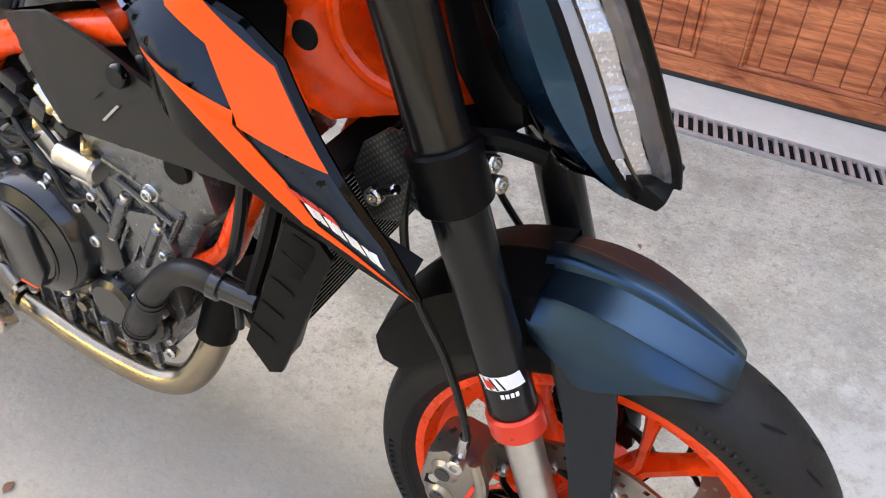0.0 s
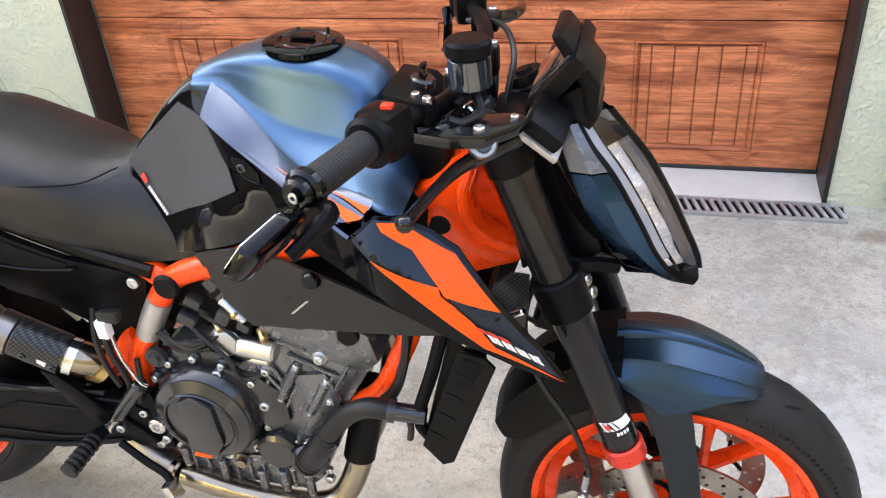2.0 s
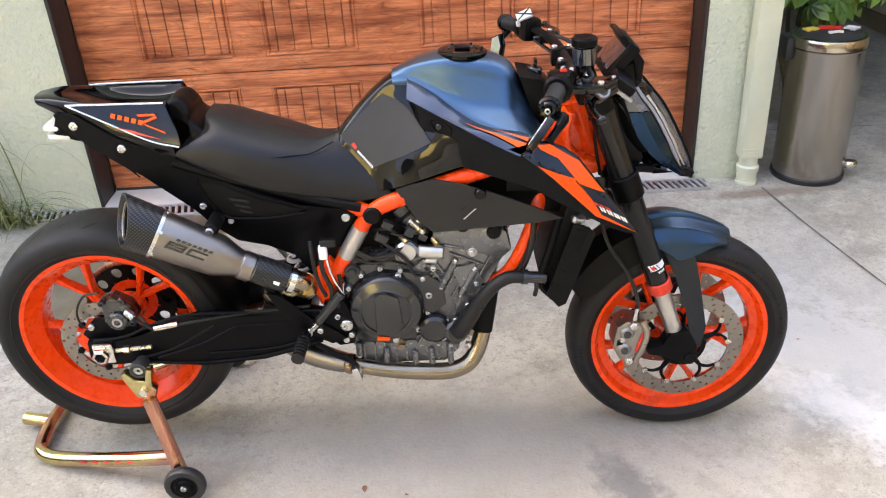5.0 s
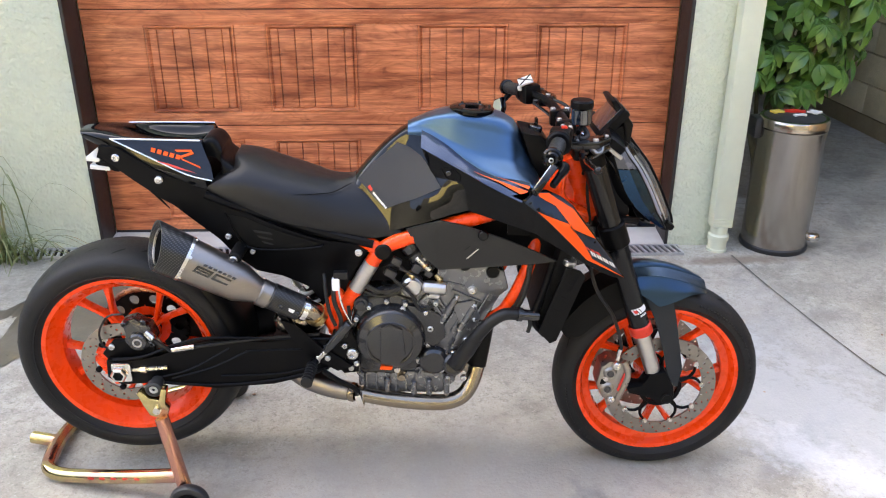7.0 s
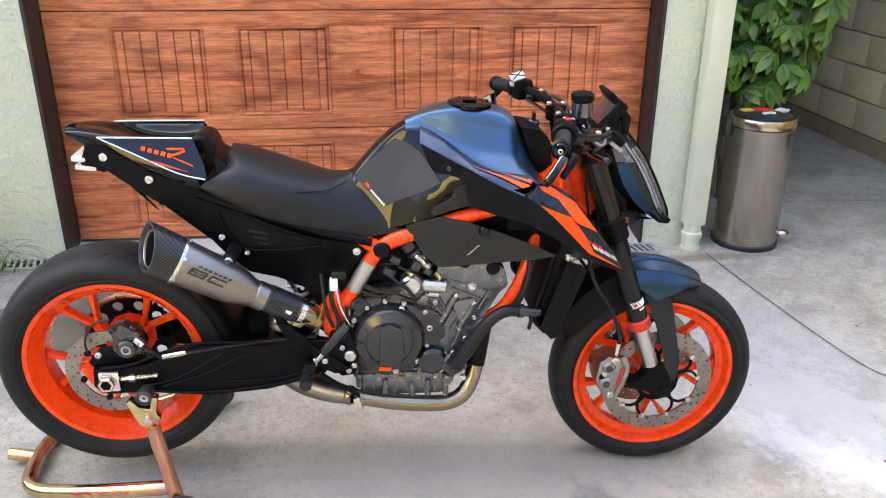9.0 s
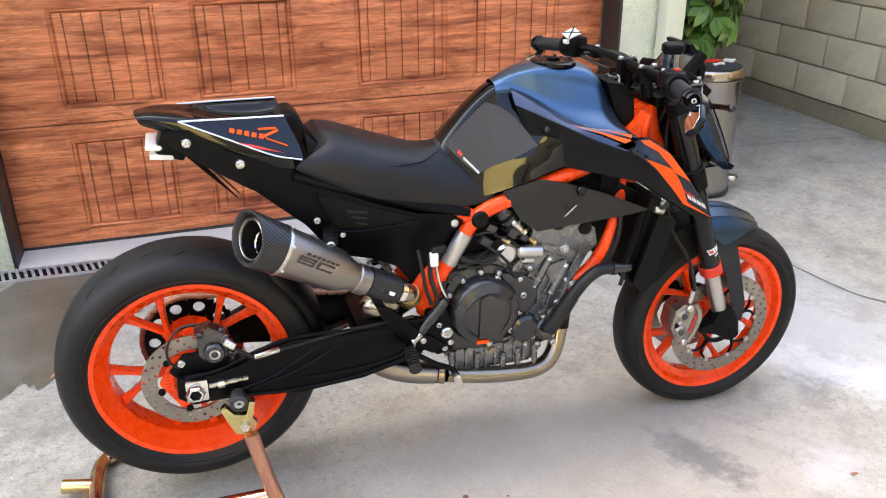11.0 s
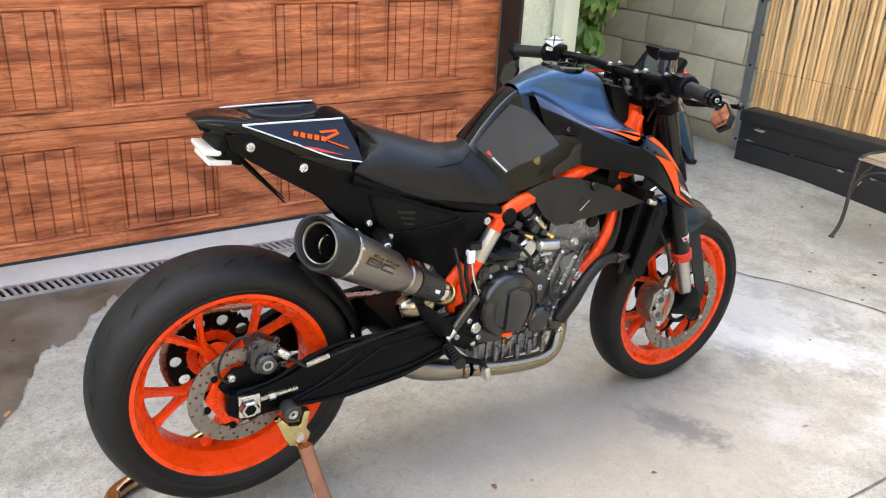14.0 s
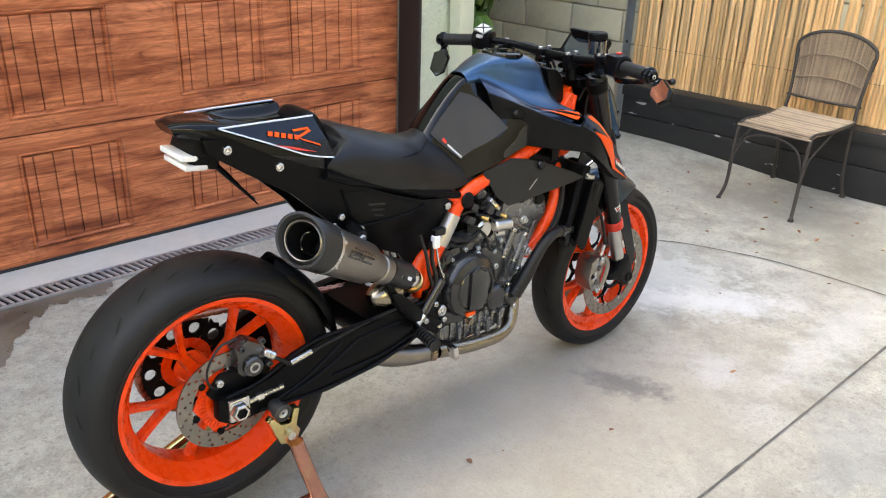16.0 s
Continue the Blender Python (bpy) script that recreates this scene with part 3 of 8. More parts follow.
# unseen upper height added so the house keeps the sun off the driveway
wall("wall_garage_west", (-4.673, WALL_Y + 0.15, 3.45), (4.954, 0.30, 7.0), "stucco", "pale sage green stucco wall beside the garage door")
wall("wall_garage_east", (0.658, WALL_Y + 0.15, 3.45), (0.264, 0.30, 7.0), "stucco", "narrow sage green stucco pier beside the garage door")
wall("wall_garage_lintel", (-0.835, WALL_Y + 0.15, 4.60), (2.722, 0.30, 4.70), "stucco", "sage green stucco wall over the garage door")
wall("wall_house_side", (0.685, WALL_Y + 3.32, 3.45), (0.21, 6.0, 7.0), "stucco", "sage green side wall of the house along the passage")
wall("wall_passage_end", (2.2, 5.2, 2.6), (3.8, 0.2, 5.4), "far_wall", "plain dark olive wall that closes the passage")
# added slab above the view, blocks sky light from the passage
solid("passage_roof", boxed((1.75, 3.55, 2.62), (1.9, 3.1, 0.08), 0.004), "far_wall", "unseen dark slab added to shade the side passage", "roof", kind="structure")
wall("wall_neighbour", (4.3, -0.2, 1.5), (0.2, 11.0, 3.2), "far_wall", "plain dark olive wall beyond the bamboo screen")
wall("wall_across_driveway", (2.7, -5.6, 1.75), (10.6, 0.2, 3.7), "far_wall", "plain dark olive wall across the driveway")
wall("wall_front_garden", (-3.90, -5.6, 1.70), (2.6, 0.2, 3.6), "yellow_wall", "plain yellow wall across the driveway")
# two unseen dark walls, added to limit the yellow reflected in the lacquer
wall("wall_garden_front", (-3.30, -5.1, 0.95), (3.8, 0.2, 2.1), "far_wall", "unseen low dark olive wall added to cut the yellow reflection")
wall("wall_street_side", (-6.65, -5.6, 1.70), (2.9, 0.2, 3.6), "far_wall", "plain dark olive wall beside the yellow wall")
wall("wall_driveway_end", (-7.2, -1.8, 1.0), (0.2, 7.0, 2.2), "far_wall", "plain dark olive wall at the driveway's end")

wall("wall_garage_inner", (-0.84, 1.86, 1.15), (2.74, 0.05, 2.35), "trim", "dark lining behind the garage door")

# door trim
for x, nm in ((-2.188, "trim_west"), (0.518, "trim_east")):
    solid(nm, boxed((x, 1.675, 1.1), (0.016, 0.16, 2.26), 0.003), "trim", "dark bronze trim beside the garage door", "trim", kind="structure")
solid("trim_top", boxed((-0.835, 1.675, 2.215), (2.688, 0.16, 0.03), 0.004), "trim", "dark bronze trim over the garage door", "trim", kind="structure")


def build_sill():
    bm = bmesh.new()
    prev = None
    for k in range(29):
        x = -2.190 + 2.712 * k / 28
        g = gz(x, 1.6)
        row = [bm.verts.new(p) for p in ((x, 1.592, g - 0.02), (x, 1.592, g + 0.008), (x, 1.61, g + 0.014), (x, DOOR_Y + 0.06, 0.030), (x, DOOR_Y + 0.06, g - 0.02))]
        if prev:
            for a in range(5):
                b = (a + 1) % 5
                bm.faces.new((prev[a], prev[b], row[b], row[a]))
        prev = row
    return bm


solid("door_sill", build_sill(), "sill", "pale sloping concrete sill under the garage door", "sill", kind="structure")


def build_drain():
    x0, x1, y0, y1 = -3.9, 0.575, 1.478, 1.588
    z = 0.004
    d = thing("drain", ((x0 + x1) / 2, (y0 + y1) / 2, gz(-1.5, 1.5)), "galvanised slotted channel drain set in concrete", "drain", kind="structure")
    tilt = Matrix.Rotation(0.0066, 4, "Y")
    mid = ((x0 + x1) / 2, (y0 + y1) / 2)
    zc = gz(mid[0], 1.5)
    bm = boxed((*mid, zc + 0.001), (x1 - x0, y1 - y0, 0.006), 0, tilt)
    part("channel", bm, "deep_black", d, "dark channel under the grate")
    for y in (y0 + 0.006, y1 - 0.006):
        part("rail", boxed((mid[0], y, zc + 0.006), (x1 - x0, 0.014, 0.012), 0.002, tilt), "grate", d)
    bm = boxed((0, 0, 0), (0.0125, y1 - y0 - 0.026, 0.010), 0.002, Matrix.Rotation(radians(14), 4, "Z"))
    me = finish(bm, "grate", "grate_bar")
    k = 0
    x = x0 + 0.015
    while x < x1 - 0.008:
        o = new("grate_bar", me)
        o.matrix_basis = Matrix.Translation((x, mid[1], gz(x, 1.5) + 0.008))
        under(o, d)
        x += 0.0285
    return d


build_drain()


def build_garage_door():
    door = thing("garage_door", (-0.84, DOOR_Y + 0.02, 0.03), "closed sectional garage door in red-brown wood grain", "garage door", kind="structure")
    xa, xb, h = -2.180, 0.510, 0.532
    cols = ((-1.908, -1.506), (-1.365, -0.955), (-0.680, -0.264), (-0.134, 0.284))
    deep = 0.013
    for r in range(4):
        z0 = 0.035 + r * h
        za, zb = z0 + 0.064, z0 + 0.464
        sec = part("door_section", boxed(((xa + xb) / 2, DOOR_Y + deep + 0.014, z0 + h / 2), (xb - xa, 0.028, h - 0.004)), "wood", door)
        for lo, hi in ((z0 + 0.002, za), (zb, z0 + h - 0.002)):
            part("door_rail", boxed(((xa + xb) / 2, DOOR_Y + deep / 2 + 0.002, (lo + hi) / 2), (xb - xa, deep + 0.004, hi - lo), 0.003), "wood", sec)
        edges = [xa] + [v for c in cols for v in c] + [xb]
        for lo, hi in zip(edges[::2], edges[1::2]):
            part("door_stile", boxed(((lo + hi) / 2, DOOR_Y + deep / 2 + 0.003, (za + zb) / 2), (hi - lo, deep + 0.002, zb - za + 0.004), 0.003), "wood", sec)
        for a, b in cols:
            # a sloping moulding runs round the sunk field
            bm = bmesh.new()
            outer = [(a, za), (b, za), (b, zb), (a, zb)]
            rings = []
            for inset, y in ((0.0, DOOR_Y + 0.005), (0.004, DOOR_Y - 0.002), (0.009, DOOR_Y - 0.002), (0.013, DOOR_Y + 0.004), (0.021, DOOR_Y + 0.014)):
                rings.append([bm.verts.new((x + (inset if x == a else -inset), y, z + (inset if z == za else -inset))) for x, z in outer])
            for p, q in zip(rings, rings[1:]):
                for k in range(4):
                    j = (k + 1) % 4
                    bm.faces.new((p[k], p[j], q[j], q[k]))
            part("panel_moulding", bm, "wood", sec, sharp=20)
            lo, hi = a + 0.019, b - 0.019
            full = (hi - lo) / 5.0
            cuts = [lo, lo + full * 0.5] + [lo + full * (0.5 + k) for k in range(1, 5)] + [hi]
            for p, q in zip(cuts, cuts[1:]):
                bm = boxed(((p + q) / 2, DOOR_Y + deep - 0.001, (za + zb) / 2), (q - p - 0.003, 0.016, zb - za - 0.038), 0.0045)
                part("panel_board", bm, "wood", sec)
    part("bottom_seal", boxed(((xa + xb) / 2, DOOR_Y + 0.012, 0.034), (xb - xa, 0.03, 0.016), 0.003), "black_plastic", door, "black rubber bottom seal")


build_garage_door()


def build_downpipe():
    d = thing("downpipe", (0.752, 1.54, gz(0.752, 1.54)), "sage green painted rectangular downpipe with round shoe", "downpipe")
    part("shaft", boxed((0.752, 1.548, 1.55), (0.096, 0.080, 2.86), 0.006), "sage_paint", d)
    bm = bmesh.new()
    g = gz(0.752, 1.54)
    lathe(bm, [(0, g), (0.047, g), (0.047, g + 0.012), (0.043, g + 0.014), (0.043, g + 0.055), (0.049, g + 0.058), (0.049, g + 0.082), (0.04, g + 0.09), (0.04, g + 0.13), (0, g + 0.13)], Matrix.Translation((0.752, 1.546, 0)), 28)
    part("shoe", bm, "sage_paint", d)
    for z in (g + 0.14, g + 0.155, g + 0.17):
        part("collar_rib", boxed((0.752, 1.547, z), (0.092, 0.082, 0.007), 0.002), "sage_paint", d)


build_downpipe()


# ---- side passage and fence ----
def build_planter():
    p = thing("planter_box", (fence_x(0.2) + 0.1, 0.2, gz(2.4, 0.2)), "long black-stained timber planter with flaking white marks", "planter")
    y0, y1 = -2.6, 1.685
    ln = math.hypot(y1 - y0, 0.105 * (y1 - y0))
    turn = Matrix.Rotation(math.atan(0.105), 4, "Z")
    ym = (y0 + y1) / 2
    zb = gz(2.4, 0)
    def slab(nm, off, z, d, h, bevel=0.004, extra=0.0):
        part(nm, boxed((fence_x(ym) + off, ym, z), (d, ln + extra, h), bevel, turn), "planter", p)
    slab("front_board", 0.012, zb + 0.095, 0.024, 0.186)
    slab("front_board", 0.014, zb + 0.2565, 0.024, 0.128)
    slab("rim_board", 0.004, zb + 0.350, 0.036, 0.062, 0.006, 0.01)
    slab("rear_board", 0.165, zb + 0.19, 0.02, 0.37)
    slab("cap", 0.085, zb + 0.384, 0.19, 0.014, 0.004, 0.01)
    part("end_board", boxed((fence_x(y1) + 0.09, y1 - 0.014, zb + 0.185), (0.14, 0.022, 0.36), 0.003, turn), "planter", p)


build_planter()


def build_post():
    p = thing("fence_post", (2.575, 1.83, gz(2.5, 1.8)), "galvanised steel angle post standing by the block wall", "post")
    g = gz(2.5, 1.8)
    bm = boxed((2.575, 1.83, 1.15 + g), (0.006, 0.06, 2.3), 0.001)
    box(bm, (2.588, 1.859, 1.15 + g), (0.03, 0.006, 2.3), 0.001)
    part("angle", bm, "galv", p)
    for z in (0.06, 0.28, 0.55, 0.95, 1.3):
        bm = bmesh.new()
        rod(bm, (2.572, 1.83, z), (2.566, 1.83, z), 0.009, seg=6)
        part("bolt", bm, "iron", p)


build_post()


# ---- the motorcycle ----
bike = thing("motorcycle", (-0.74, 0, 0.03), "naked motorcycle in blue, black and orange on a rear stand", "motorcycle")
FA, RA = Vector((0.0, 0.0, 0.296)), Vector((-1.482, 0.0, 0.421))


def bolt(at, r=0.007, h=0.006, parent=bike, material="bolt", d=(0, -1, 0)):
    a = Vector(at)
    bm = bmesh.new()
    m = aim(a, a + Vector(d))
    lathe(bm, [(0, -0.004), (r, -0.004), (r, h * 0.75), (r * 0.8, h), (r * 0.5, h), (r * 0.45, h * 0.45), (0, h * 0.4)], m, 12)
    return part("bolt", bm, material, parent)


# wheels
def wheel(name, c, r, w, rim_r, rim_w, label, phase, hub_w, tread_seed):
    m = across(c.x, c.y, c.z)
    rim = part(name, lathe(bmesh.new(), [(rim_r, -rim_w), (rim_r + 0.002, -rim_w + 0.004), (rim_r - 0.008, -rim_w + 0.010), (rim_r - 0.014, -rim_w + 0.022), (rim_r - 0.030, -rim_w * 0.45), (rim_r - 0.034, 0),
                                         (rim_r - 0.030, rim_w * 0.45), (rim_r - 0.014, rim_w - 0.022), (rim_r - 0.008, rim_w - 0.010), (rim_r + 0.002, rim_w - 0.004), (rim_r, rim_w), (rim_r - 0.012, rim_w - 0.002),
                                         (rim_r - 0.022, rim_w - 0.020), (rim_r - 0.042, rim_w * 0.42), (rim_r - 0.046, 0), (rim_r - 0.042, -rim_w * 0.42), (rim_r - 0.022, -rim_w + 0.020), (rim_r - 0.012, -rim_w + 0.002), (rim_r, -rim_w)], m, 80), "orange", bike, label)
    # tyre: round carcass from bead to bead
    prof = [(rim_r - 0.004, -rim_w + 0.002), (rim_r + 0.006, -rim_w - 0.004)]
    for k in range(25):
        a = -math.pi / 2 * 1.12 + math.pi * 1.12 * k / 24
        h = w * math.sin(a) / 1.0
        base = r - (r - rim_r) * 0.62
        prof.append((base + (r - base) * math.cos(a) ** (0.8 if math.cos(a) > 0 else 1) if math.cos(a) > 0 else base + 0.05 * math.cos(a), h))
    prof += [(rim_r + 0.006, rim_w + 0.004), (rim_r - 0.004, rim_w - 0.002)]
    tyre = part("tyre", lathe(bmesh.new(), prof, m, 96), "rubber", rim, "black sport tyre with few grooves")
    # tread grooves: short dark slots on the shoulders
    base = r - (r - rim_r) * 0.62
    for k in range(26):
        for s in (-1, 1):
            bm = bmesh.new()
            a = 2 * math.pi * (k + (0.5 if s > 0 else 0)) / 26 + tread_seed
            last = None
            lo, hi = ((0.24, 0.50), (0.44, 0.72), (0.30, 0.44))[k % 3]
            for f, hw in ((0.0, 0.0014), (0.25, 0.0052), (0.75, 0.0052), (1.0, 0.0014)):
                e = lo + (hi - lo) * f
                rr, y = base + (r - base) * math.cos(s * e) ** 0.8 + 0.0011, w * math.sin(s * e)
                t = a + s * f * 0.105
                row = [bm.verts.new(m @ Vector((rr * math.cos(t + d), rr * math.sin(t + d), y))) for d in (-hw / rr, hw / rr)]
                if last:
                    bm.faces.new((last[0], row[0], row[1], last[1]))
                last = row
            part("tread_groove", bm, "deep_black", rim)
    part("bead_ring", lathe(bmesh.new(), [(rim_r + 0.010, w * 0.93), (rim_r + 0.013, w * 0.965), (rim_r + 0.016, w * 0.95)], m, 80), "rubber", rim)
    # fine ribs on the side wall
    bm = bmesh.new()
    for k in range(150):
        if (k // 15) % 5 > 1:
            continue
        a = 2 * math.pi * k / 150
        q = m @ Matrix.Rotation(a, 4, "Z") @ Matrix.Translation((rim_r + 0.024, 0, w * 0.945)) @ Matrix.Rotation(radians(-22), 4, "Y")
        box(bm, (0, 0, 0), (0.017, 0.0036, 0.006), 0)
        bmesh.ops.transform(bm, matrix=q, verts=bm.verts[-8:])
    tagged(part("side_wall_ribs", bm, "rubber", rim, "moulded ribs on the tyre wall"), kind="stuff")
    # hub and five forked spokes
    part("hub", lathe(bmesh.new(), [(0.018, -hub_w), (0.042, -hub_w), (0.046, -hub_w + 0.006), (0.040, -hub_w * 0.5), (0.040, hub_w * 0.5), (0.046, hub_w - 0.006), (0.042, hub_w), (0.018, hub_w), (0.018, -hub_w)], m, 32), "orange", rim)
    for k in range(5):
        for s in (-1, 1):
            mid = radians(phase) + 2 * math.pi * k / 5
            p0 = Vector((0.038 * math.cos(mid + s * 0.12), 0.038 * math.sin(mid + s * 0.12), 0))
            pm = Vector((0.108 * math.cos(mid + s * 0.055), 0.108 * math.sin(mid + s * 0.055), 0))
            p1 = Vector(((rim_r - 0.038) * math.cos(mid + s * 0.25), (rim_r - 0.038) * math.sin(mid + s * 0.25), 0))
            bm = bmesh.new()
            rows = []
            for u in range(7):
                f = u / 6
                p = p0.lerp(pm, f * 2) if f < 0.5 else pm.lerp(p1, f * 2 - 1)
                d = (pm - p0 if f < 0.5 else p1 - pm).normalized()
                n = Vector((-d.y, d.x, 0))
                hw = 0.0105 - 0.0045 * smooth01(0.2, 0.6, f) + 0.007 * f ** 6
                th = 0.022 - 0.010 * f
                rows.append([bm.verts.new(m @ (p + n * hw * x + Vector((0, 0, th * z)))) for x, z in ((-1, -0.6), (-0.6, -1), (0.6, -1), (1, -0.6), (1, 0.6), (0.6, 1), (-0.6, 1), (-1, 0.6))])
            for p, q in zip(rows, rows[1:]):
                for j in range(8):
                    bm.faces.new((p[j], p[(j + 1) % 8], q[(j + 1) % 8], q[j]))
            part("spoke", bm, "orange", rim)
    return rim


def disc(parent, c, y, r_in, r_out, rows, material="steel", n=72, name="brake_disc", phase=0):
    """A drilled ring: polar cells with a regular pattern of them left out."""
    bm = bmesh.new()
    m = across(c.x, y, c.z)
    hole = 0.0029
    rad = [r_in]
    for k in range(rows):
        mid = r_in + (r_out - r_in) * (k + 0.5) / rows
        rad += [mid - hole, mid + hole]
    rad.append(r_out)
    ang = []
    for k in range(n):
        a = 2 * math.pi * k / n
        e = hole / ((r_in + r_out) / 2)
        ang += [a - e, a + e]
    for z0, z1 in ((-0.0025, 0.0025),):
        g = [[[bm.verts.new(m @ Vector((r * math.cos(a), r * math.sin(a), z))) for z in (z0, z1)] for a in ang] for r in rad]
        na = len(ang)
        gone = lambda i, j: i % 2 == 1 and j % 2 == 0 and ((j // 2) + 2 * (i // 2)) % 3 == phase % 3
        for i in range(len(rad) - 1):
            for j in range(na):
                k = (j + 1) % na
                if gone(i, j):
                    a, b, c2, d = g[i][j], g[i + 1][j], g[i + 1][k], g[i][k]
                    for p, q in ((a, b), (b, c2), (c2, d), (d, a)):
                        bm.faces.new((p[0], q[0], q[1], p[1]))
                else:
                    for s in (0, 1):
                        f = (g[i][j][s], g[i + 1][j][s], g[i + 1][k][s], g[i][k][s])
                        bm.faces.new(f if s else f[::-1])
        for i in (0, len(rad) - 1):
            for j in range(na):
                k = (j + 1) % na
                bm.faces.new((g[i][j][0], g[i][k][0], g[i][k][1], g[i][j][1]))
    return part(name, bm, material, parent, "drilled brushed steel brake disc")


def carrier(parent, c, y, r0, r1, n, material, twist=0.5):
    """The spider between hub and disc."""
    m = across(c.x, y, c.z)
    bm = lathe(bmesh.new(), [(r0 - 0.012, -0.004), (r0, -0.004), (r0, 0.004), (r0 - 0.012, 0.004), (r0 - 0.012, -0.004)], m, 32)
    polar = lambda r, a: m @ Vector((r * math.cos(a), r * math.sin(a), 0))
    fork = r0 + (r1 - r0) * 0.42
    for k in range(n):
        a = 2 * math.pi * k / n + 0.35
        part("carrier_arm", tube(bmesh.new(), [polar(r0 - 0.004, a), polar(fork + 0.003, a)], [0.0085, 0.0052], 6, 4), material, parent)
        for s in (-1, 1):
            part("carrier_arm", tube(bmesh.new(), [polar(fork, a), polar((fork + r1) / 2 + 0.002, a + s * twist * 0.40), polar(r1, a + s * twist)], [0.0050, 0.0042, 0.0040], 6, 7), material, parent)
            bolt(polar(r1, a + s * twist) + Vector((0, -0.003 if y < 0 else 0.003, 0)), 0.0075, 0.004, parent, "bolt", (0, -1 if y < 0 else 1, 0))
    ob = part("disc_carrier", bm, material, parent, "black spidery disc carrier")
    return ob


front = wheel("front_wheel", FA, 0.297, 0.060, 0.236, 0.046, "orange cast front wheel rim", 62, 0.055, 0.1)
for s in (-1, 1):
    disc(front, FA, s * 0.074, 0.121, 0.160, 3, n=78)
    carrier(front, FA, s * 0.074, 0.062, 0.120, 5, "satin_black", 0.31)
rear = wheel("rear_wheel", RA, 0.314, 0.090, 0.238, 0.072, "orange cast rear wheel rim", 49, 0.080, 0.4)
disc(rear, RA, -0.100, 0.084, 0.120, 3, n=60)
part("disc_carrier", lathe(bmesh.new(), [(0.04, -0.004), (0.080, -0.004), (0.080, 0.003), (0.04, 0.003), (0.04, -0.004)], across(RA.x, -0.096, RA.z), 6), "orange", rear, "orange disc carrier")
bm = bmesh.new()
for k in range(40):
    a = 2 * math.pi * k / 40
    box(bm, (0, 0, 0), (0.012, 0.0035, 0.003), 0, across(RA.x, -0.106, RA.z) @ Matrix.Rotation(a, 4, "Z") @ Matrix.Translation((0.061, 0, 0)))
lathe(bm, [(0.048, -0.002), (0.055, -0.002), (0.055, 0.001), (0.048, 0.001), (0.048, -0.002)], across(RA.x, -0.105, RA.z), 32)
part("sensor_ring", bm, "orange", rear, "toothed orange speed sensor ring")

for k in range(6):
    a = 2 * math.pi * (k + 0.25) / 6
    q = across(RA.x, -0.100, RA.z) @ Vector((0.080 * math.cos(a), 0.080 * math.sin(a), 0))
    part("disc_bobbin", rod(bmesh.new(), q + Vector((0, 0.004, 0)), q - Vector((0, 0.006, 0)), 0.0085, seg=14, cap=0.0015), "satin_black", rear, "black floating disc bobbin")


# sprocket and chain on the far side
def sprocket_plate(m, r0, r1, n, hole):
    """A ring with n round windows and a toothed edge."""
    bm = bmesh.new()
    mid, half = (r0 + r1) / 2, math.pi / n
    for k in range(n):
        a0 = 2 * math.pi * k / n
        ring = []
        for j in range(24):
            t = 2 * math.pi * j / 24
            c, v = math.cos(t), math.sin(t)
            f = min((r1 - mid) / max(1e-6, abs(c)), mid * half / max(1e-6, abs(v)))
            edge = (mid + f * c, a0 + f * v / mid)
            if c > 0.6 and abs(f * c - (r1 - mid)) < 1e-6:
                edge = (r1 + (0.004 if j % 2 else -0.002), edge[1])
            inner = (mid + hole * c, a0 + hole * v / mid)
            ring.append([[bm.verts.new(m @ Vector((r * math.cos(g), r * math.sin(g), z))) for z in (-0.003, 0.003)] for r, g in (inner, edge)])
        for p, q in zip(ring, ring[1:] + ring[:1]):
            for z in (0, 1):
                bm.faces.new((p[0][z], p[1][z], q[1][z], q[0][z]))
            for e in (0, 1):
                bm.faces.new((p[e][0], q[e][0], q[e][1], p[e][1]))
    bmesh.ops.remove_doubles(bm, verts=bm.verts, dist=0.0006)
    return bm


mm = across(RA.x, 0.102, RA.z)
part("sprocket", sprocket_plate(mm, 0.066, 0.117, 10, 0.0145), "satin_black", rear, "black rear sprocket with round windows")
part("sprocket_carrier", lathe(bmesh.new(), [(0.040, -0.030), (0.066, -0.026), (0.076, -0.008), (0.076, -0.004), (0.040, -0.004), (0.040, -0.030)], across(RA.x, 0.096, RA.z), 10), "orange", rear, "orange sprocket carrier")
bm = bmesh.new()
path = [Vector((RA.x + 0.122 * math.cos(a), 0.102, RA.z + 0.122 * math.sin(a))) for a in (math.radians(78 + 204 * k / 40) for k in range(41))]
path = [Vector((-0.95, 0.102, 0.475)).lerp(path[0], k / 36) for k in range(36)] + path + [path[-1].lerp(Vector((-0.95, 0.102, 0.425)), k / 36) for k in range(1, 37)]
for k, (p, q) in enumerate(zip(path, path[1:])):
    d = q - p
    for s in (-1, 1):
        off = Vector((0, s * (0.007 if k % 2 else 0.0045), 0))
        rod(bm, p + off - d * 0.22, q + off + d * 0.22, 0.0068 if k % 2 else 0.0058, seg=8)
part("chain", bm, "chain", bike, "oiled drive chain")

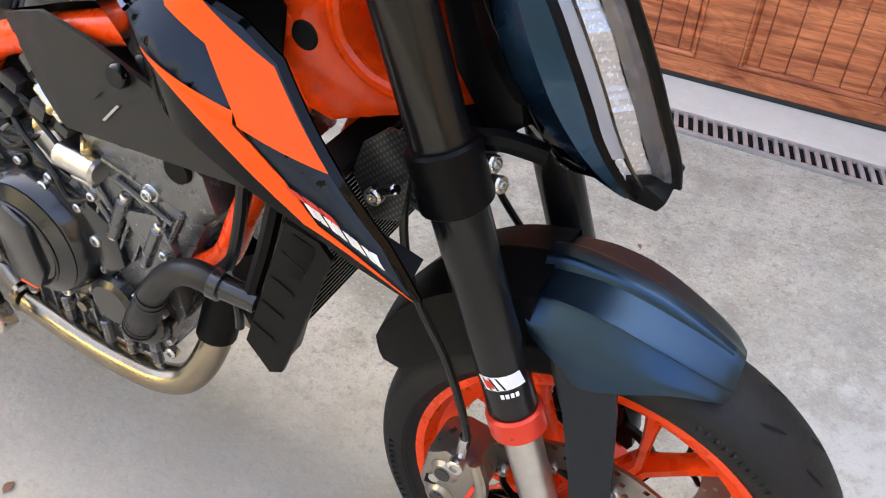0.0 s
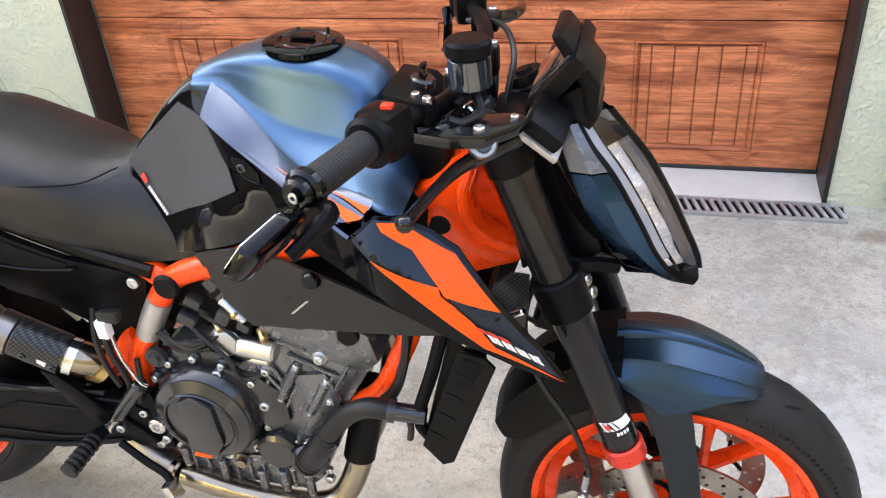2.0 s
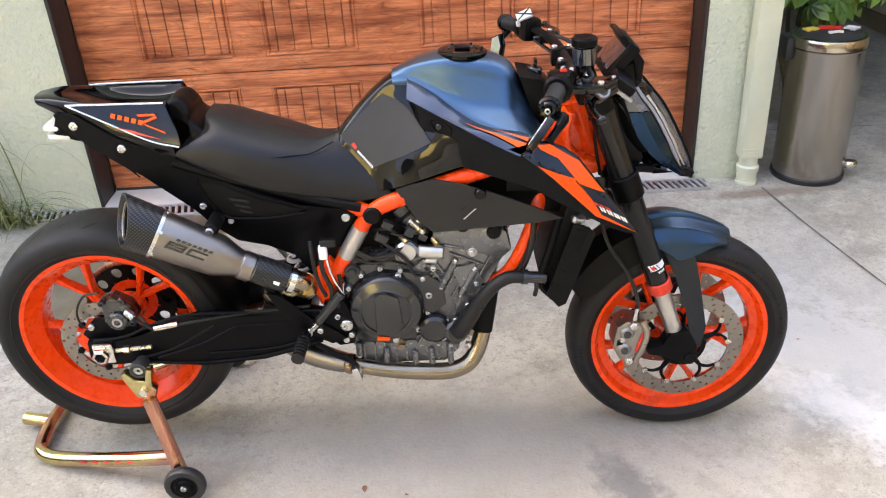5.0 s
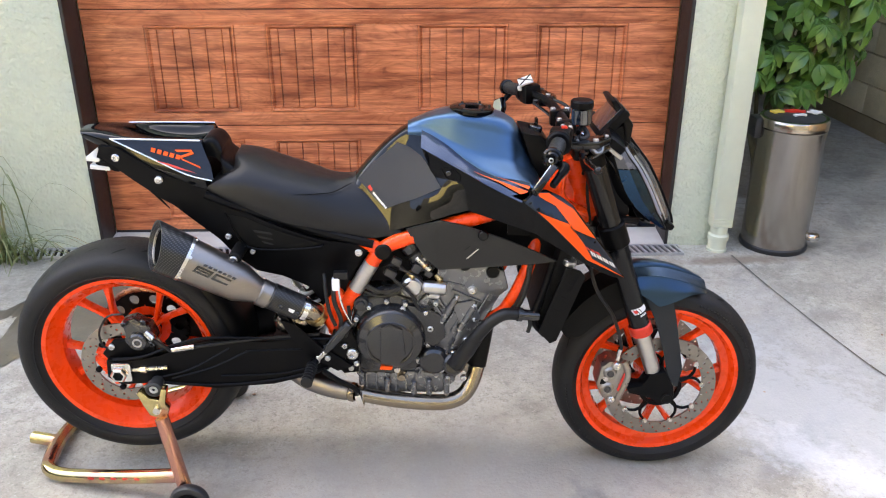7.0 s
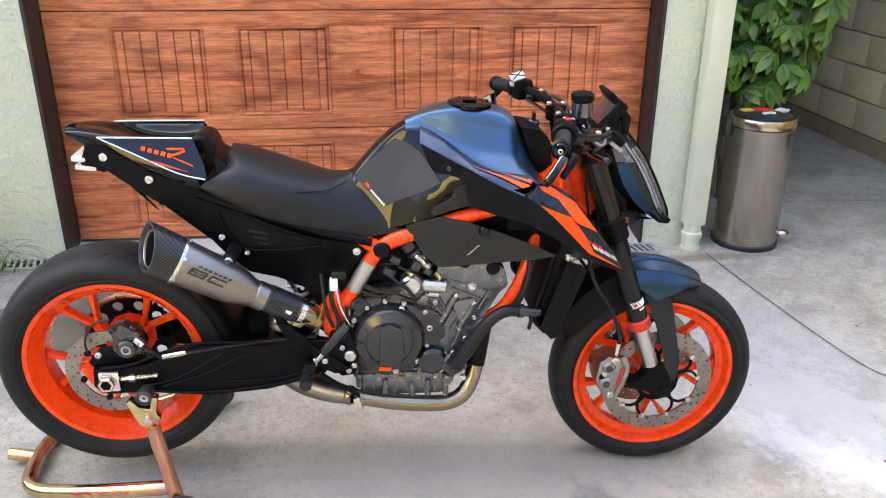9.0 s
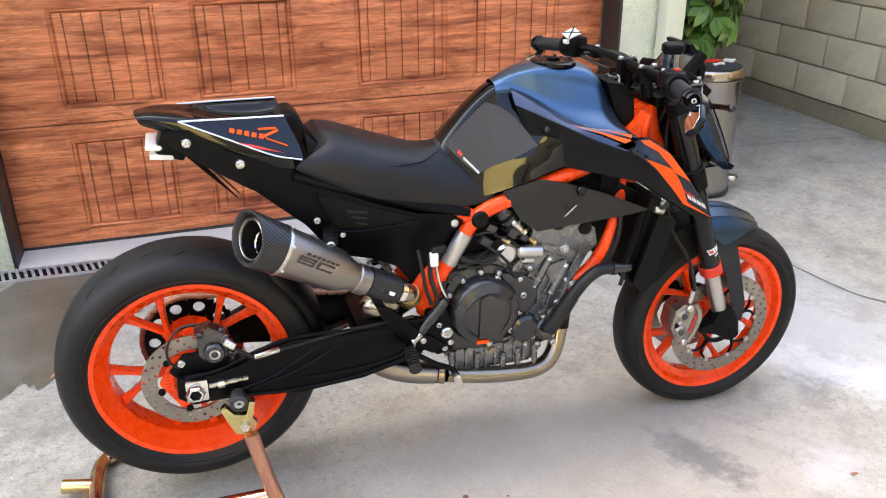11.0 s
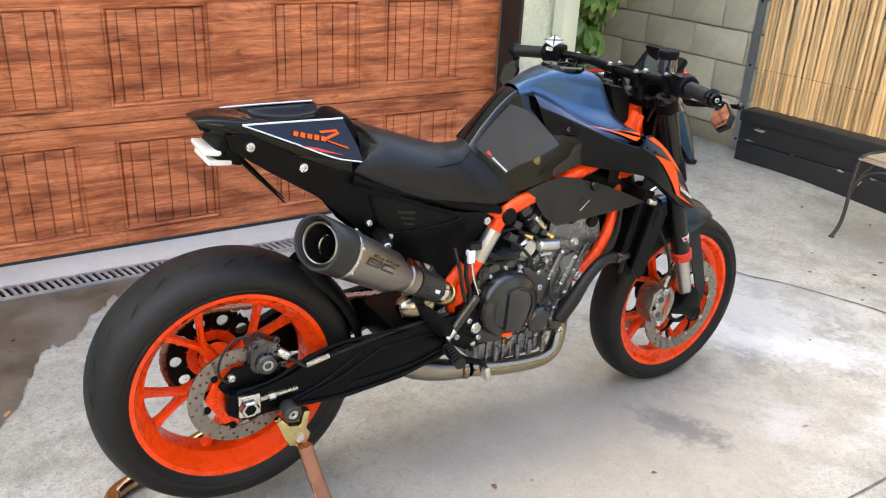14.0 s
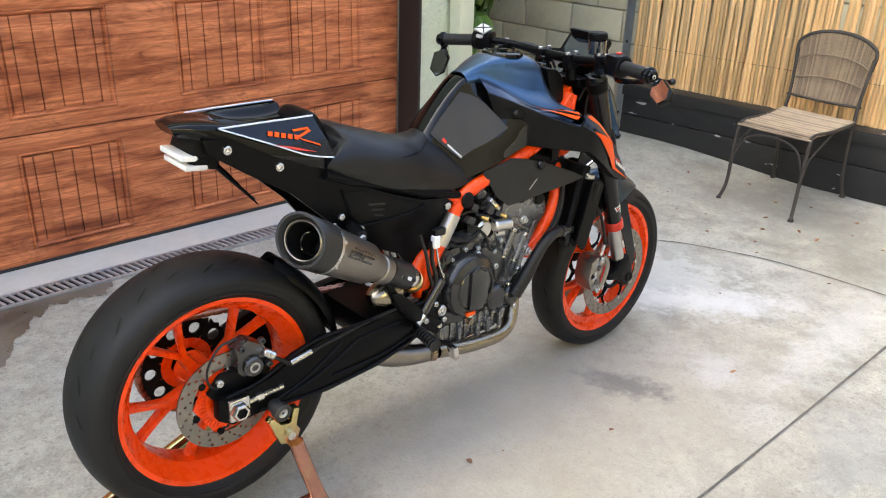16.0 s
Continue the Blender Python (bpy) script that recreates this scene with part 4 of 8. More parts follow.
# swing arm, right and left
ARM = ((-1.520, 0.450), (-1.524, 0.398), (-1.49, 0.374), (-1.389, 0.378), (-1.237, 0.357), (-1.081, 0.368), (-0.97, 0.395), (-0.885, 0.435), (-0.872, 0.492), (-0.95, 0.512), (-1.103, 0.500), (-1.238, 0.508), (-1.32, 0.488), (-1.379, 0.462), (-1.45, 0.448))
arm = part("swing_arm", prism(bmesh.new(), ARM, -0.140, -0.112, 0.006), "satin_black", bike, "satin black swing arm blade")
part("swing_arm", prism(bmesh.new(), ARM, 0.112, 0.140, 0.006), "satin_black", bike, "satin black swing arm blade")
part("cross_brace", boxed((-1.02, 0, 0.45), (0.13, 0.24, 0.08), 0.02), "satin_black", bike)
# ribs and recess lines cast into the blade
def rib(pts, r=0.004, y=-0.141):
    part("rib", tube(bmesh.new(), [(x, y, z) for x, z in pts], r, 6), "satin_black", arm)
rib([(-1.50, 0.455), (-1.42, 0.462), (-1.33, 0.497), (-1.24, 0.516), (-1.05, 0.510), (-0.90, 0.507)])
rib([(-1.42, 0.385), (-1.25, 0.370), (-1.08, 0.382), (-0.93, 0.418)])
rib([(-1.40, 0.392), (-1.30, 0.420), (-1.19, 0.482)])
rib([(-1.35, 0.392), (-1.24, 0.425), (-1.14, 0.474)])
rib([(-1.14, 0.474), (-1.00, 0.476), (-0.92, 0.468)], 0.003)
rib([(-1.22, 0.398), (-1.05, 0.404), (-0.93, 0.438)], 0.003)
part("chain_adjuster", boxed((-1.478, -0.146, 0.421), (0.052, 0.022, 0.056), 0.006), "chrome", bike, "bright machined axle block")
part("axle_nut", lathe(bmesh.new(), [(0.014, 0.0), (0.023, 0.0), (0.023, 0.013), (0.019, 0.018), (0.014, 0.018), (0.013, 0.004), (0, 0.003)], across(RA.x, -0.155, RA.z), 6), "chrome", bike)
part("axle_bore", lathe(bmesh.new(), [(0, 0), (0.0128, 0), (0.0128, 0.002), (0, 0.002)], across(RA.x, -0.160, RA.z), 16), "deep_black", bike)
bm = bmesh.new()
rod(bm, (-1.45, -0.145, 0.424), (-1.36, -0.143, 0.428), 0.006, seg=8)
rod(bm, (-1.43, -0.145, 0.425), (-1.415, -0.145, 0.4255), 0.010, seg=6)
part("adjuster_screw", bm, "bolt", bike)

# rear caliper with its bracket, hose and sensor lead
cal = part("rear_caliper", prism(bmesh.new(), ((-1.470, 0.560), (-1.432, 0.572), (-1.392, 0.545), (-1.380, 0.508), (-1.404, 0.482), (-1.450, 0.478), (-1.466, 0.500), (-1.462, 0.535)), -0.132, -0.088, 0.010), "caliper_dark", bike, "grey cast rear brake caliper")
part("piston_cap", lathe(bmesh.new(), [(0, 0), (0.023, 0), (0.025, 0.004), (0.025, 0.012), (0.021, 0.016), (0, 0.016)], across(-1.428, -0.128, 0.505), 28), "caliper_dark", cal)
bm = bmesh.new()
lathe(bm, [(0.008, 0), (0.013, 0), (0.013, 0.001), (0.008, 0.001), (0.008, 0)], across(-1.428, -0.1442, 0.505), 20)
part("cap_mark", bm, "silver_label", cal)
part("banjo", rod(bmesh.new(), (-1.402, -0.140, 0.535), (-1.380, -0.150, 0.520), 0.010, seg=10, cap=0.002), "bolt", cal)
for p in ((-1.455, 0.56), (-1.405, 0.565), (-1.39, 0.50)):
    bolt((p[0], -0.138, p[1]), 0.008, 0.008, cal, "engine_dark")
part("caliper_bracket", prism(bmesh.new(), ((-1.535, 0.46), (-1.50, 0.50), (-1.44, 0.50), (-1.39, 0.48), (-1.40, 0.455), (-1.52, 0.44)), -0.120, -0.104, 0.005), "satin_black", bike)
bolt((-1.505, -0.121, 0.482), 0.009, 0.006)
tube_bm = tube(bmesh.new(), [(-1.385, -0.150, 0.520), (-1.36, -0.150, 0.50), (-1.33, -0.147, 0.480), (-1.26, -0.142, 0.492), (-1.10, -0.140, 0.512), (-0.95, -0.138, 0.520)], 0.0045, 8)
part("rear_brake_hose", tube_bm, "hose", bike)
part("hose_ferrule", rod(bmesh.new(), (-1.34, -0.148, 0.485), (-1.28, -0.144, 0.492), 0.007, seg=10, cap=0.001), "chrome", bike)
part("sensor_lead", tube(bmesh.new(), [(-1.46, -0.13, 0.585), (-1.50, -0.125, 0.575), (-1.53, -0.122, 0.53), (-1.53, -0.12, 0.49), (-1.51, -0.12, 0.47)], 0.003, 6), "hose", bike)

# rear hugger in front of the tyre
hug = []
for v, w in ((4, 1.0), (18, 1.0), (32, 0.95), (44, 0.78), (55, 0.30)):
    c, s = math.cos(math.radians(v)), math.sin(math.radians(v))
    hug.append([(RA.x + r * c, y * w, RA.z + r * s) for r, y in ((0.338, 0.0), (0.334, 0.06), (0.318, 0.094), (0.300, 0.100))])
part("hugger", loft(bmesh.new(), hug, 20, 10, close=False), "satin_black", bike, "black rear tyre hugger")
part("shock_spring", tube(bmesh.new(), [(-0.955 - 0.10 * k / 60 * 1.0 + 0.028 * math.cos(k * 0.75), 0.02 + 0.03 * math.sin(k * 0.75), 0.50 + 0.20 * k / 60) for k in range(61)], 0.0055, 6, 241), "white_decal", bike, "white rear shock spring")
part("shock_body", rod(bmesh.new(), (-0.93, 0.02, 0.46), (-1.06, 0.02, 0.73), 0.017, seg=14), "engine_dark", bike)

# ---- bodywork ----
def tank_side(x, z):
    return 0.036 + 0.33 * (1.02 - z) + 0.25 * (x + 0.73) + 2.6 * max(0.0, x + 0.73) * max(0.0, 1.0 - z)


# the shroud swells out along a ridge from the knee pad to behind the fork, and draws in again to its tip
RIDGE = np.array(spline([(-0.720, 0.060, 1.035), (-0.676, 0.081, 1.013), (-0.630, 0.110, 0.990), (-0.520, 0.160, 0.950), (-0.436, 0.206, 0.921), (-0.390, 0.230, 0.899), (-0.321, 0.226, 0.858), (-0.248, 0.207, 0.802), (-0.172, 0.191, 0.710), (-0.140, 0.185, 0.675)], 90))


def shroud_y(x, z):
    y, zr = np.interp(x, RIDGE[:, 0], RIDGE[:, 1]), np.interp(x, RIDGE[:, 0], RIDGE[:, 2])
    return float(y - 1.1 * max(0.0, z - zr) * smooth01(-0.48, -0.40, x) - 0.12 * max(0.0, zr - z))


# black tank shell, from the seat to the head
secs = []
for x, top, hw in ((-0.853, 0.915, 0.020), (-0.835, 0.937, 0.026), (-0.80, 0.976, 0.026), (-0.757, 1.018, 0.028), (-0.705, 1.052, 0.034), (-0.65, 1.040, 0.030), (-0.58, 0.985, 0.050), (-0.48, 0.950, 0.060), (-0.42, 0.925, 0.060)):
    low = float(np.interp(x, (-0.76, -0.68, -0.60, -0.50, -0.42), (0.80, 0.828, 0.855, 0.878, 0.885)))
    secs.append([(x, 0, top)] + [(x, min(hw, tank_side(x, z) * 0.9) if z > top - 0.01 else max(hw, min(0.13, tank_side(x, z))), z) for z in (top - 0.006, top - 0.03, top - (top - low) * 0.45, top - (top - low) * 0.75)] + [(x + (0.10 if x < -0.8 else 0), min(0.13, tank_side(x, low)), low)])
part("tank_shell", loft(bmesh.new(), secs, 30, 22), "shell_black", bike, "gloss black tank side shell")

CREASE = [(p[0], p[2]) for p in spline([(-0.676, 0, 1.015), (-0.639, 0, 1.000), (-0.604, 0, 0.984), (-0.562, 0, 0.965), (-0.521, 0, 0.945), (-0.476, 0, 0.927), (-0.436, 0, 0.914)], 28)]


# blue tank cover
TANK_REAR = (
    (-0.708, ((0, 1.058), (0.014, 1.057), (0.026, 1.052), (0.031, 1.047), (0.034, 1.044), (0.038, 1.040), (0.036, 1.030))),
    (-0.655, ((0, 1.080), (0.030, 1.076), (0.038, 1.064), (0.041, 1.054), (0.044, 1.047), (0.049, 1.038), (0.045, 1.024))),
    (-0.600, ((0, 1.094), (0.044, 1.087), (0.056, 1.064), (0.063, 1.040), (0.068, 1.024), (0.080, 1.008), (0.076, 0.994))),
    (-0.540, ((0, 1.094), (0.050, 1.084), (0.065, 1.052), (0.078, 1.018), (0.088, 0.998), (0.113, 0.974), (0.108, 0.955))))
TANK_FRONT = (
    (-0.485, ((0, 1.086), (0.052, 1.074), (0.068, 1.040), (0.084, 1.004), (0.098, 0.984), (0.141, 0.957), (0.136, 0.938))),
    (-0.452, ((0, 1.072), (0.050, 1.058), (0.070, 1.026), (0.090, 0.994), (0.106, 0.976), (0.153, 0.950), (0.148, 0.932))),
    (-0.430, ((0, 1.050), (0.044, 1.034), (0.062, 1.006), (0.086, 0.978), (0.106, 0.964), (0.162, 0.946), (0.156, 0.928))),
    (-0.402, ((0, 0.990), (0.045, 0.980), (0.066, 0.966), (0.092, 0.952), (0.112, 0.946), (0.172, 0.938), (0.165, 0.920))),
    (-0.378, ((0, 0.930), (0.050, 0.932), (0.070, 0.931), (0.098, 0.929), (0.118, 0.927), (0.168, 0.922), (0.161, 0.905))))
B = [[(x, y, z) for y, z in row] for x, row in TANK_REAR + TANK_FRONT]
part("tank_cover", loft(bmesh.new(), B, 49, 37, close=False), "blue", bike, "satin metallic blue tank cover", sharp=60)
for s in (-1, 1):
    top = spline([(-0.673, 0.036, 1.050), (-0.612, 0.075, 1.017), (-0.559, 0.107, 0.981), (-0.516, 0.129, 0.961), (-0.451, 0.157, 0.950), (-0.425, 0.168, 0.945), (-0.412, 0.173, 0.942)], 34)
    low = spline([(x, shroud_y(x, z) + 0.0045, z) for x, z in CREASE[::3]], 34)
    bm = bmesh.new()
    rows = []
    for p, q in zip(top, low):
        a, b = Vector(p), Vector(q)
        mid = a.lerp(b, 0.5) + Vector((0, 0.002, 0.001))
        rows.append([bm.verts.new((v.x, s * v.y, v.z)) for v in (a + Vector((0, -0.012, 0.004)), a, mid, b, b + Vector((0, -0.002, -0.003)), b + Vector((0, -0.014, -0.004)))])
    for p, q in zip(rows, rows[1:]):
        for j in range(5):
            bm.faces.new((p[j], q[j], q[j + 1], p[j + 1]))
    part("tank_flank", bm, "slate", bike, "slate blue glossy flank under the tank cover", sharp=35)
    # pointed streaks on the flank, given along it and across it
    for ua, ub, va, vb, wide, mt in ((0.44, 1.0, 0.46, 0.34, 0.34, "orange_decal"), (0.56, 1.0, 0.14, 0.04, 0.20, "orange_decal")):
        bm, last = bmesh.new(), None
        for k in range(13):
            f = k / 12
            u = (ua + (ub - ua) * f) * 33
            i = min(32, int(u))
            a, b = (Vector(l[i]).lerp(Vector(l[i + 1]), u - i) for l in (top, low))
            v0 = va + (vb - va) * f
            row = []
            for v in (v0, v0 + wide * f):
                c = a.lerp(b, v) + Vector((0, 0.0045, 0.003))
                row.append(bm.verts.new((c.x, s * c.y, c.z)))
            if last:
                bm.faces.new((last[0], row[0], row[1], last[1]))
            last = row
        part("flank_streak", bm, mt, bike, "pointed decal streak")
cap = part("fuel_cap", lathe(bmesh.new(), [(0, 0.0035), (0.030, 0.0035), (0.032, 0.0015), (0.034, 0.0015), (0.036, 0.004), (0.050, 0.004), (0.056, 0.001), (0.057, -0.006), (0, -0.006)], Matrix.Translation((-0.545, 0, 1.0925)) @ Matrix.Rotation(radians(3), 4, "Y"), 44), "gloss_black", bike, "round black fuel filler cap")
for k in range(6):
    a = 2 * math.pi * k / 6
    bolt((-0.545 + 0.044 * math.cos(a), 0.044 * math.sin(a), 1.0985), 0.003, 0.0012, cap, "engine_dark", (0, 0, 1))
part("key_flap", boxed((-0.545, 0.0, 1.099), (0.034, 0.012, 0.004), 0.0015, Matrix.Rotation(radians(3), 4, "Y")), "satin_black", cap)

PAD = ((-0.838, 0.922), (-0.800, 0.960), (-0.734, 1.016), (-0.700, 1.004), (-0.672, 0.984), (-0.648, 0.952), (-0.628, 0.921), (-0.690, 0.888), (-0.768, 0.853), (-0.800, 0.882))
for s in (-1, 1):
    even(part("knee_pad", panel(PAD, tank_side, 0.0035, 0.03, 0.004, s), "pad", bike, "grey textured knee grip pad", sharp=50), tank_side, s, -0.002)
bars = bmesh.new()
for k in range(10):
    x0, z0 = -0.800 + 0.0034 * k, 0.890 - 0.0036 * k
    q = panel(((x0, z0), (x0 + 0.0022, z0 - 0.0023), (x0 + 0.0056, z0 + 0.0016), (x0 + 0.0034, z0 + 0.0039)), tank_side, 0.0005, 0.05, 0.0085)
    me = bpy.data.meshes.new("tmp")
    q.to_mesh(me)
    q.free()
    bars.from_mesh(me)
    bpy.data.meshes.remove(me)
part("pad_lettering", bars, "white_decal", bike, "small white unreadable lettering bars")
part("pad_badge", panel(((-0.813, 0.905), (-0.804, 0.895), (-0.799, 0.900), (-0.806, 0.911)), tank_side, 0.0005, 0.05, 0.0085), "red_decal", bike)

# side shrouds with their decals
SHLOW = ((-0.628, 0.915), (-0.600, 0.882), (-0.560, 0.863), (-0.483, 0.849), (-0.399, 0.836), (-0.355, 0.806), (-0.297, 0.766), (-0.230, 0.721), (-0.185, 0.702))
SH = tuple((x, z + 0.003) for x, z in CREASE[::3]) + ((-0.404, 0.938), (-0.374, 0.935), (-0.337, 0.916), (-0.304, 0.890), (-0.246, 0.814), (-0.198, 0.751), (-0.163, 0.700)) + SHLOW[::-1] + ((-0.654, 0.961),)
def on_shroud(name, poly, material, s, off=0.0025, label=""):
    even(part(name, panel(poly, shroud_y, 0.0008, 0.014, off, s), material, bike, label, sharp=60), shroud_y, s)
for s in (-1, 1):
    even(part("side_shroud", panel(SH, shroud_y, 0.004, 0.011, 0, s), "shroud_black", bike, "gloss black pointed side shroud", sharp=50), shroud_y, s)
    rows, bm = [], bmesh.new()
    for x, z in SHLOW:
        y = shroud_y(x, z) - 0.003
        rows.append([bm.verts.new((x, s * v, w)) for v, w in ((y, z + 0.002), (y - 0.018, z - 0.005), (y - 0.045, z + 0.006))])
    for p, q in zip(rows, rows[1:]):
        for j in (0, 1):
            bm.faces.new((p[j], q[j], q[j + 1], p[j + 1]))
    part("shroud_return", bm, "matt_black", bike, "black underside of the shroud", sharp=60)
    on_shroud("decal", ((-0.430, 0.914), (-0.404, 0.936), (-0.374, 0.932), (-0.337, 0.913), (-0.306, 0.888), (-0.248, 0.812), (-0.200, 0.750), (-0.172, 0.708), (-0.255, 0.757), (-0.323, 0.819), (-0.368, 0.867), (-0.405, 0.898)), "decal_blue", s, 0.0026, "dark blue decal field")
    on_shroud("orange_flash", ((-0.399, 0.934), (-0.369, 0.930), (-0.306, 0.887), (-0.248, 0.813), (-0.317, 0.855), (-0.320, 0.863), (-0.354, 0.904), (-0.392, 0.926)), "orange_decal", s, 0.0044, "orange zigzag decal")
    on_shroud("orange_flash", ((-0.401, 0.899), (-0.358, 0.881), (-0.319, 0.862), (-0.316, 0.854), (-0.281, 0.808), (-0.255, 0.762), (-0.168, 0.704), (-0.268, 0.760), (-0.323, 0.821), (-0.368, 0.869)), "orange_decal", s, 0.0048, "orange zigzag decal")

    # slanted bars where the model lettering stands
    def quad(c, u0, u1):
        bl, br, tl, tr = (Vector((p[0], p[1])) for p in c)
        return tuple(tuple(p) for p in (bl.lerp(br, u0), bl.lerp(br, u1), tl.lerp(tr, u1), tl.lerp(tr, u0)))
    for k in range(8):
        on_shroud("lettering_bar", quad(((-0.258, 0.774), (-0.190, 0.732), (-0.265, 0.788), (-0.198, 0.746)), k / 8 + (0.02 if k % 2 == 0 else 0.0), k / 8 + (0.10 if k % 2 == 0 else 0.085)), "white_decal", s, 0.0062)
    for k in range(3):
        on_shroud("numeral_bar", quad(((-0.274, 0.794), (-0.231, 0.768), (-0.280, 0.803), (-0.237, 0.777)), k / 3 + 0.03, k / 3 + 0.28), "red_decal", s, 0.0062)
    # inner dark infill between shroud and tank
    part("infill_panel", panel(((-0.705, 0.815), (-0.60, 0.860), (-0.50, 0.880), (-0.40, 0.80), (-0.30, 0.74), (-0.30, 0.715), (-0.40, 0.73), (-0.56, 0.80)), lambda x, z: 0.080 + 0.05 * (x + 0.7), 0.006, 0.05, 0, s), "satin_black", bike, "black infill panel")
    part("vent_insert", panel(((-0.626, 0.970), (-0.611, 0.945), (-0.581, 0.941), (-0.580, 0.958), (-0.601, 0.973)), shroud_y, 0.001, 0.02, 0.002, s), "deep_black", bike, "black screw recess in the shroud")
    part("recess_edge", tube(bmesh.new(), [(x, s * (shroud_y(x, z) + 0.002), z) for x, z in ((-0.627, 0.968), (-0.612, 0.944), (-0.582, 0.940))], 0.0018, 6), "gloss_black", bike)
    bolt((-0.608, s * (shroud_y(-0.608, 0.960) + 0.004), 0.960), 0.007, 0.005, bike, "engine_dark", (0, s, 0))

# charcoal side covers
COVER = ((-0.715, 0.812), (-0.675, 0.828), (-0.631, 0.842), (-0.566, 0.828), (-0.470, 0.795), (-0.383, 0.758), (-0.335, 0.735), (-0.385, 0.727), (-0.500, 0.718), (-0.632, 0.708), (-0.670, 0.738))
def cover_y(x, z):
    return 0.150 + 0.05 * (x + 0.55) - 3.0 * max(0, z - 0.80 + 0.28 * (x + 0.6)) ** 2 - 0.25 * max(0, -0.64 - x)
for s in (-1, 1):
    part("side_cover", panel(COVER, cover_y, 0.006, 0.02, 0, s), "cover_grey", bike, "charcoal textured plastic side cover", sharp=30)
part("cover_mark", panel(((-0.564, 0.742), (-0.560, 0.742), (-0.532, 0.768), (-0.536, 0.768)), cover_y, 0.001, 0.05, 0.003), "alu", bike)
part("cover_mark", panel(((-0.568, 0.766), (-0.566, 0.766), (-0.554, 0.776), (-0.556, 0.776)), cover_y, 0.001, 0.05, 0.003), "deep_black", bike)

part("cover_plug", lathe(bmesh.new(), [(0, 0.008), (0.011, 0.008), (0.013, 0.005), (0.014, 0), (0, 0)], across(-0.522, -(cover_y(-0.522, 0.806) + 0.004), 0.806), 22), "gloss_black", bike, "round black plug on the side cover")

# seat
PERCH = [
    [(-1.140, 0, 0.991), (-1.140, 0.045, 0.988), (-1.126, 0.080, 0.970), (-1.165, 0.106, 0.950), (-1.200, 0.118, 0.930), (-1.200, 0.114, 0.914)],
    [(-1.100, 0, 0.984), (-1.100, 0.045, 0.981), (-1.100, 0.088, 0.966), (-1.122, 0.117, 0.942), (-1.148, 0.126, 0.908), (-1.152, 0.122, 0.892)],
    [(-1.040, 0, 0.961), (-1.040, 0.050, 0.958), (-1.042, 0.095, 0.943), (-1.044, 0.122, 0.916), (-1.048, 0.132, 0.876), (-1.050, 0.128, 0.848)],
]
NOSE = [
    [(-0.960, 0, 0.935), (-0.960, 0.045, 0.931), (-0.956, 0.085, 0.917), (-0.950, 0.108, 0.896), (-0.944, 0.124, 0.845), (-0.942, 0.124, 0.806)],
    [(-0.905, 0, 0.918), (-0.904, 0.036, 0.915), (-0.898, 0.066, 0.902), (-0.885, 0.088, 0.880), (-0.862, 0.108, 0.825), (-0.848, 0.112, 0.782)],
    [(-0.862, 0, 0.918), (-0.860, 0.026, 0.916), (-0.852, 0.048, 0.904), (-0.826, 0.068, 0.880), (-0.776, 0.092, 0.828), (-0.738, 0.104, 0.790)],
    [(-0.846, 0, 0.926), (-0.844, 0.022, 0.922), (-0.836, 0.040, 0.908), (-0.806, 0.060, 0.880), (-0.758, 0.085, 0.828), (-0.722, 0.100, 0.794)],
]
part("seat", loft(bmesh.new(), PERCH + NOSE, 40, 24), "seat", bike, "black vinyl rider's seat", sharp=60)
seam = [(-1.077, -0.118, 0.912), (-1.003, -0.112, 0.905), (-0.940, -0.100, 0.903), (-0.900, -0.080, 0.900), (-0.855, -0.048, 0.912)]
part("seam", tube(bmesh.new(), [(x, y - 0.004, z) for x, y, z in seam], 0.0014, 5), "deep_black", bike)

# tail
T = [
    [(-1.526, 0, 1.050), (-1.524, 0.022, 1.050), (-1.520, 0.036, 1.046), (-1.516, 0.038, 1.036), (-1.510, 0.030, 1.026)],
    [(-1.490, 0, 1.053), (-1.486, 0.034, 1.053), (-1.482, 0.050, 1.048), (-1.478, 0.057, 1.036), (-1.474, 0.054, 1.018)],
    [(-1.430, 0, 1.044), (-1.430, 0.040, 1.047), (-1.430, 0.062, 1.043), (-1.430, 0.070, 1.026), (-1.430, 0.074, 1.000)],
    [(-1.350, 0, 1.016), (-1.350, 0.044, 1.022), (-1.350, 0.070, 1.037), (-1.350, 0.092, 0.992), (-1.350, 0.096, 0.962)],
    [(-1.270, 0, 1.008), (-1.270, 0.044, 1.014), (-1.270, 0.074, 1.034), (-1.270, 0.107, 0.968), (-1.270, 0.106, 0.936)],
    [(-1.215, 0, 1.012), (-1.215, 0.044, 1.018), (-1.213, 0.074, 1.033), (-1.208, 0.109, 0.956), (-1.204, 0.110, 0.922)],
]
part("tail_fairing", loft(bmesh.new(), T, 36, 20), "gloss_black", bike, "gloss black tail fairing", sharp=30)
def tail_f(x, z):
    return 0.110 - 0.42 * (z - 0.965) - 0.06 * max(0, -1.33 - x)
part("tail_hump", loft(bmesh.new(), [
    [(x, 0, t), (x, w * 0.6, t - 0.001), (x, w * 0.88, t - 0.009), (x, w, t - 0.045)] for x, t, w in ((-1.228, 1.018, 0.060), (-1.210, 1.034, 0.060), (-1.188, 1.032, 0.062), (-1.173, 1.012, 0.066), (-1.168, 0.986, 0.086), (-1.120, 0.950, 0.092))], 28, 14), "satin_black", bike, "black tail hump before the cowl", sharp=60)
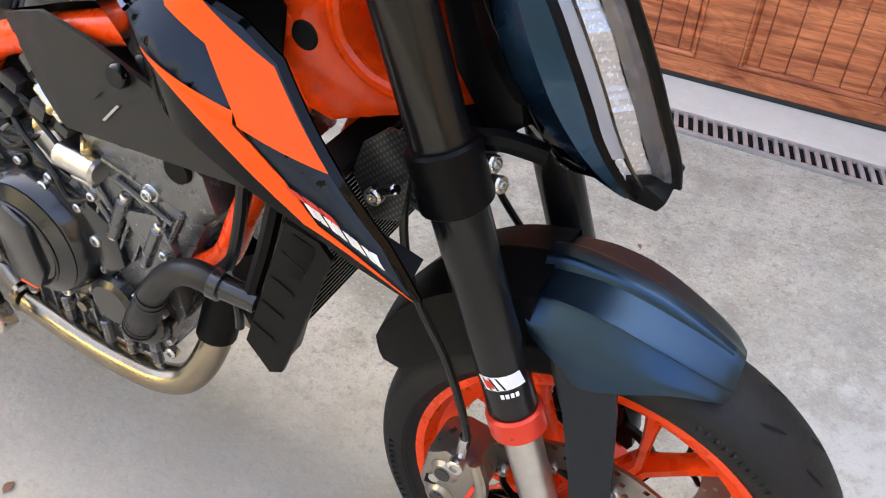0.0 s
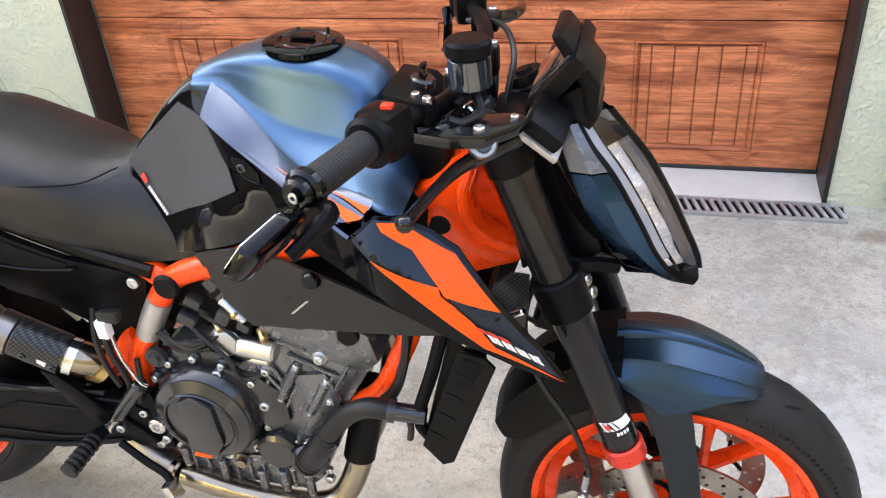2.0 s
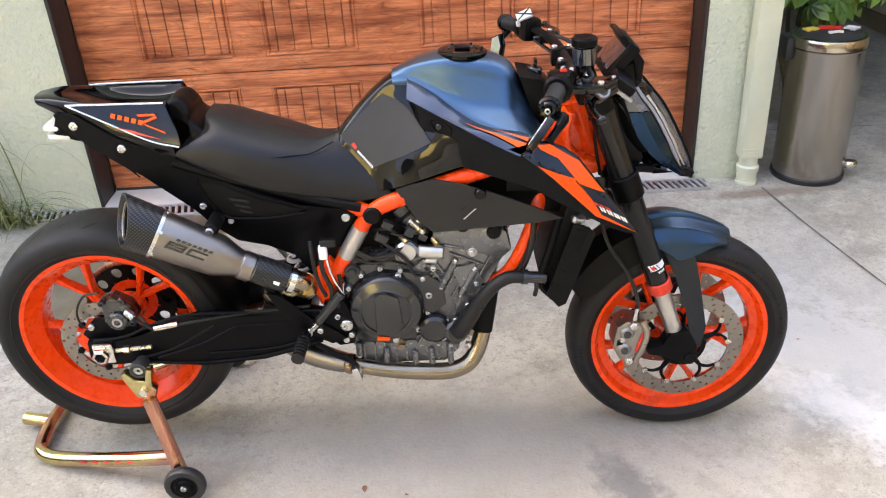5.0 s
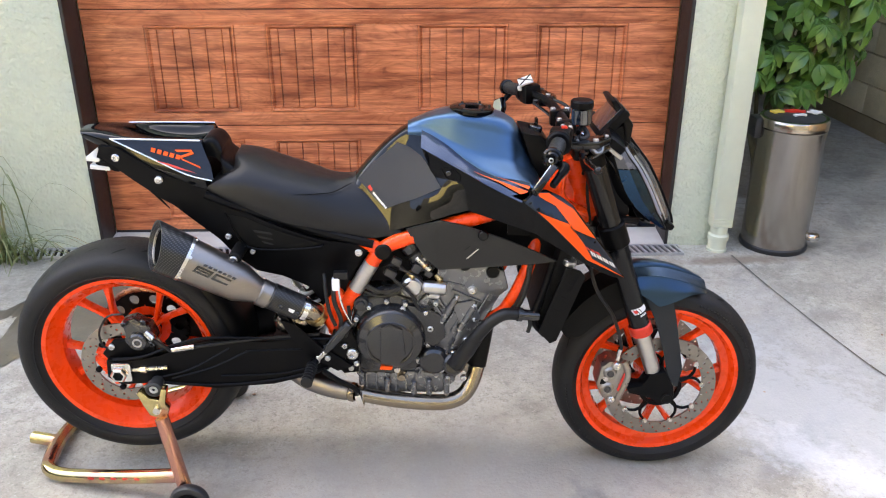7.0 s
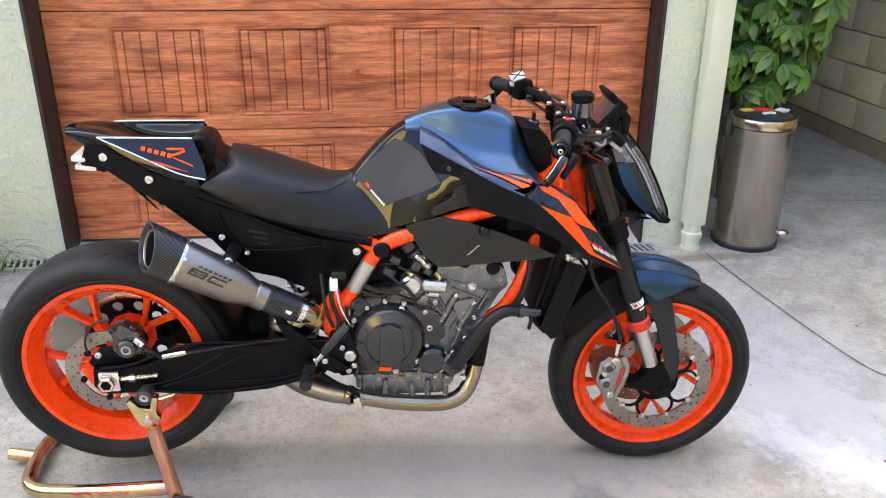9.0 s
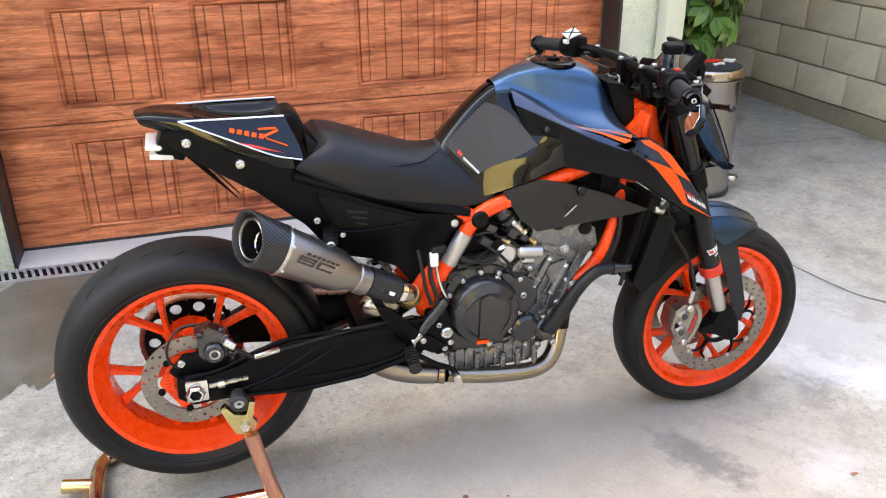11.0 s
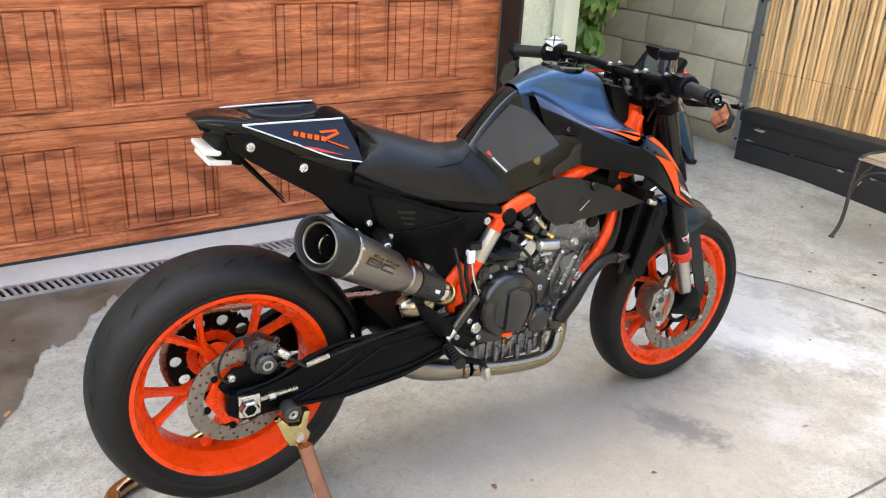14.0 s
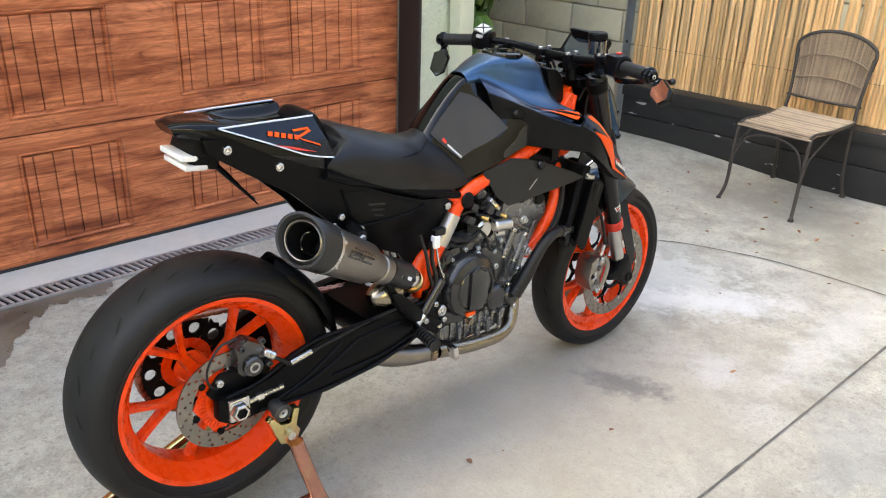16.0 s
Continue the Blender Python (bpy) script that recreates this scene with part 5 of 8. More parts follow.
for s in (-1, 1):
    part("tail_panel", panel(((-1.436, 1.040), (-1.380, 1.039), (-1.215, 1.036), (-1.190, 0.975), (-1.185, 0.948), (-1.250, 0.962), (-1.330, 0.998)), tail_f, 0.004, 0.03, 0.002, s), "blue_dark", bike, "dark blue gloss tail side panel", sharp=50)
    edge = [(-1.436, 1.041), (-1.380, 1.0405), (-1.216, 1.037)]
    part("tail_piping", tube(bmesh.new(), [(x, s * (tail_f(x, z) + 0.004), z) for x, z in edge], 0.0023, 6), "piping", bike)
    part("tail_piping", tube(bmesh.new(), [(x, s * (tail_f(x, z) + 0.004), z) for x, z in ((-1.434, 1.040), (-1.330, 0.996), (-1.250, 0.961), (-1.188, 0.946))], 0.0019, 6), "piping", bike)
    for k in range(5):
        x, z = -1.335 + 0.015 * k, 1.014 - 0.004 * k
        part("tail_graphic", panel(((x, z), (x + 0.010, z - 0.003), (x + 0.013, z + 0.006), (x + 0.003, z + 0.009)), tail_f, 0.0006, 0.05, 0.0065, s), "orange_decal", bike, "small orange lettering bar")
    for a, b in (((-1.276, 1.0175), (-1.234, 1.0125)), ((-1.234, 1.0125), (-1.262, 0.9985)), ((-1.262, 0.9985), (-1.214, 0.975))):
        part("tail_graphic", panel((a, (a[0] + 0.004, a[1] - 0.0045), b, (b[0] - 0.002, b[1] + 0.0045)), tail_f, 0.0006, 0.05, 0.0065, s), "orange_decal", bike, "orange zigzag tail graphic")
    part("tail_graphic", panel(((-1.325, 0.994), (-1.290, 0.986), (-1.225, 0.964), (-1.275, 0.976)), tail_f, 0.0006, 0.05, 0.0065, s), "red_decal", bike, "thin red tail stripe")
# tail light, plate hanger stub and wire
for z, x in ((0.981, -1.486), (0.960, -1.480)):
    part("tail_light_strip", boxed((x, -0.004, z), (0.050, 0.104, 0.0125), 0.004, Matrix.Rotation(radians(7), 4, "Y")), "tail_lens", bike, "milky white tail light strip")
part("tail_light_body", boxed((-1.452, 0, 0.986), (0.066, 0.112, 0.066), 0.012, Matrix.Rotation(radians(22), 4, "Y")), "satin_black", bike)
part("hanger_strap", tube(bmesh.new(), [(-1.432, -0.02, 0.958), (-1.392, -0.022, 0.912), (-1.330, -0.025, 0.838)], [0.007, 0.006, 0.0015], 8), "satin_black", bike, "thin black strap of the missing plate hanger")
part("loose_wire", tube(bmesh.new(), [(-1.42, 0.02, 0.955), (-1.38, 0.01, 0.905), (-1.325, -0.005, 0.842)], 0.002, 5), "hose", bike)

# rear frame panels
SUB = ((-1.470, 1.020), (-1.420, 1.022), (-1.324, 0.966), (-1.202, 0.918), (-1.135, 0.872), (-1.023, 0.824), (-0.935, 0.790), (-0.850, 0.775), (-0.815, 0.752), (-0.850, 0.690), (-0.875, 0.640), (-0.900, 0.555), (-0.930, 0.575), (-0.975, 0.640), (-1.040, 0.672), (-1.106, 0.690), (-1.150, 0.730), (-1.190, 0.784), (-1.292, 0.878), (-1.390, 0.940), (-1.462, 0.990))
def sub_y(x, z):
    return 0.092 + 0.016 * smooth01(0.70, 0.85, z) + 0.030 * smooth01(-1.25, -1.0, x) * smooth01(0.66, 0.80, z) - 0.24 * max(0, -1.32 - x)
for s in (-1, 1):
    part("rear_frame_panel", panel(SUB, sub_y, 0.012, 0.03, 0, s), "satin_black", bike, "satin black rear frame panel", sharp=40)
    part("vent_recess", panel(((-1.160, 0.856), (-1.120, 0.852), (-1.032, 0.816), (-0.938, 0.782), (-0.945, 0.770), (-1.030, 0.764), (-1.112, 0.766), (-1.140, 0.800)), sub_y, 0.001, 0.03, 0.0015, s), "deep_black", bike, "dark triangular vent recess")
    for k in range(3):
        part("vent_fin", panel(((-1.10 + 0.01 * k, 0.818 - 0.016 * k), (-1.055, 0.812 - 0.016 * k), (-1.050, 0.806 - 0.016 * k), (-1.095 + 0.01 * k, 0.811 - 0.016 * k)), sub_y, 0.003, 0.05, 0.003, s), "cover_grey", bike)
    part("vent_edge", tube(bmesh.new(), [(x, s * (sub_y(x, z) + 0.003), z) for x, z in ((-1.166, 0.862), (-1.144, 0.800), (-1.114, 0.763), (-1.03, 0.760), (-0.940, 0.768), (-0.925, 0.775))], 0.003, 6), "satin_black", bike)
    part("upper_rail", tube(bmesh.new(), [(x, s * 0.118, z) for x, z in ((-1.21, 0.908), (-1.13, 0.875), (-1.02, 0.835), (-0.90, 0.795), (-0.80, 0.77))], 0.011, 8), "satin_black", bike)
for x, z, r in ((-1.425, 0.996, 0.010), (-1.320, 0.946, 0.010), (-1.165, 0.795, 0.008), (-1.108, 0.752, 0.007), (-0.838, 0.748, 0.010)):
    bolt((x, -(sub_y(x, z) + 0.002), z), r, 0.006)

# ---- frame ----
def frame_tube(pts, r, s=-1, name="frame_tube"):
    return part(name, tube(bmesh.new(), [(x, s * y, z) for x, y, z in pts], r, 14), "orange", bike)
for s in (-1, 1):
    frame_tube([(-0.905, 0.098, 0.505), (-0.885, 0.102, 0.575), (-0.835, 0.108, 0.665), (-0.792, 0.108, 0.735), (-0.755, 0.108, 0.766), (-0.68, 0.110, 0.793), (-0.60, 0.113, 0.820), (-0.50, 0.105, 0.845), (-0.40, 0.075, 0.865), (-0.33, 0.035, 0.875)], 0.0195, s)
    frame_tube([(-0.86, 0.090, 0.772), (-0.81, 0.102, 0.762), (-0.775, 0.108, 0.745)], 0.019, s)
    frame_tube([(-0.905, 0.098, 0.505), (-0.925, 0.092, 0.56), (-0.905, 0.090, 0.60), (-0.880, 0.092, 0.62)], 0.020, s)
    frame_tube([(-0.505, 0.108, 0.535), (-0.455, 0.115, 0.58), (-0.415, 0.118, 0.66), (-0.388, 0.098, 0.73), (-0.365, 0.060, 0.80), (-0.33, 0.035, 0.84)], 0.017, s)
    part("frame_plate", prism(bmesh.new(), ((-0.93, 0.50), (-0.88, 0.50), (-0.865, 0.56), (-0.875, 0.60), (-0.905, 0.61), (-0.935, 0.58)), s * 0.088, s * 0.102, 0.005), "orange", bike)
    part("frame_foot", prism(bmesh.new(), ((-0.53, 0.515), (-0.505, 0.508), (-0.46, 0.552), (-0.475, 0.568)), s * 0.100, s * 0.124, 0.004), "orange", bike)
part("frame_guard", tube(bmesh.new(), [(-0.850, -0.107, 0.638), (-0.828, -0.109, 0.677), (-0.806, -0.109, 0.714)], 0.0208, 16), "silver_label", bike, "worn silver guard sleeve on frame tube")
part("frame_plug", lathe(bmesh.new(), [(0, 0.006), (0.018, 0.006), (0.022, 0), (0, 0)], across(-0.775, -0.128, 0.752), 24), "matt_black", bike, "round black frame plug")

# ---- engine ----
eng = part("engine_block", prism(bmesh.new(), ((-0.862, 0.575), (-0.820, 0.625), (-0.720, 0.640), (-0.650, 0.640), (-0.560, 0.500), (-0.555, 0.420), (-0.590, 0.345), (-0.640, 0.318), (-0.800, 0.320), (-0.862, 0.370)), -0.105, 0.115, 0.012), "engine", bike, "grey cast aluminium engine case")
part("cylinder_block", prism(bmesh.new(), ((-0.735, 0.560), (-0.650, 0.640), (-0.622, 0.690), (-0.480, 0.680), (-0.458, 0.640), (-0.540, 0.495), (-0.600, 0.420), (-0.66, 0.45)), -0.122, 0.115, 0.010), "engine", eng)
part("cylinder_head", prism(bmesh.new(), ((-0.640, 0.672), (-0.634, 0.718), (-0.50, 0.716), (-0.462, 0.690), (-0.450, 0.640), (-0.478, 0.615)), -0.127, 0.118, 0.008), "engine", eng)
part("head_joint", prism(bmesh.new(), ((-0.664, 0.600), (-0.660, 0.606), (-0.512, 0.546), (-0.515, 0.540)), -0.126, 0.117, 0.001), "engine_dark", eng)
part("sump", prism(bmesh.new(), ((-0.850, 0.385), (-0.600, 0.385), (-0.585, 0.350), (-0.625, 0.312), (-0.80, 0.316), (-0.845, 0.335)), -0.112, 0.10, 0.010), "engine", eng)
# vertical fins and ribs on the sump
for k in range(9):
    x = -0.832 + 0.027 * k
    part("rib", boxed((x, -0.112, 0.352), (0.006, 0.012, 0.062), 0.002), "engine", eng)
for k, (x, z, h) in enumerate(((-0.775, 0.345, 0.05), (-0.702, 0.335, 0.045), (-0.66, 0.338, 0.05), (-0.612, 0.345, 0.055), (-0.845, 0.37, 0.04), (-0.640, 0.40, 0.05))):
    bm = bmesh.new()
    rod(bm, (x, -0.118, z - h / 2), (x, -0.118, z + h / 2), 0.0085, seg=10, cap=0.002)
    part("screw_boss", bm, "engine", eng)
    bolt((x, -0.118, z - h / 2), 0.006, 0.006, eng, "bolt", (0, 0, -1))
# clutch cover
clu = part("clutch_cover", lathe(bmesh.new(), [(0, 0.046), (0.060, 0.046), (0.066, 0.043), (0.072, 0.036), (0.084, 0.034), (0.089, 0.028), (0.095, 0.008), (0.097, -0.006), (0.0, -0.006)], across(-0.762, -0.118, 0.503), 48), "engine_dark", bike, "round dark clutch cover")
part("cover_bar", prism(bmesh.new(), ((-0.790, 0.446), (-0.742, 0.438), (-0.722, 0.470), (-0.728, 0.548), (-0.762, 0.568), (-0.786, 0.556)), -0.174, -0.160, 0.006), "engine_dark", clu)
part("cover_recess", lathe(bmesh.new(), [(0.060, 0.001), (0.064, 0.003), (0.066, 0.001), (0.064, -0.001), (0.060, 0.001)], across(-0.762, -0.165, 0.503), 48), "engine_dark", clu)
part("cover_badge", prism(bmesh.new(), ((-0.792, 0.424), (-0.760, 0.422), (-0.757, 0.432), (-0.789, 0.434)), -0.164, -0.158, 0.001), "orange_decal", clu, "orange badge block")
part("cover_flash", lathe(bmesh.new(), [(0.066, 0.0455), (0.084, 0.0355)], across(-0.762, -0.1185, 0.503) @ Matrix.Rotation(0.0, 4, "Z"), 48), "engine_dark", clu)
for k in range(13):
    a = 2 * math.pi * k / 13 + 0.2
    if math.sin(a) < -0.6 or (math.cos(a) < -0.3 and math.sin(a) < 0.5):
        continue
    p = (-0.762 + 0.104 * math.cos(a), -0.113, 0.503 + 0.104 * math.sin(a))
    part("screw_boss", rod(bmesh.new(), (p[0], -0.100, p[2]), (p[0], -0.122, p[2]), 0.0105, seg=12, cap=0.002), "engine_dark", clu)
    bolt((p[0], -0.122, p[2]), 0.0065, 0.007, clu)
part("cover_flange", prism(bmesh.new(), ((-0.865, 0.555), (-0.835, 0.612), (-0.755, 0.628), (-0.690, 0.600), (-0.650, 0.535), (-0.640, 0.455), (-0.680, 0.400), (-0.765, 0.378), (-0.845, 0.395), (-0.870, 0.460)), -0.116, -0.096, 0.006), "engine_dark", bike, "dark engine side cover flange")
part("water_pump_cover", prism(bmesh.new(), ((-0.720, 0.600), (-0.660, 0.590), (-0.618, 0.560), (-0.615, 0.500), (-0.650, 0.470), (-0.68, 0.50), (-0.70, 0.55)), -0.132, -0.105, 0.006), "engine_dark", bike)
# starter and small castings above the cover
part("starter_motor", rod(bmesh.new(), (-0.702, -0.080, 0.648), (-0.702, -0.128, 0.648), 0.028, seg=24, cap=0.006), "alu", bike, "bright starter motor end")
part("sensor_housing", rod(bmesh.new(), (-0.675, -0.132, 0.655), (-0.612, -0.134, 0.648), 0.017, seg=18, cap=0.004), "alu", bike, "bright cast sensor housing")
part("sensor_housing", rod(bmesh.new(), (-0.665, -0.128, 0.627), (-0.630, -0.130, 0.624), 0.008, seg=12, cap=0.002), "alu", bike)
part("airbox", prism(bmesh.new(), ((-0.880, 0.640), (-0.860, 0.760), (-0.700, 0.830), (-0.520, 0.850), (-0.420, 0.800), (-0.420, 0.705), (-0.640, 0.700), (-0.660, 0.640)), -0.072, 0.072, 0.012), "matt_black", bike, "black airbox over the engine")
part("throttle_body", rod(bmesh.new(), (-0.715, -0.09, 0.765), (-0.650, -0.10, 0.690), 0.030, seg=20, cap=0.006), "engine_dark", bike, "dark throttle body")
for k in range(3):
    a = Vector((-0.715, -0.09, 0.765)).lerp(Vector((-0.650, -0.10, 0.690)), 0.2 + 0.3 * k)
    b = a + Vector((0.006, 0.001, -0.007))
    part("clamp_ring", rod(bmesh.new(), a, b, 0.0325, seg=22), "bolt" if k == 1 else "deep_black", bike)
part("injector", rod(bmesh.new(), (-0.69, -0.125, 0.735), (-0.655, -0.128, 0.700), 0.008, seg=10, cap=0.002), "bolt", bike)
# long studs and ribs on the cylinder
for x, z in ((-0.588, 0.617), (-0.541, 0.592)):
    a, b = Vector((x - 0.036, -0.128, z - 0.068)), Vector((x, -0.128, z))
    part("stud_boss", rod(bmesh.new(), a, b, 0.0095, seg=12, cap=0.003), "engine", eng)
    bolt(b, 0.0075, 0.008, eng, "bolt", b - a)
    bolt(a, 0.007, 0.006, eng, "bolt", a - b)
for k in range(6):
    x = -0.69 + 0.028 * k
    part("rib", boxed((x, -0.124, 0.535 + 0.006 * k), (0.005, 0.012, 0.10), 0.002, Matrix.Rotation(radians(28), 4, "Y")), "engine", eng)
for x, z in ((-0.545, 0.640), (-0.656, 0.528), (-0.687, 0.430), (-0.561, 0.492), (-0.594, 0.450), (-0.627, 0.401), (-0.566, 0.372), (-0.516, 0.532), (-0.747, 0.402), (-0.728, 0.586)):
    bolt((x, -0.128, z), 0.0085 if k % 2 else 0.007, 0.008)
part("drain_plug", lathe(bmesh.new(), [(0, 0.010), (0.009, 0.010), (0.010, 0), (0.016, 0), (0.016, -0.01), (0, -0.01)], across(-0.735, -0.116, 0.372), 16), "pipe", eng)
part("head_plug", lathe(bmesh.new(), [(0, 0.006), (0.016, 0.006), (0.018, 0), (0, 0)], across(-0.492, -0.128, 0.692), 24), "matt_black", bike)
part("head_plug", lathe(bmesh.new(), [(0, 0.006), (0.014, 0.006), (0.016, 0), (0, 0)], across(-0.565, -0.128, 0.712), 24), "matt_black", bike)
# loom, cables and hoses round the engine
for pts, r, mt in (([(-0.845, -0.11, 0.665), (-0.80, -0.125, 0.640), (-0.745, -0.128, 0.645), (-0.700, -0.122, 0.670)], 0.005, "hose"),
                   ([(-0.850, -0.10, 0.640), (-0.79, -0.122, 0.622), (-0.73, -0.126, 0.635)], 0.004, "hose"),
                   ([(-0.905, -0.14, 0.675), (-0.905, -0.142, 0.62), (-0.89, -0.142, 0.56), (-0.905, -0.135, 0.50)], 0.006, "hose"),
                   ([(-0.893, -0.142, 0.66), (-0.885, -0.145, 0.61), (-0.868, -0.145, 0.565), (-0.86, -0.14, 0.55)], 0.003, "chrome"),
                   ([(-0.78, -0.10, 0.70), (-0.74, -0.12, 0.71), (-0.71, -0.115, 0.68), (-0.69, -0.12, 0.64)], 0.004, "hose"),
                   ([(-0.64, -0.13, 0.60), (-0.68, -0.135, 0.585), (-0.70, -0.132, 0.62)], 0.004, "hose"),
                   ([(-0.48, -0.128, 0.545), (-0.43, -0.135, 0.60), (-0.405, -0.135, 0.67), (-0.392, -0.13, 0.72)], 0.006, "hose")):
    part("hose", tube(bmesh.new(), pts, r, 8), mt, bike)
part("connector", boxed((-0.898, -0.145, 0.672), (0.020, 0.018, 0.034), 0.004), "white_decal", bike, "white plastic connector")
part("connector", boxed((-0.885, -0.14, 0.695), (0.036, 0.02, 0.02), 0.004), "hose", bike)

for x, z in ((-0.539, 0.554), (-0.641, 0.603)):
    part("screw_boss", rod(bmesh.new(), (x, -0.112, z), (x, -0.130, z), 0.0105, seg=12, cap=0.002), "engine", eng)
    bolt((x, -0.130, z), 0.0065, 0.006, eng)
for x, z in ((-0.668, 0.578),):
    bolt((x, -0.133, z), 0.0065, 0.006)
# angled casting web under the cylinder and a second cover behind the clutch
part("casting_web", prism(bmesh.new(), ((-0.600, 0.600), (-0.540, 0.612), (-0.520, 0.560), (-0.560, 0.478), (-0.598, 0.470), (-0.575, 0.540)), -0.131, -0.118, 0.004), "engine", eng)
part("timing_cover", lathe(bmesh.new(), [(0, 0.020), (0.030, 0.020), (0.038, 0.014), (0.042, 0.0), (0, 0.0)], across(-0.648, -0.124, 0.430), 28), "engine_dark", bike, "round dark timing cover")
part("oil_filler_cap", lathe(bmesh.new(), [(0, 0.016), (0.010, 0.016), (0.012, 0.010), (0.018, 0.010), (0.020, 0.0), (0, 0.0)], across(-0.838, -0.118, 0.602), 18), "black_plastic", bike, "black oil filler cap")
for pts, r, mt in (([(-0.735, -0.120, 0.700), (-0.700, -0.132, 0.690), (-0.672, -0.134, 0.664), (-0.660, -0.134, 0.630)], 0.0032, "hose"),
                   ([(-0.775, -0.112, 0.690), (-0.742, -0.130, 0.668), (-0.712, -0.134, 0.640), (-0.690, -0.134, 0.612)], 0.0042, "hose"),
                   ([(-0.820, -0.118, 0.655), (-0.785, -0.130, 0.640), (-0.758, -0.134, 0.636), (-0.730, -0.134, 0.652)], 0.0036, "hose"),
                   ([(-0.870, -0.130, 0.600), (-0.868, -0.142, 0.555), (-0.880, -0.144, 0.515)], 0.0045, "hose"),
                   ([(-0.930, -0.120, 0.690), (-0.925, -0.142, 0.640), (-0.918, -0.146, 0.590), (-0.905, -0.146, 0.550)], 0.0050, "hose"),
                   ([(-0.455, -0.135, 0.560), (-0.425, -0.142, 0.600), (-0.405, -0.142, 0.660), (-0.398, -0.135, 0.715)], 0.0070, "hose"),
                   ([(-0.400, -0.168, 0.590), (-0.396, -0.170, 0.560), (-0.400, -0.168, 0.535)], 0.0055, "hose")):
    part("cable", tube(bmesh.new(), pts, r, 8), mt, bike)
for x, y, z, sx, sz in ((-0.758, -0.122, 0.690, 0.030, 0.020), (-0.690, -0.128, 0.706, 0.022, 0.024), (-0.660, -0.126, 0.690, 0.020, 0.016), (-0.742, -0.118, 0.722, 0.026, 0.018)):
    part("connector", boxed((x, y, z), (sx, 0.018, sz), 0.003, Matrix.Rotation(radians(30), 4, "Y")), "black_plastic", bike)
for x, z in ((-0.712, 0.690), (-0.680, 0.720), (-0.640, 0.680)):
    part("hose_joint", rod(bmesh.new(), (x, -0.118, z), (x + 0.014, -0.134, z - 0.010), 0.0075, seg=10, cap=0.002), "brass", bike, "brass-coloured hose joint")

for (xa, za), (xb, zb) in (((-0.600, 0.640), (-0.520, 0.604)), ((-0.612, 0.664), (-0.566, 0.652)), ((-0.655, 0.615), (-0.620, 0.560)), ((-0.640, 0.625), (-0.605, 0.566)), ((-0.530, 0.575), (-0.500, 0.628)), ((-0.690, 0.385), (-0.640, 0.470))):
    part("casting_rib", rod(bmesh.new(), (xa, -0.126, za), (xb, -0.127, zb), 0.0045, 0.0030, 8, 0.001), "engine", eng)
for x, z in ((-0.545, 0.640), (-0.516, 0.532)):
    part("bolt_boss", lathe(bmesh.new(), [(0.0, 0.006), (0.011, 0.006), (0.014, 0.003), (0.015, 0), (0, 0)], across(x, -0.122, z), 24), "alu", eng)
part("pump_ring", lathe(bmesh.new(), [(0.031, 0), (0.036, 0.004), (0.036, 0.010), (0.031, 0.012)], across(-0.600, -0.118, 0.412), 26), "engine_dark", bike)
for k in range(5):
    a = 2 * math.pi * k / 5 + 0.7
    bolt((-0.600 + 0.040 * math.cos(a), -0.126, 0.412 + 0.040 * math.sin(a)), 0.0055, 0.006, eng)

# coolant hose to the radiator
part("coolant_hose", tube(bmesh.new(), [(-0.592, -0.150, 0.425), (-0.557, -0.160, 0.481), (-0.533, -0.165, 0.524), (-0.497, -0.168, 0.568), (-0.460, -0.168, 0.589), (-0.422, -0.166, 0.586)], [0.0215, 0.021, 0.0175, 0.016, 0.016, 0.016], 16), "hose", bike, "thick black coolant hose")
for k in range(9):
    at = Vector((-0.590, -0.151, 0.428)).lerp(Vector((-0.537, -0.164, 0.516)), k / 8)
    part("hose_rib", rod(bmesh.new(), at, at + Vector((0.0021, -0.0004, 0.0034)), 0.0228 - 0.0004 * k, seg=16), "hose", bike)
part("hose_clamp", rod(bmesh.new(), (-0.430, -0.167, 0.588), (-0.418, -0.166, 0.586), 0.0185, seg=18), "engine_dark", bike)
part("hose_neck", rod(bmesh.new(), (-0.422, -0.166, 0.586), (-0.372, -0.160, 0.578), 0.0145, seg=16, cap=0.003), "engine_dark", bike, "dark pipe neck at the radiator")
part("pump_body", rod(bmesh.new(), (-0.600, -0.10, 0.410), (-0.592, -0.148, 0.424), 0.030, seg=24, cap=0.006), "engine_dark", bike)

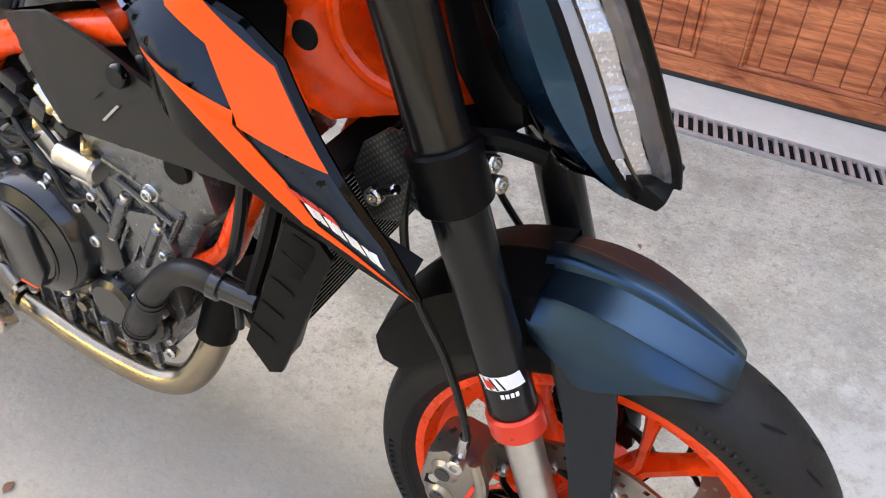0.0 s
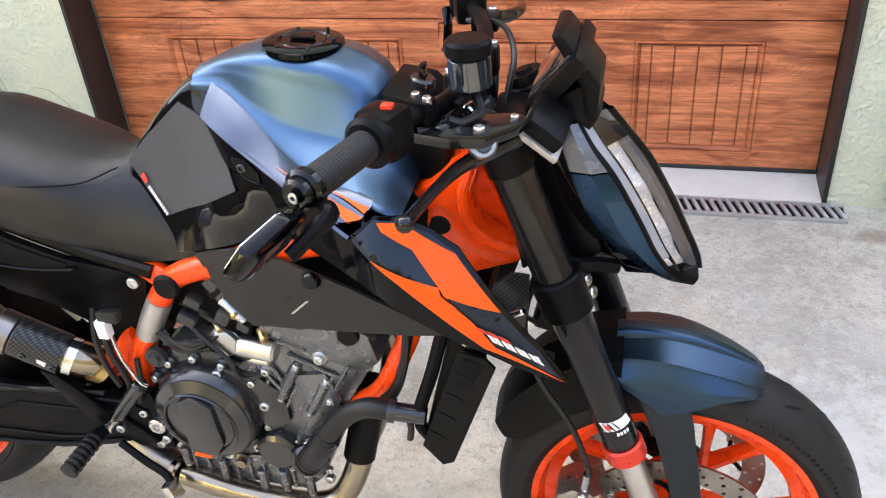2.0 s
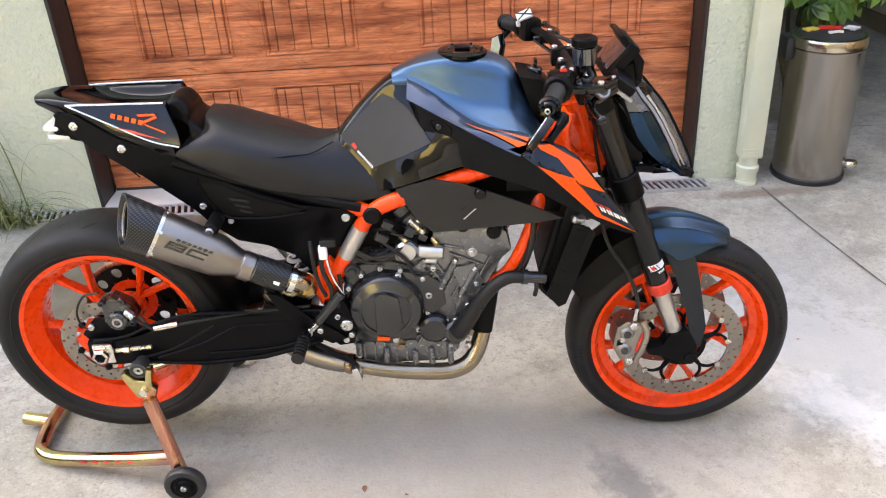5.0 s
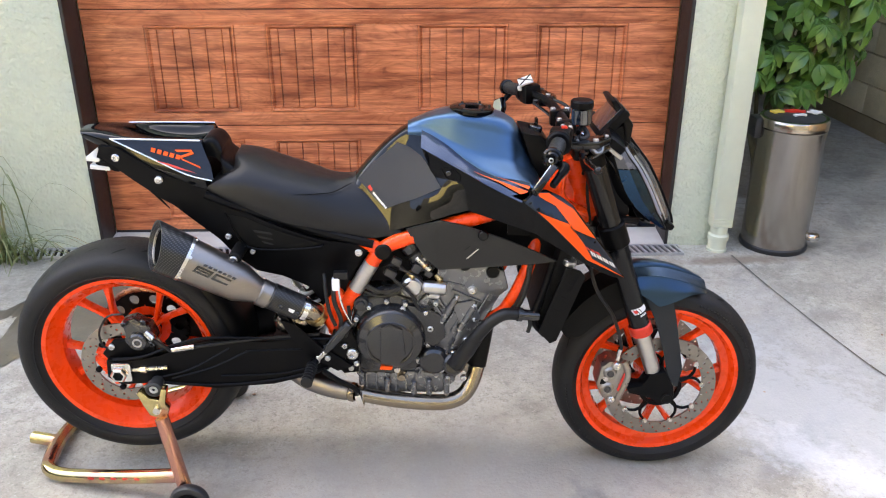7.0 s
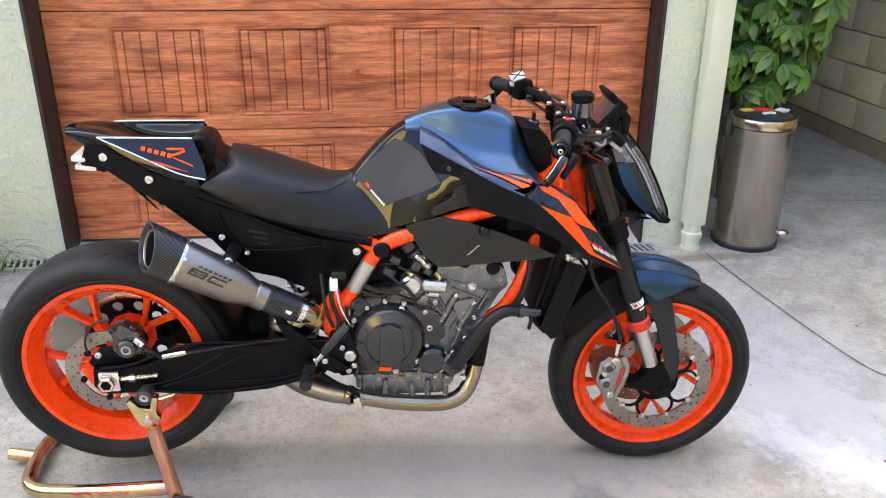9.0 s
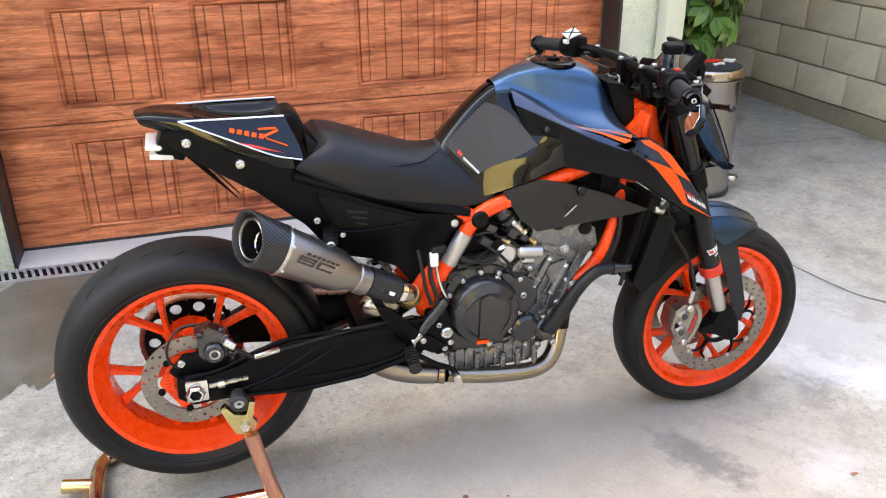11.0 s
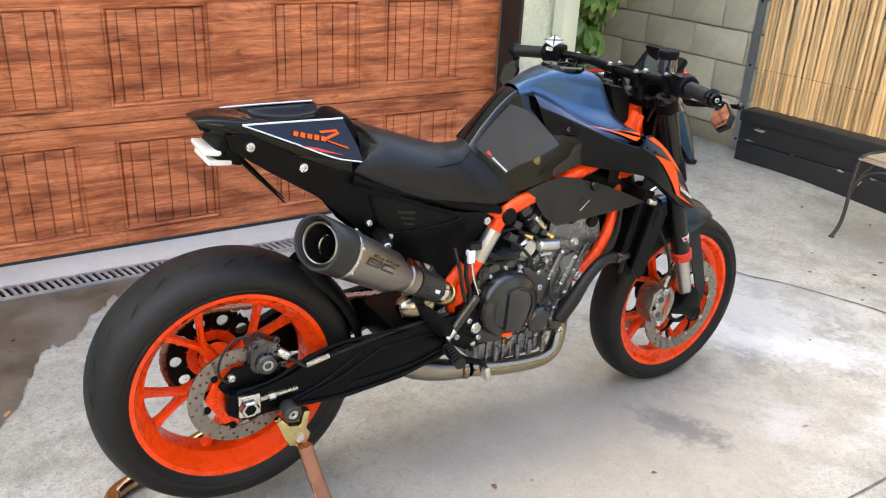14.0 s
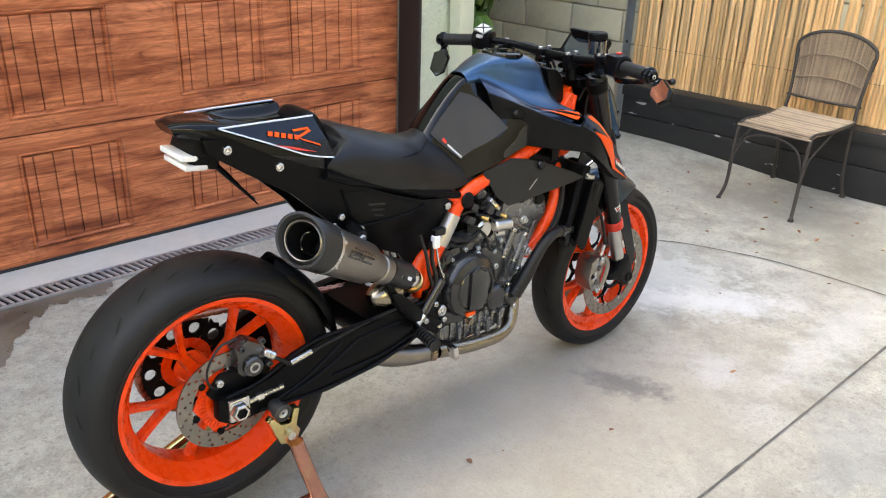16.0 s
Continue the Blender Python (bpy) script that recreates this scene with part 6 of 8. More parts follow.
# radiator with side guard
part("radiator", boxed((-0.335, 0, 0.645), (0.035, 0.30, 0.235), 0.006, Matrix.Rotation(radians(14), 4, "Y")), "deep_black", bike, "black radiator core")
bm = bmesh.new()
for k in range(24):
    box(bm, (0, 0, 0), (0.004, 0.285, 0.002), 0, Matrix.Translation((-0.335, 0, 0.645)) @ Matrix.Rotation(radians(14), 4, "Y") @ Matrix.Translation((0.020, 0, -0.108 + 0.0094 * k)))
tagged(part("radiator_mesh", bm, "engine_dark", bike), kind="stuff")
for s in (-1, 1):
    part("radiator_guard", panel(((-0.313, 0.724), (-0.276, 0.716), (-0.262, 0.700), (-0.328, 0.520), (-0.345, 0.512), (-0.374, 0.546)), lambda x, z: 0.186 - 0.05 * (z - 0.6), 0.006, 0.03, 0, s), "matt_black", bike, "black slotted radiator side guard")
    for k in range(4):
        z = 0.680 - 0.037 * k
        x = -0.306 - 0.0145 * k
        part("guard_slot", panel(((x - 0.012, z + 0.010), (x + 0.012, z - 0.002), (x + 0.014, z - 0.006), (x - 0.008, z + 0.002)), lambda x, z: 0.186 - 0.05 * (z - 0.6), 0.0008, 0.05, 0.0015, s), "deep_black", bike)
    part("radiator_bracket", tube(bmesh.new(), [(-0.34, s * 0.15, 0.735), (-0.36, s * 0.155, 0.66), (-0.385, s * 0.16, 0.57), (-0.355, s * 0.165, 0.525)], 0.010, 8), "satin_black", bike)
part("radiator_tank", boxed((-0.318, -0.166, 0.622), (0.034, 0.034, 0.19), 0.008, Matrix.Rotation(radians(16), 4, "Y")), "satin_black", bike)
part("radiator_cap", rod(bmesh.new(), (-0.300, -0.15, 0.718), (-0.297, -0.15, 0.735), 0.017, seg=16, cap=0.003), "alu", bike, "bright radiator cap")

# ---- exhaust ----
part("lower_silencer", tube(bmesh.new(), [(-0.860, -0.120, 0.322), (-0.763, -0.124, 0.303), (-0.668, -0.124, 0.291), (-0.604, -0.120, 0.290), (-0.560, -0.110, 0.310), (-0.532, -0.090, 0.362), (-0.515, -0.065, 0.440), (-0.500, -0.045, 0.520)], [0.0215, 0.0225, 0.0225, 0.0225, 0.0225, 0.0225, 0.022, 0.021], 24, 48), "pipe", bike, "heat-tinted steel exhaust pipe under the engine")
part("exhaust_header", tube(bmesh.new(), [(-0.560, 0.03, 0.300), (-0.520, 0.05, 0.40), (-0.490, 0.05, 0.52), (-0.50, 0.04, 0.60)], 0.021, 16), "pipe", bike)
part("heat_wrap", tube(bmesh.new(), [(-0.528, -0.082, 0.385), (-0.515, -0.065, 0.450), (-0.500, -0.046, 0.53)], 0.028, 16), "matt_black", bike)
part("exhaust_link", tube(bmesh.new(), [(-0.862, -0.112, 0.318), (-0.925, -0.085, 0.318), (-0.990, -0.060, 0.332), (-1.052, -0.030, 0.360)], [0.024, 0.030, 0.034, 0.034], 16), "titanium", bike)
part("exhaust_flange", rod(bmesh.new(), (-0.880, -0.112, 0.323), (-0.862, -0.119, 0.322), 0.027, seg=24, cap=0.004), "pipe", bike)
part("link_pipe", tube(bmesh.new(), [(-1.01, -0.075, 0.488), (-0.985, -0.085, 0.520), (-0.955, -0.105, 0.555), (-0.965, -0.130, 0.585), (-1.01, -0.142, 0.612), (-1.06, -0.150, 0.640)], 0.0265, 18), "pipe", bike, "heat-tinted link pipe")
part("shield_clamp", rod(bmesh.new(), (-0.992, -0.140, 0.601), (-0.980, -0.137, 0.594), 0.032, seg=20), "chrome", bike)
part("shield_clamp", rod(bmesh.new(), (-0.960, -0.124, 0.575), (-0.952, -0.116, 0.562), 0.031, seg=20), "brass", bike)
part("exhaust_collector", lathe(bmesh.new(), [(0.020, -0.048), (0.028, -0.040), (0.037, -0.018), (0.039, 0.0), (0.037, 0.018), (0.030, 0.036), (0.024, 0.044)], aim((-1.022, -0.098, 0.545), (-0.962, -0.108, 0.562)), 28), "pipe", bike, "swollen heat-tinted exhaust collector")
part("heat_shield", tube(bmesh.new(), [(-0.995, -0.142, 0.603), (-1.02, -0.146, 0.618), (-1.064, -0.153, 0.645)], 0.035, 18), "carbon", bike, "carbon heat shield")
for u in (0.25, 0.75):
    q = Vector((-0.975, -0.173, 0.592)).lerp(Vector((-1.058, -0.186, 0.642)), u)
    bolt(q, 0.006, 0.004, bike, "engine_dark")
part("shield_mark", boxed((-1.016, -0.179, 0.617), (0.026, 0.003, 0.009), 0.001, Matrix.Rotation(radians(31), 4, "Y")), "white_decal", bike)
A, E = Vector((-1.335, -0.192, 0.812)), Vector((-1.062, -0.152, 0.640))
ax = (E - A).normalized()
def can(prof, material, name, label="", seg=48):
    return part(name, lathe(bmesh.new(), prof, aim(A, E), seg), material, bike, label)
L = (E - A).length
body = can([(0.0575, 0.070), (0.0575, 0.075), (0.056, 0.10), (0.050, L * 0.72), (0.034, L * 0.86), (0.033, L * 0.88), (0.036, L * 0.89), (0.036, L * 0.97), (0.031, L * 0.98), (0.031, L + 0.01)], "titanium", "silencer_body", "brushed titanium silencer with slash-cut carbon end")
def slashed(rows):
    """Rings round the silencer's axis: (radius, height, share of the slanting cut)."""
    bm = bmesh.new()
    m = aim(A, E)
    n = 48
    up = (m.to_3x3().inverted() @ Vector((0.1, 1.0, 0.55)))
    rings = []
    for r, h, sl in rows:
        ring = []
        for k in range(n):
            a = 2 * math.pi * k / n
            c, s = math.cos(a), math.sin(a)
            ring.append(bm.verts.new(m @ Vector((r * c, r * s, h - sl * 0.023 * (r / 0.06) * (c * up.x + s * up.y) / math.hypot(up.x, up.y)))))
        rings.append(ring)
    for p, q in zip(rings, rings[1:]):
        for k in range(n):
            bm.faces.new((p[k], p[(k + 1) % n], q[(k + 1) % n], q[k]))
    return bm
part("silencer_end_cap", slashed(((0.0578, 0.084, 0), (0.0586, 0.060, 0.3), (0.0600, 0.014, 1), (0.0585, 0.010, 1), (0.0530, 0.010, 1), (0.0510, 0.014, 1), (0.0500, 0.030, 1))), "carbon", bike, "carbon silencer end cap")
part("outlet", slashed(((0.0500, 0.026, 1), (0.0450, 0.019, 1), (0.0425, 0.017, 1), (0.0408, 0.018, 1), (0.0400, 0.022, 1))), "steel", bike, "steel outlet ring")
part("outlet_wall", slashed(((0.0402, 0.020, 1), (0.0392, 0.088, 0.3))), "deep_black", bike)
part("outlet_inner_ring", slashed(((0.0275, 0.050, 0.8), (0.0272, 0.046, 0.8), (0.0255, 0.043, 0.8), (0.0240, 0.046, 0.8))), "chrome", bike, "bright inner outlet ring")
part("outlet_inner_wall", slashed(((0.0275, 0.088, 0.3), (0.0275, 0.050, 0.8), (0.0240, 0.046, 0.8), (0.0235, 0.088, 0.3))), "deep_black", bike)
part("outlet_bore", slashed(((0.0392, 0.088, 0.3), (0.0100, 0.088, 0.3), (0.0010, 0.088, 0.3))), "deep_black", bike)
can([(0.0583, 0.084), (0.0588, 0.088), (0.0583, 0.092)], "bolt", "seam_ring")
for k in range(6):
    a = 2 * math.pi * k / 6 + 0.5
    m = aim(A, E)
    p = m @ Vector((0.0575 * math.cos(a), 0.0575 * math.sin(a), 0.094))
    d = (m.to_3x3() @ Vector((math.cos(a), math.sin(a), 0)))
    bolt(p, 0.004, 0.003, body, "bolt", d)
# plain blocks for the maker's marks on the silencer
m = aim(A, E)
upv = m.to_3x3().inverted() @ Vector((0, -0.86, 0.5))
ang = math.atan2(upv.y, upv.x)
def on_can(u0, u1, h0, h1, mt="engine_dark", slant=0.0):
    bm = bmesh.new()
    rows = []
    for k in range(6):
        t = u0 + (u1 - u0) * k / 5
        row = []
        for h in (h0, h1):
            hh = h + slant * t
            r = float(np.interp(hh, (0.07, 0.10, L * 0.72, L * 0.86), (0.0575, 0.056, 0.050, 0.034))) + 0.0012
            row.append(bm.verts.new(m @ Vector((r * math.cos(ang + t), r * math.sin(ang + t), hh))))
        rows.append(row)
    for p, q in zip(rows, rows[1:]):
        bm.faces.new((p[0], p[1], q[1], q[0]))
    part("marking_bar", bm, mt, body)
for h in (0.118, 0.166):
    on_can(0.02, 0.34, h, h + 0.006, slant=-0.02)
    on_can(0.02, 0.34, h + 0.036, h + 0.042, slant=-0.02) if h < 0.15 else None
    for u in (0.02, 0.27):
        on_can(u, u + 0.09, h, h + 0.042, slant=-0.02)
    on_can(0.145, 0.225, h, h + 0.040, slant=-0.02) if h < 0.15 else None
for k in range(7):
    on_can(-0.16, -0.05, 0.128 + 0.0125 * k, 0.137 + 0.0125 * k, slant=-0.02)
part("silencer_strap", tube(bmesh.new(), [(-1.15, -0.175, 0.745), (-1.14, -0.155, 0.76), (-1.13, -0.12, 0.765)], 0.010, 8), "carbon", bike)
part("strap_mount", rod(bmesh.new(), (-1.135, -0.105, 0.765), (-1.145, -0.165, 0.755), 0.017, seg=18, cap=0.004), "matt_black", bike)
bolt((-1.146, -0.165, 0.754), 0.010, 0.008)
for k in range(4):
    part("loom_cable", tube(bmesh.new(), [(-1.03 + 0.02 * k, -0.06, 0.70), (-1.02 + 0.02 * k, -0.085, 0.67), (-1.00 + 0.02 * k, -0.08, 0.63)], 0.006, 6), "white_decal" if k % 2 else "alu", bike)

# ---- controls at the foot ----
part("peg_hanger", prism(bmesh.new(), ((-1.06, 0.600), (-1.045, 0.600), (-0.99, 0.520), (-0.90, 0.455), (-0.865, 0.425), (-0.905, 0.410), (-0.96, 0.445), (-1.03, 0.53)), -0.148, -0.132, 0.004), "satin_black", bike, "black footpeg hanger plate")
part("heel_guard", prism(bmesh.new(), ((-1.048, 0.574), (-1.020, 0.566), (-0.985, 0.535), (-0.942, 0.488), (-0.950, 0.462), (-0.985, 0.474), (-1.022, 0.520)), -0.156, -0.150, 0.002), "satin_black", bike)
peg = part("footpeg", tube(bmesh.new(), [(-0.962, -0.150, 0.447), (-0.970, -0.172, 0.446), (-0.974, -0.210, 0.443), (-0.976, -0.245, 0.440)], [0.010, 0.0135, 0.0145, 0.0125], 12), "satin_black", bike, "black knurled folding footpeg")
for k in range(7):
    at = Vector((-0.970, -0.176, 0.446)).lerp(Vector((-0.976, -0.242, 0.440)), k / 6)
    part("peg_ridge", rod(bmesh.new(), at, at + Vector((-0.0005, -0.005, -0.0005)), 0.0160, seg=10), "grip", peg)
part("brake_pedal", tube(bmesh.new(), [(-0.945, -0.150, 0.415), (-0.90, -0.158, 0.385), (-0.865, -0.165, 0.370), (-0.852, -0.170, 0.358)], 0.0075, 8), "satin_black", bike)
ped = part("pedal_tip", boxed((-0.848, -0.176, 0.340), (0.018, 0.030, 0.042), 0.005, Matrix.Rotation(radians(-15), 4, "Y")), "chrome", bike, "knurled bright pedal tip")
part("master_cylinder", rod(bmesh.new(), (-0.935, -0.142, 0.475), (-0.868, -0.142, 0.555), 0.014, seg=14, cap=0.003), "engine_dark", bike)
part("lever_joint", rod(bmesh.new(), (-0.955, -0.15, 0.455), (-0.935, -0.15, 0.475), 0.008, seg=10), "bolt", bike)
part("pivot_plate", prism(bmesh.new(), ((-0.915, 0.525), (-0.865, 0.530), (-0.845, 0.470), (-0.85, 0.400), (-0.89, 0.395), (-0.93, 0.44)), -0.136, -0.115, 0.005), "satin_black", bike)
bolt((-0.865, -0.137, 0.460), 0.016, 0.010)
bolt((-0.855, -0.137, 0.430), 0.008, 0.008)
for x, z in ((-0.905, 0.505), (-0.885, 0.485), (-0.87, 0.415), (-0.93, 0.455), (-0.958, 0.448)):
    bolt((x, -0.150 if x < -0.92 else -0.137, z), 0.008, 0.007)

# ---- fork and steering ----
def fork_x(z):
    return -0.080 - 0.348 * (z - 0.495)
FY = 0.107
for s in (-1, 1):
    f = lambda z: (fork_x(z), s * FY, z)
    leg = part("fork_outer_tube", lathe(bmesh.new(), [(0.0, 0), (0.0255, 0), (0.0272, 0.006), (0.0272, 0.20), (0.0285, 0.21), (0.0285, 0.52), (0.026, 0.53), (0, 0.53)], aim(f(0.515), f(1.0)), 28), "fork_black", bike, "black upside-down fork tube")
    part("fork_ring", rod(bmesh.new(), f(0.492), f(0.522), 0.0315, seg=28, cap=0.003), "red_anod", bike, "red fork dust ring")
    part("stanchion", rod(bmesh.new(), f(0.345), f(0.50), 0.0215, seg=24), "alu", bike, "bright grey fork stanchion")
    foot = prism(bmesh.new(), ((-0.052, 0.372), (-0.006, 0.382), (0.020, 0.335), (0.026, 0.298), (0.014, 0.276), (-0.012, 0.272), (-0.050, 0.298), (-0.105, 0.312), (-0.112, 0.330), (-0.070, 0.338)), s * 0.088, s * 0.1345, 0.010)
    part("fork_foot", foot, "satin_black", bike, "black cast fork foot")
    part("axle_bore", lathe(bmesh.new(), [(0, 0.001), (0.011, 0.001), (0.013, 0.003), (0.016, 0.003), (0.017, 0), (0, 0)], Matrix.Translation((FA.x + 0.004, s * 0.1350, FA.z)) @ (ACROSS if s < 0 else ACROSS.inverted()), 24), "deep_black", bike)
    # decal band
    q = aim(f(0.552), f(1.0))
    front = q.to_3x3().inverted() @ Vector((0.55, s * 0.83, 0))
    mid = math.atan2(front.y, front.x)
    def patch(name, a0, a1, h0, h1, slant, mt, r=0.0279):
        bm = bmesh.new()
        cols = [[bm.verts.new(q @ Vector((r * math.cos(mid + a + slant * h), r * math.sin(mid + a + slant * h), h))) for h in (h0, h1)] for a in (a0 + (a1 - a0) * k / 6 for k in range(7))]
        for u, v in zip(cols, cols[1:]):
            bm.faces.new((u[0], v[0], v[1], u[1]))
        part(name, bm, mt, bike)
    patch("fork_decal", -0.85, 0.85, 0.012, 0.030, 8.0 * s, "white_decal")
    for k in range(4):
        patch("decal_bar", -0.70 + 0.26 * k, -0.62 + 0.26 * k, 0.013, 0.029, 16.0 * s, "deep_black", 0.0283)
    patch("decal_bar", 0.42 * s - 0.16, 0.42 * s + 0.16, 0.016, 0.026, 12.0 * s, "red_decal", 0.0284)
    for k in range(4):
        patch("decal_bar", -0.34 + 0.19 * k, -0.20 + 0.19 * k, 0.001, 0.007, 0.0, "white_decal")
    # calipers
    c = part("front_caliper", prism(bmesh.new(), ((-0.185, 0.392), (-0.160, 0.408), (-0.120, 0.402), (-0.106, 0.376), (-0.112, 0.335), (-0.126, 0.288), (-0.150, 0.276), (-0.176, 0.290), (-0.194, 0.335)), s * 0.050, s * 0.118, 0.012), "caliper", bike, "grey radial front brake caliper")
    for x, z in ((-0.158, 0.372), (-0.163, 0.322)):
        part("piston_housing", rod(bmesh.new(), (x, s * 0.108, z), (x, s * 0.124, z), 0.019, seg=24, cap=0.005), "caliper", c)
        part("piston_bore", rod(bmesh.new(), (x, s * 0.123, z), (x, s * 0.1255, z), 0.010, seg=18), "caliper_dark", c)
    part("caliper_window", prism(bmesh.new(), ((-0.182, 0.352), (-0.168, 0.356), (-0.168, 0.338), (-0.184, 0.336)), s * 0.1165, s * 0.1195, 0.001), "deep_black", c)
    part("caliper_bridge", tube(bmesh.new(), [(-0.122, s * 0.112, 0.404), (-0.108, s * 0.119, 0.372), (-0.116, s * 0.120, 0.330), (-0.132, s * 0.114, 0.284)], 0.009, 10), "caliper", c)
    part("caliper_label", prism(bmesh.new(), ((-0.120, 0.372), (-0.111, 0.368), (-0.128, 0.312), (-0.136, 0.316)), s * 0.1185, s * 0.1205, 0.001), "red_decal", c, "red maker's label on caliper")
    bolt((-0.143, s * 0.119, 0.396), 0.011, 0.008, c, "bolt", (0, s, 0))
    bolt((-0.150, s * 0.119, 0.288), 0.010, 0.008, c, "bolt", (0, s, 0))
    for z in (0.355, 0.320):
        part("pad_pin", rod(bmesh.new(), (-0.170, s * 0.116, z), (-0.170, s * 0.123, z), 0.007, seg=10), "bolt", c)
    part("brake_hose", tube(bmesh.new(), [(-0.140, s * 0.112, 0.410), (-0.135, s * 0.118, 0.46), (-0.165, s * 0.115, 0.55), (-0.215, s * 0.105, 0.63), (-0.235, s * 0.09, 0.72), (-0.215, s * 0.06, 0.80)], 0.0048, 8), "hose", bike)
    part("hose_ferrule", rod(bmesh.new(), (-0.140, s * 0.112, 0.410), (-0.136, s * 0.117, 0.450), 0.007, seg=10), "chrome", bike)
    # lower clamp bolts
    for x, z in ((-0.141, 0.770), (-0.149, 0.790)):
        bolt((x - 0.004, s * 0.080, z), 0.009, 0.008, bike, "bolt", (0.85, s * 0.3, 0.3))
def clamp_plate(z, h, name):
    bm = bmesh.new()
    x = fork_x(z)
    box(bm, (x - 0.015, 0, z), (0.052, 0.15, h), 0.008, None)
    for s in (-1, 1):
        rod(bm, (fork_x(z - h * 0.6), s * FY, z - h * 0.6), (fork_x(z + h * 0.6), s * FY, z + h * 0.6), 0.036 if h > 0.04 else 0.0315, seg=28, cap=0.003)
    part(name, bm, "satin_black", bike, "black triple clamp")
clamp_plate(0.785, 0.05, "lower_clamp")
clamp_plate(0.985, 0.028, "upper_clamp")
for s in (-1, 1):
    part("fork_cap", lathe(bmesh.new(), [(0, 0.016), (0.012, 0.016), (0.014, 0.010), (0.022, 0.010), (0.026, 0.004), (0.026, -0.01), (0, -0.01)], aim((fork_x(1.005), s * FY, 1.005), (fork_x(1.1), s * FY, 1.1)), 24), "satin_black", bike, "black fork cap")
part("steering_head", tube(bmesh.new(), [(-0.232, 0, 0.795), (-0.262, 0, 0.88), (-0.292, 0, 0.968)], [0.044, 0.034, 0.038], 24), "orange", bike, "orange steering head")
part("head_gusset", prism(bmesh.new(), ((-0.250, 0.790), (-0.235, 0.830), (-0.285, 0.950), (-0.355, 0.950), (-0.395, 0.880), (-0.375, 0.785), (-0.33, 0.765)), -0.030, 0.030, 0.012), "orange", bike, "orange pressed steel frame gusset")
# hollow-backed casting: a broad web behind, an arm along the bottom to the head
CAST = ((-0.362, 0.925), (-0.318, 0.968), (-0.292, 0.950), (-0.309, 0.908), (-0.304, 0.872), (-0.277, 0.847), (-0.240, 0.838), (-0.237, 0.808), (-0.285, 0.792), (-0.330, 0.772), (-0.366, 0.786), (-0.398, 0.830), (-0.398, 0.910))
for s in (-1, 1):
    part("head_casting", prism(bmesh.new(), CAST, s * 0.030, s * 0.078, 0.014), "orange", bike, "smooth orange frame casting at the steering head")
    part("casting_lip", tube(bmesh.new(), [(-0.306, s * 0.072, 0.955), (-0.318, s * 0.077, 0.915), (-0.313, s * 0.078, 0.872), (-0.286, s * 0.077, 0.842), (-0.250, s * 0.074, 0.828)], 0.0085, 10), "orange", bike)
    part("gusset_hole", lathe(bmesh.new(), [(0, 0.002), (0.013, 0.002), (0.015, 0), (0, 0)], Matrix.Translation((-0.352, s * 0.0785, 0.862)) @ (ACROSS if s < 0 else ACROSS.inverted()), 20), "deep_black", bike)
for s in (-1, 1):
    part("tank_front_panel", panel(((-0.460, 0.800), (-0.460, 0.925), (-0.420, 0.930), (-0.380, 0.922), (-0.364, 0.890), (-0.372, 0.830), (-0.400, 0.785)), lambda x, z: float(np.interp(x, (-0.46, -0.40, -0.365), (0.136, 0.108, 0.090))), 0.004, 0.02, 0, s), "satin_black", bike, "satin black panel between tank and steering head", sharp=50)
part("steering_stem_nut", lathe(bmesh.new(), [(0, 0.018), (0.016, 0.018), (0.018, 0.012), (0.018, 0), (0, 0)], aim((-0.298, 0, 0.998), (-0.34, 0, 1.1)), 6), "engine_dark", bike)
part("cable_guide", tube(bmesh.new(), [(-0.22, -0.07, 0.70), (-0.245, -0.085, 0.735), (-0.235, -0.06, 0.775)], 0.004, 6), "hose", bike)
part("horn", rod(bmesh.new(), (-0.225, -0.02, 0.70), (-0.19, -0.02, 0.69), 0.036, seg=24, cap=0.006), "matt_black", bike)

# carbon deflector beside the radiator with a cable clip
part("air_deflector", prism(bmesh.new(), ((-0.291, 0.743), (-0.278, 0.780), (-0.250, 0.804), (-0.226, 0.802), (-0.228, 0.747), (-0.235, 0.702), (-0.269, 0.693)), -0.098, -0.092, 0.002), "carbon", bike, "carbon air deflector beside the radiator")
part("cable_clip", rod(bmesh.new(), (-0.262, -0.100, 0.730), (-0.232, -0.112, 0.752), 0.006, seg=10, cap=0.002), "chrome", bike)
bolt((-0.262, -0.100, 0.728), 0.010, 0.010, bike, "bolt")

# front mudguard
def guard_section(x, z, wide, drop, lean, crease=0.70):
    """Half section of the mudguard: a low spine, a flat roof to a crease, then sides that lean back by lean."""
    return [(x, 0, z), (x, 0.010, z - 0.003), (x, wide * crease * 0.5, z - 0.008), (x - lean * 0.1, wide * crease * 0.97, z - 0.014), (x - lean * 0.15, wide * crease * 1.03, z - 0.018), (x - lean * 0.6, wide * 0.95, z - 0.020 - drop * 0.5), (x - lean, wide, z - 0.020 - drop)]


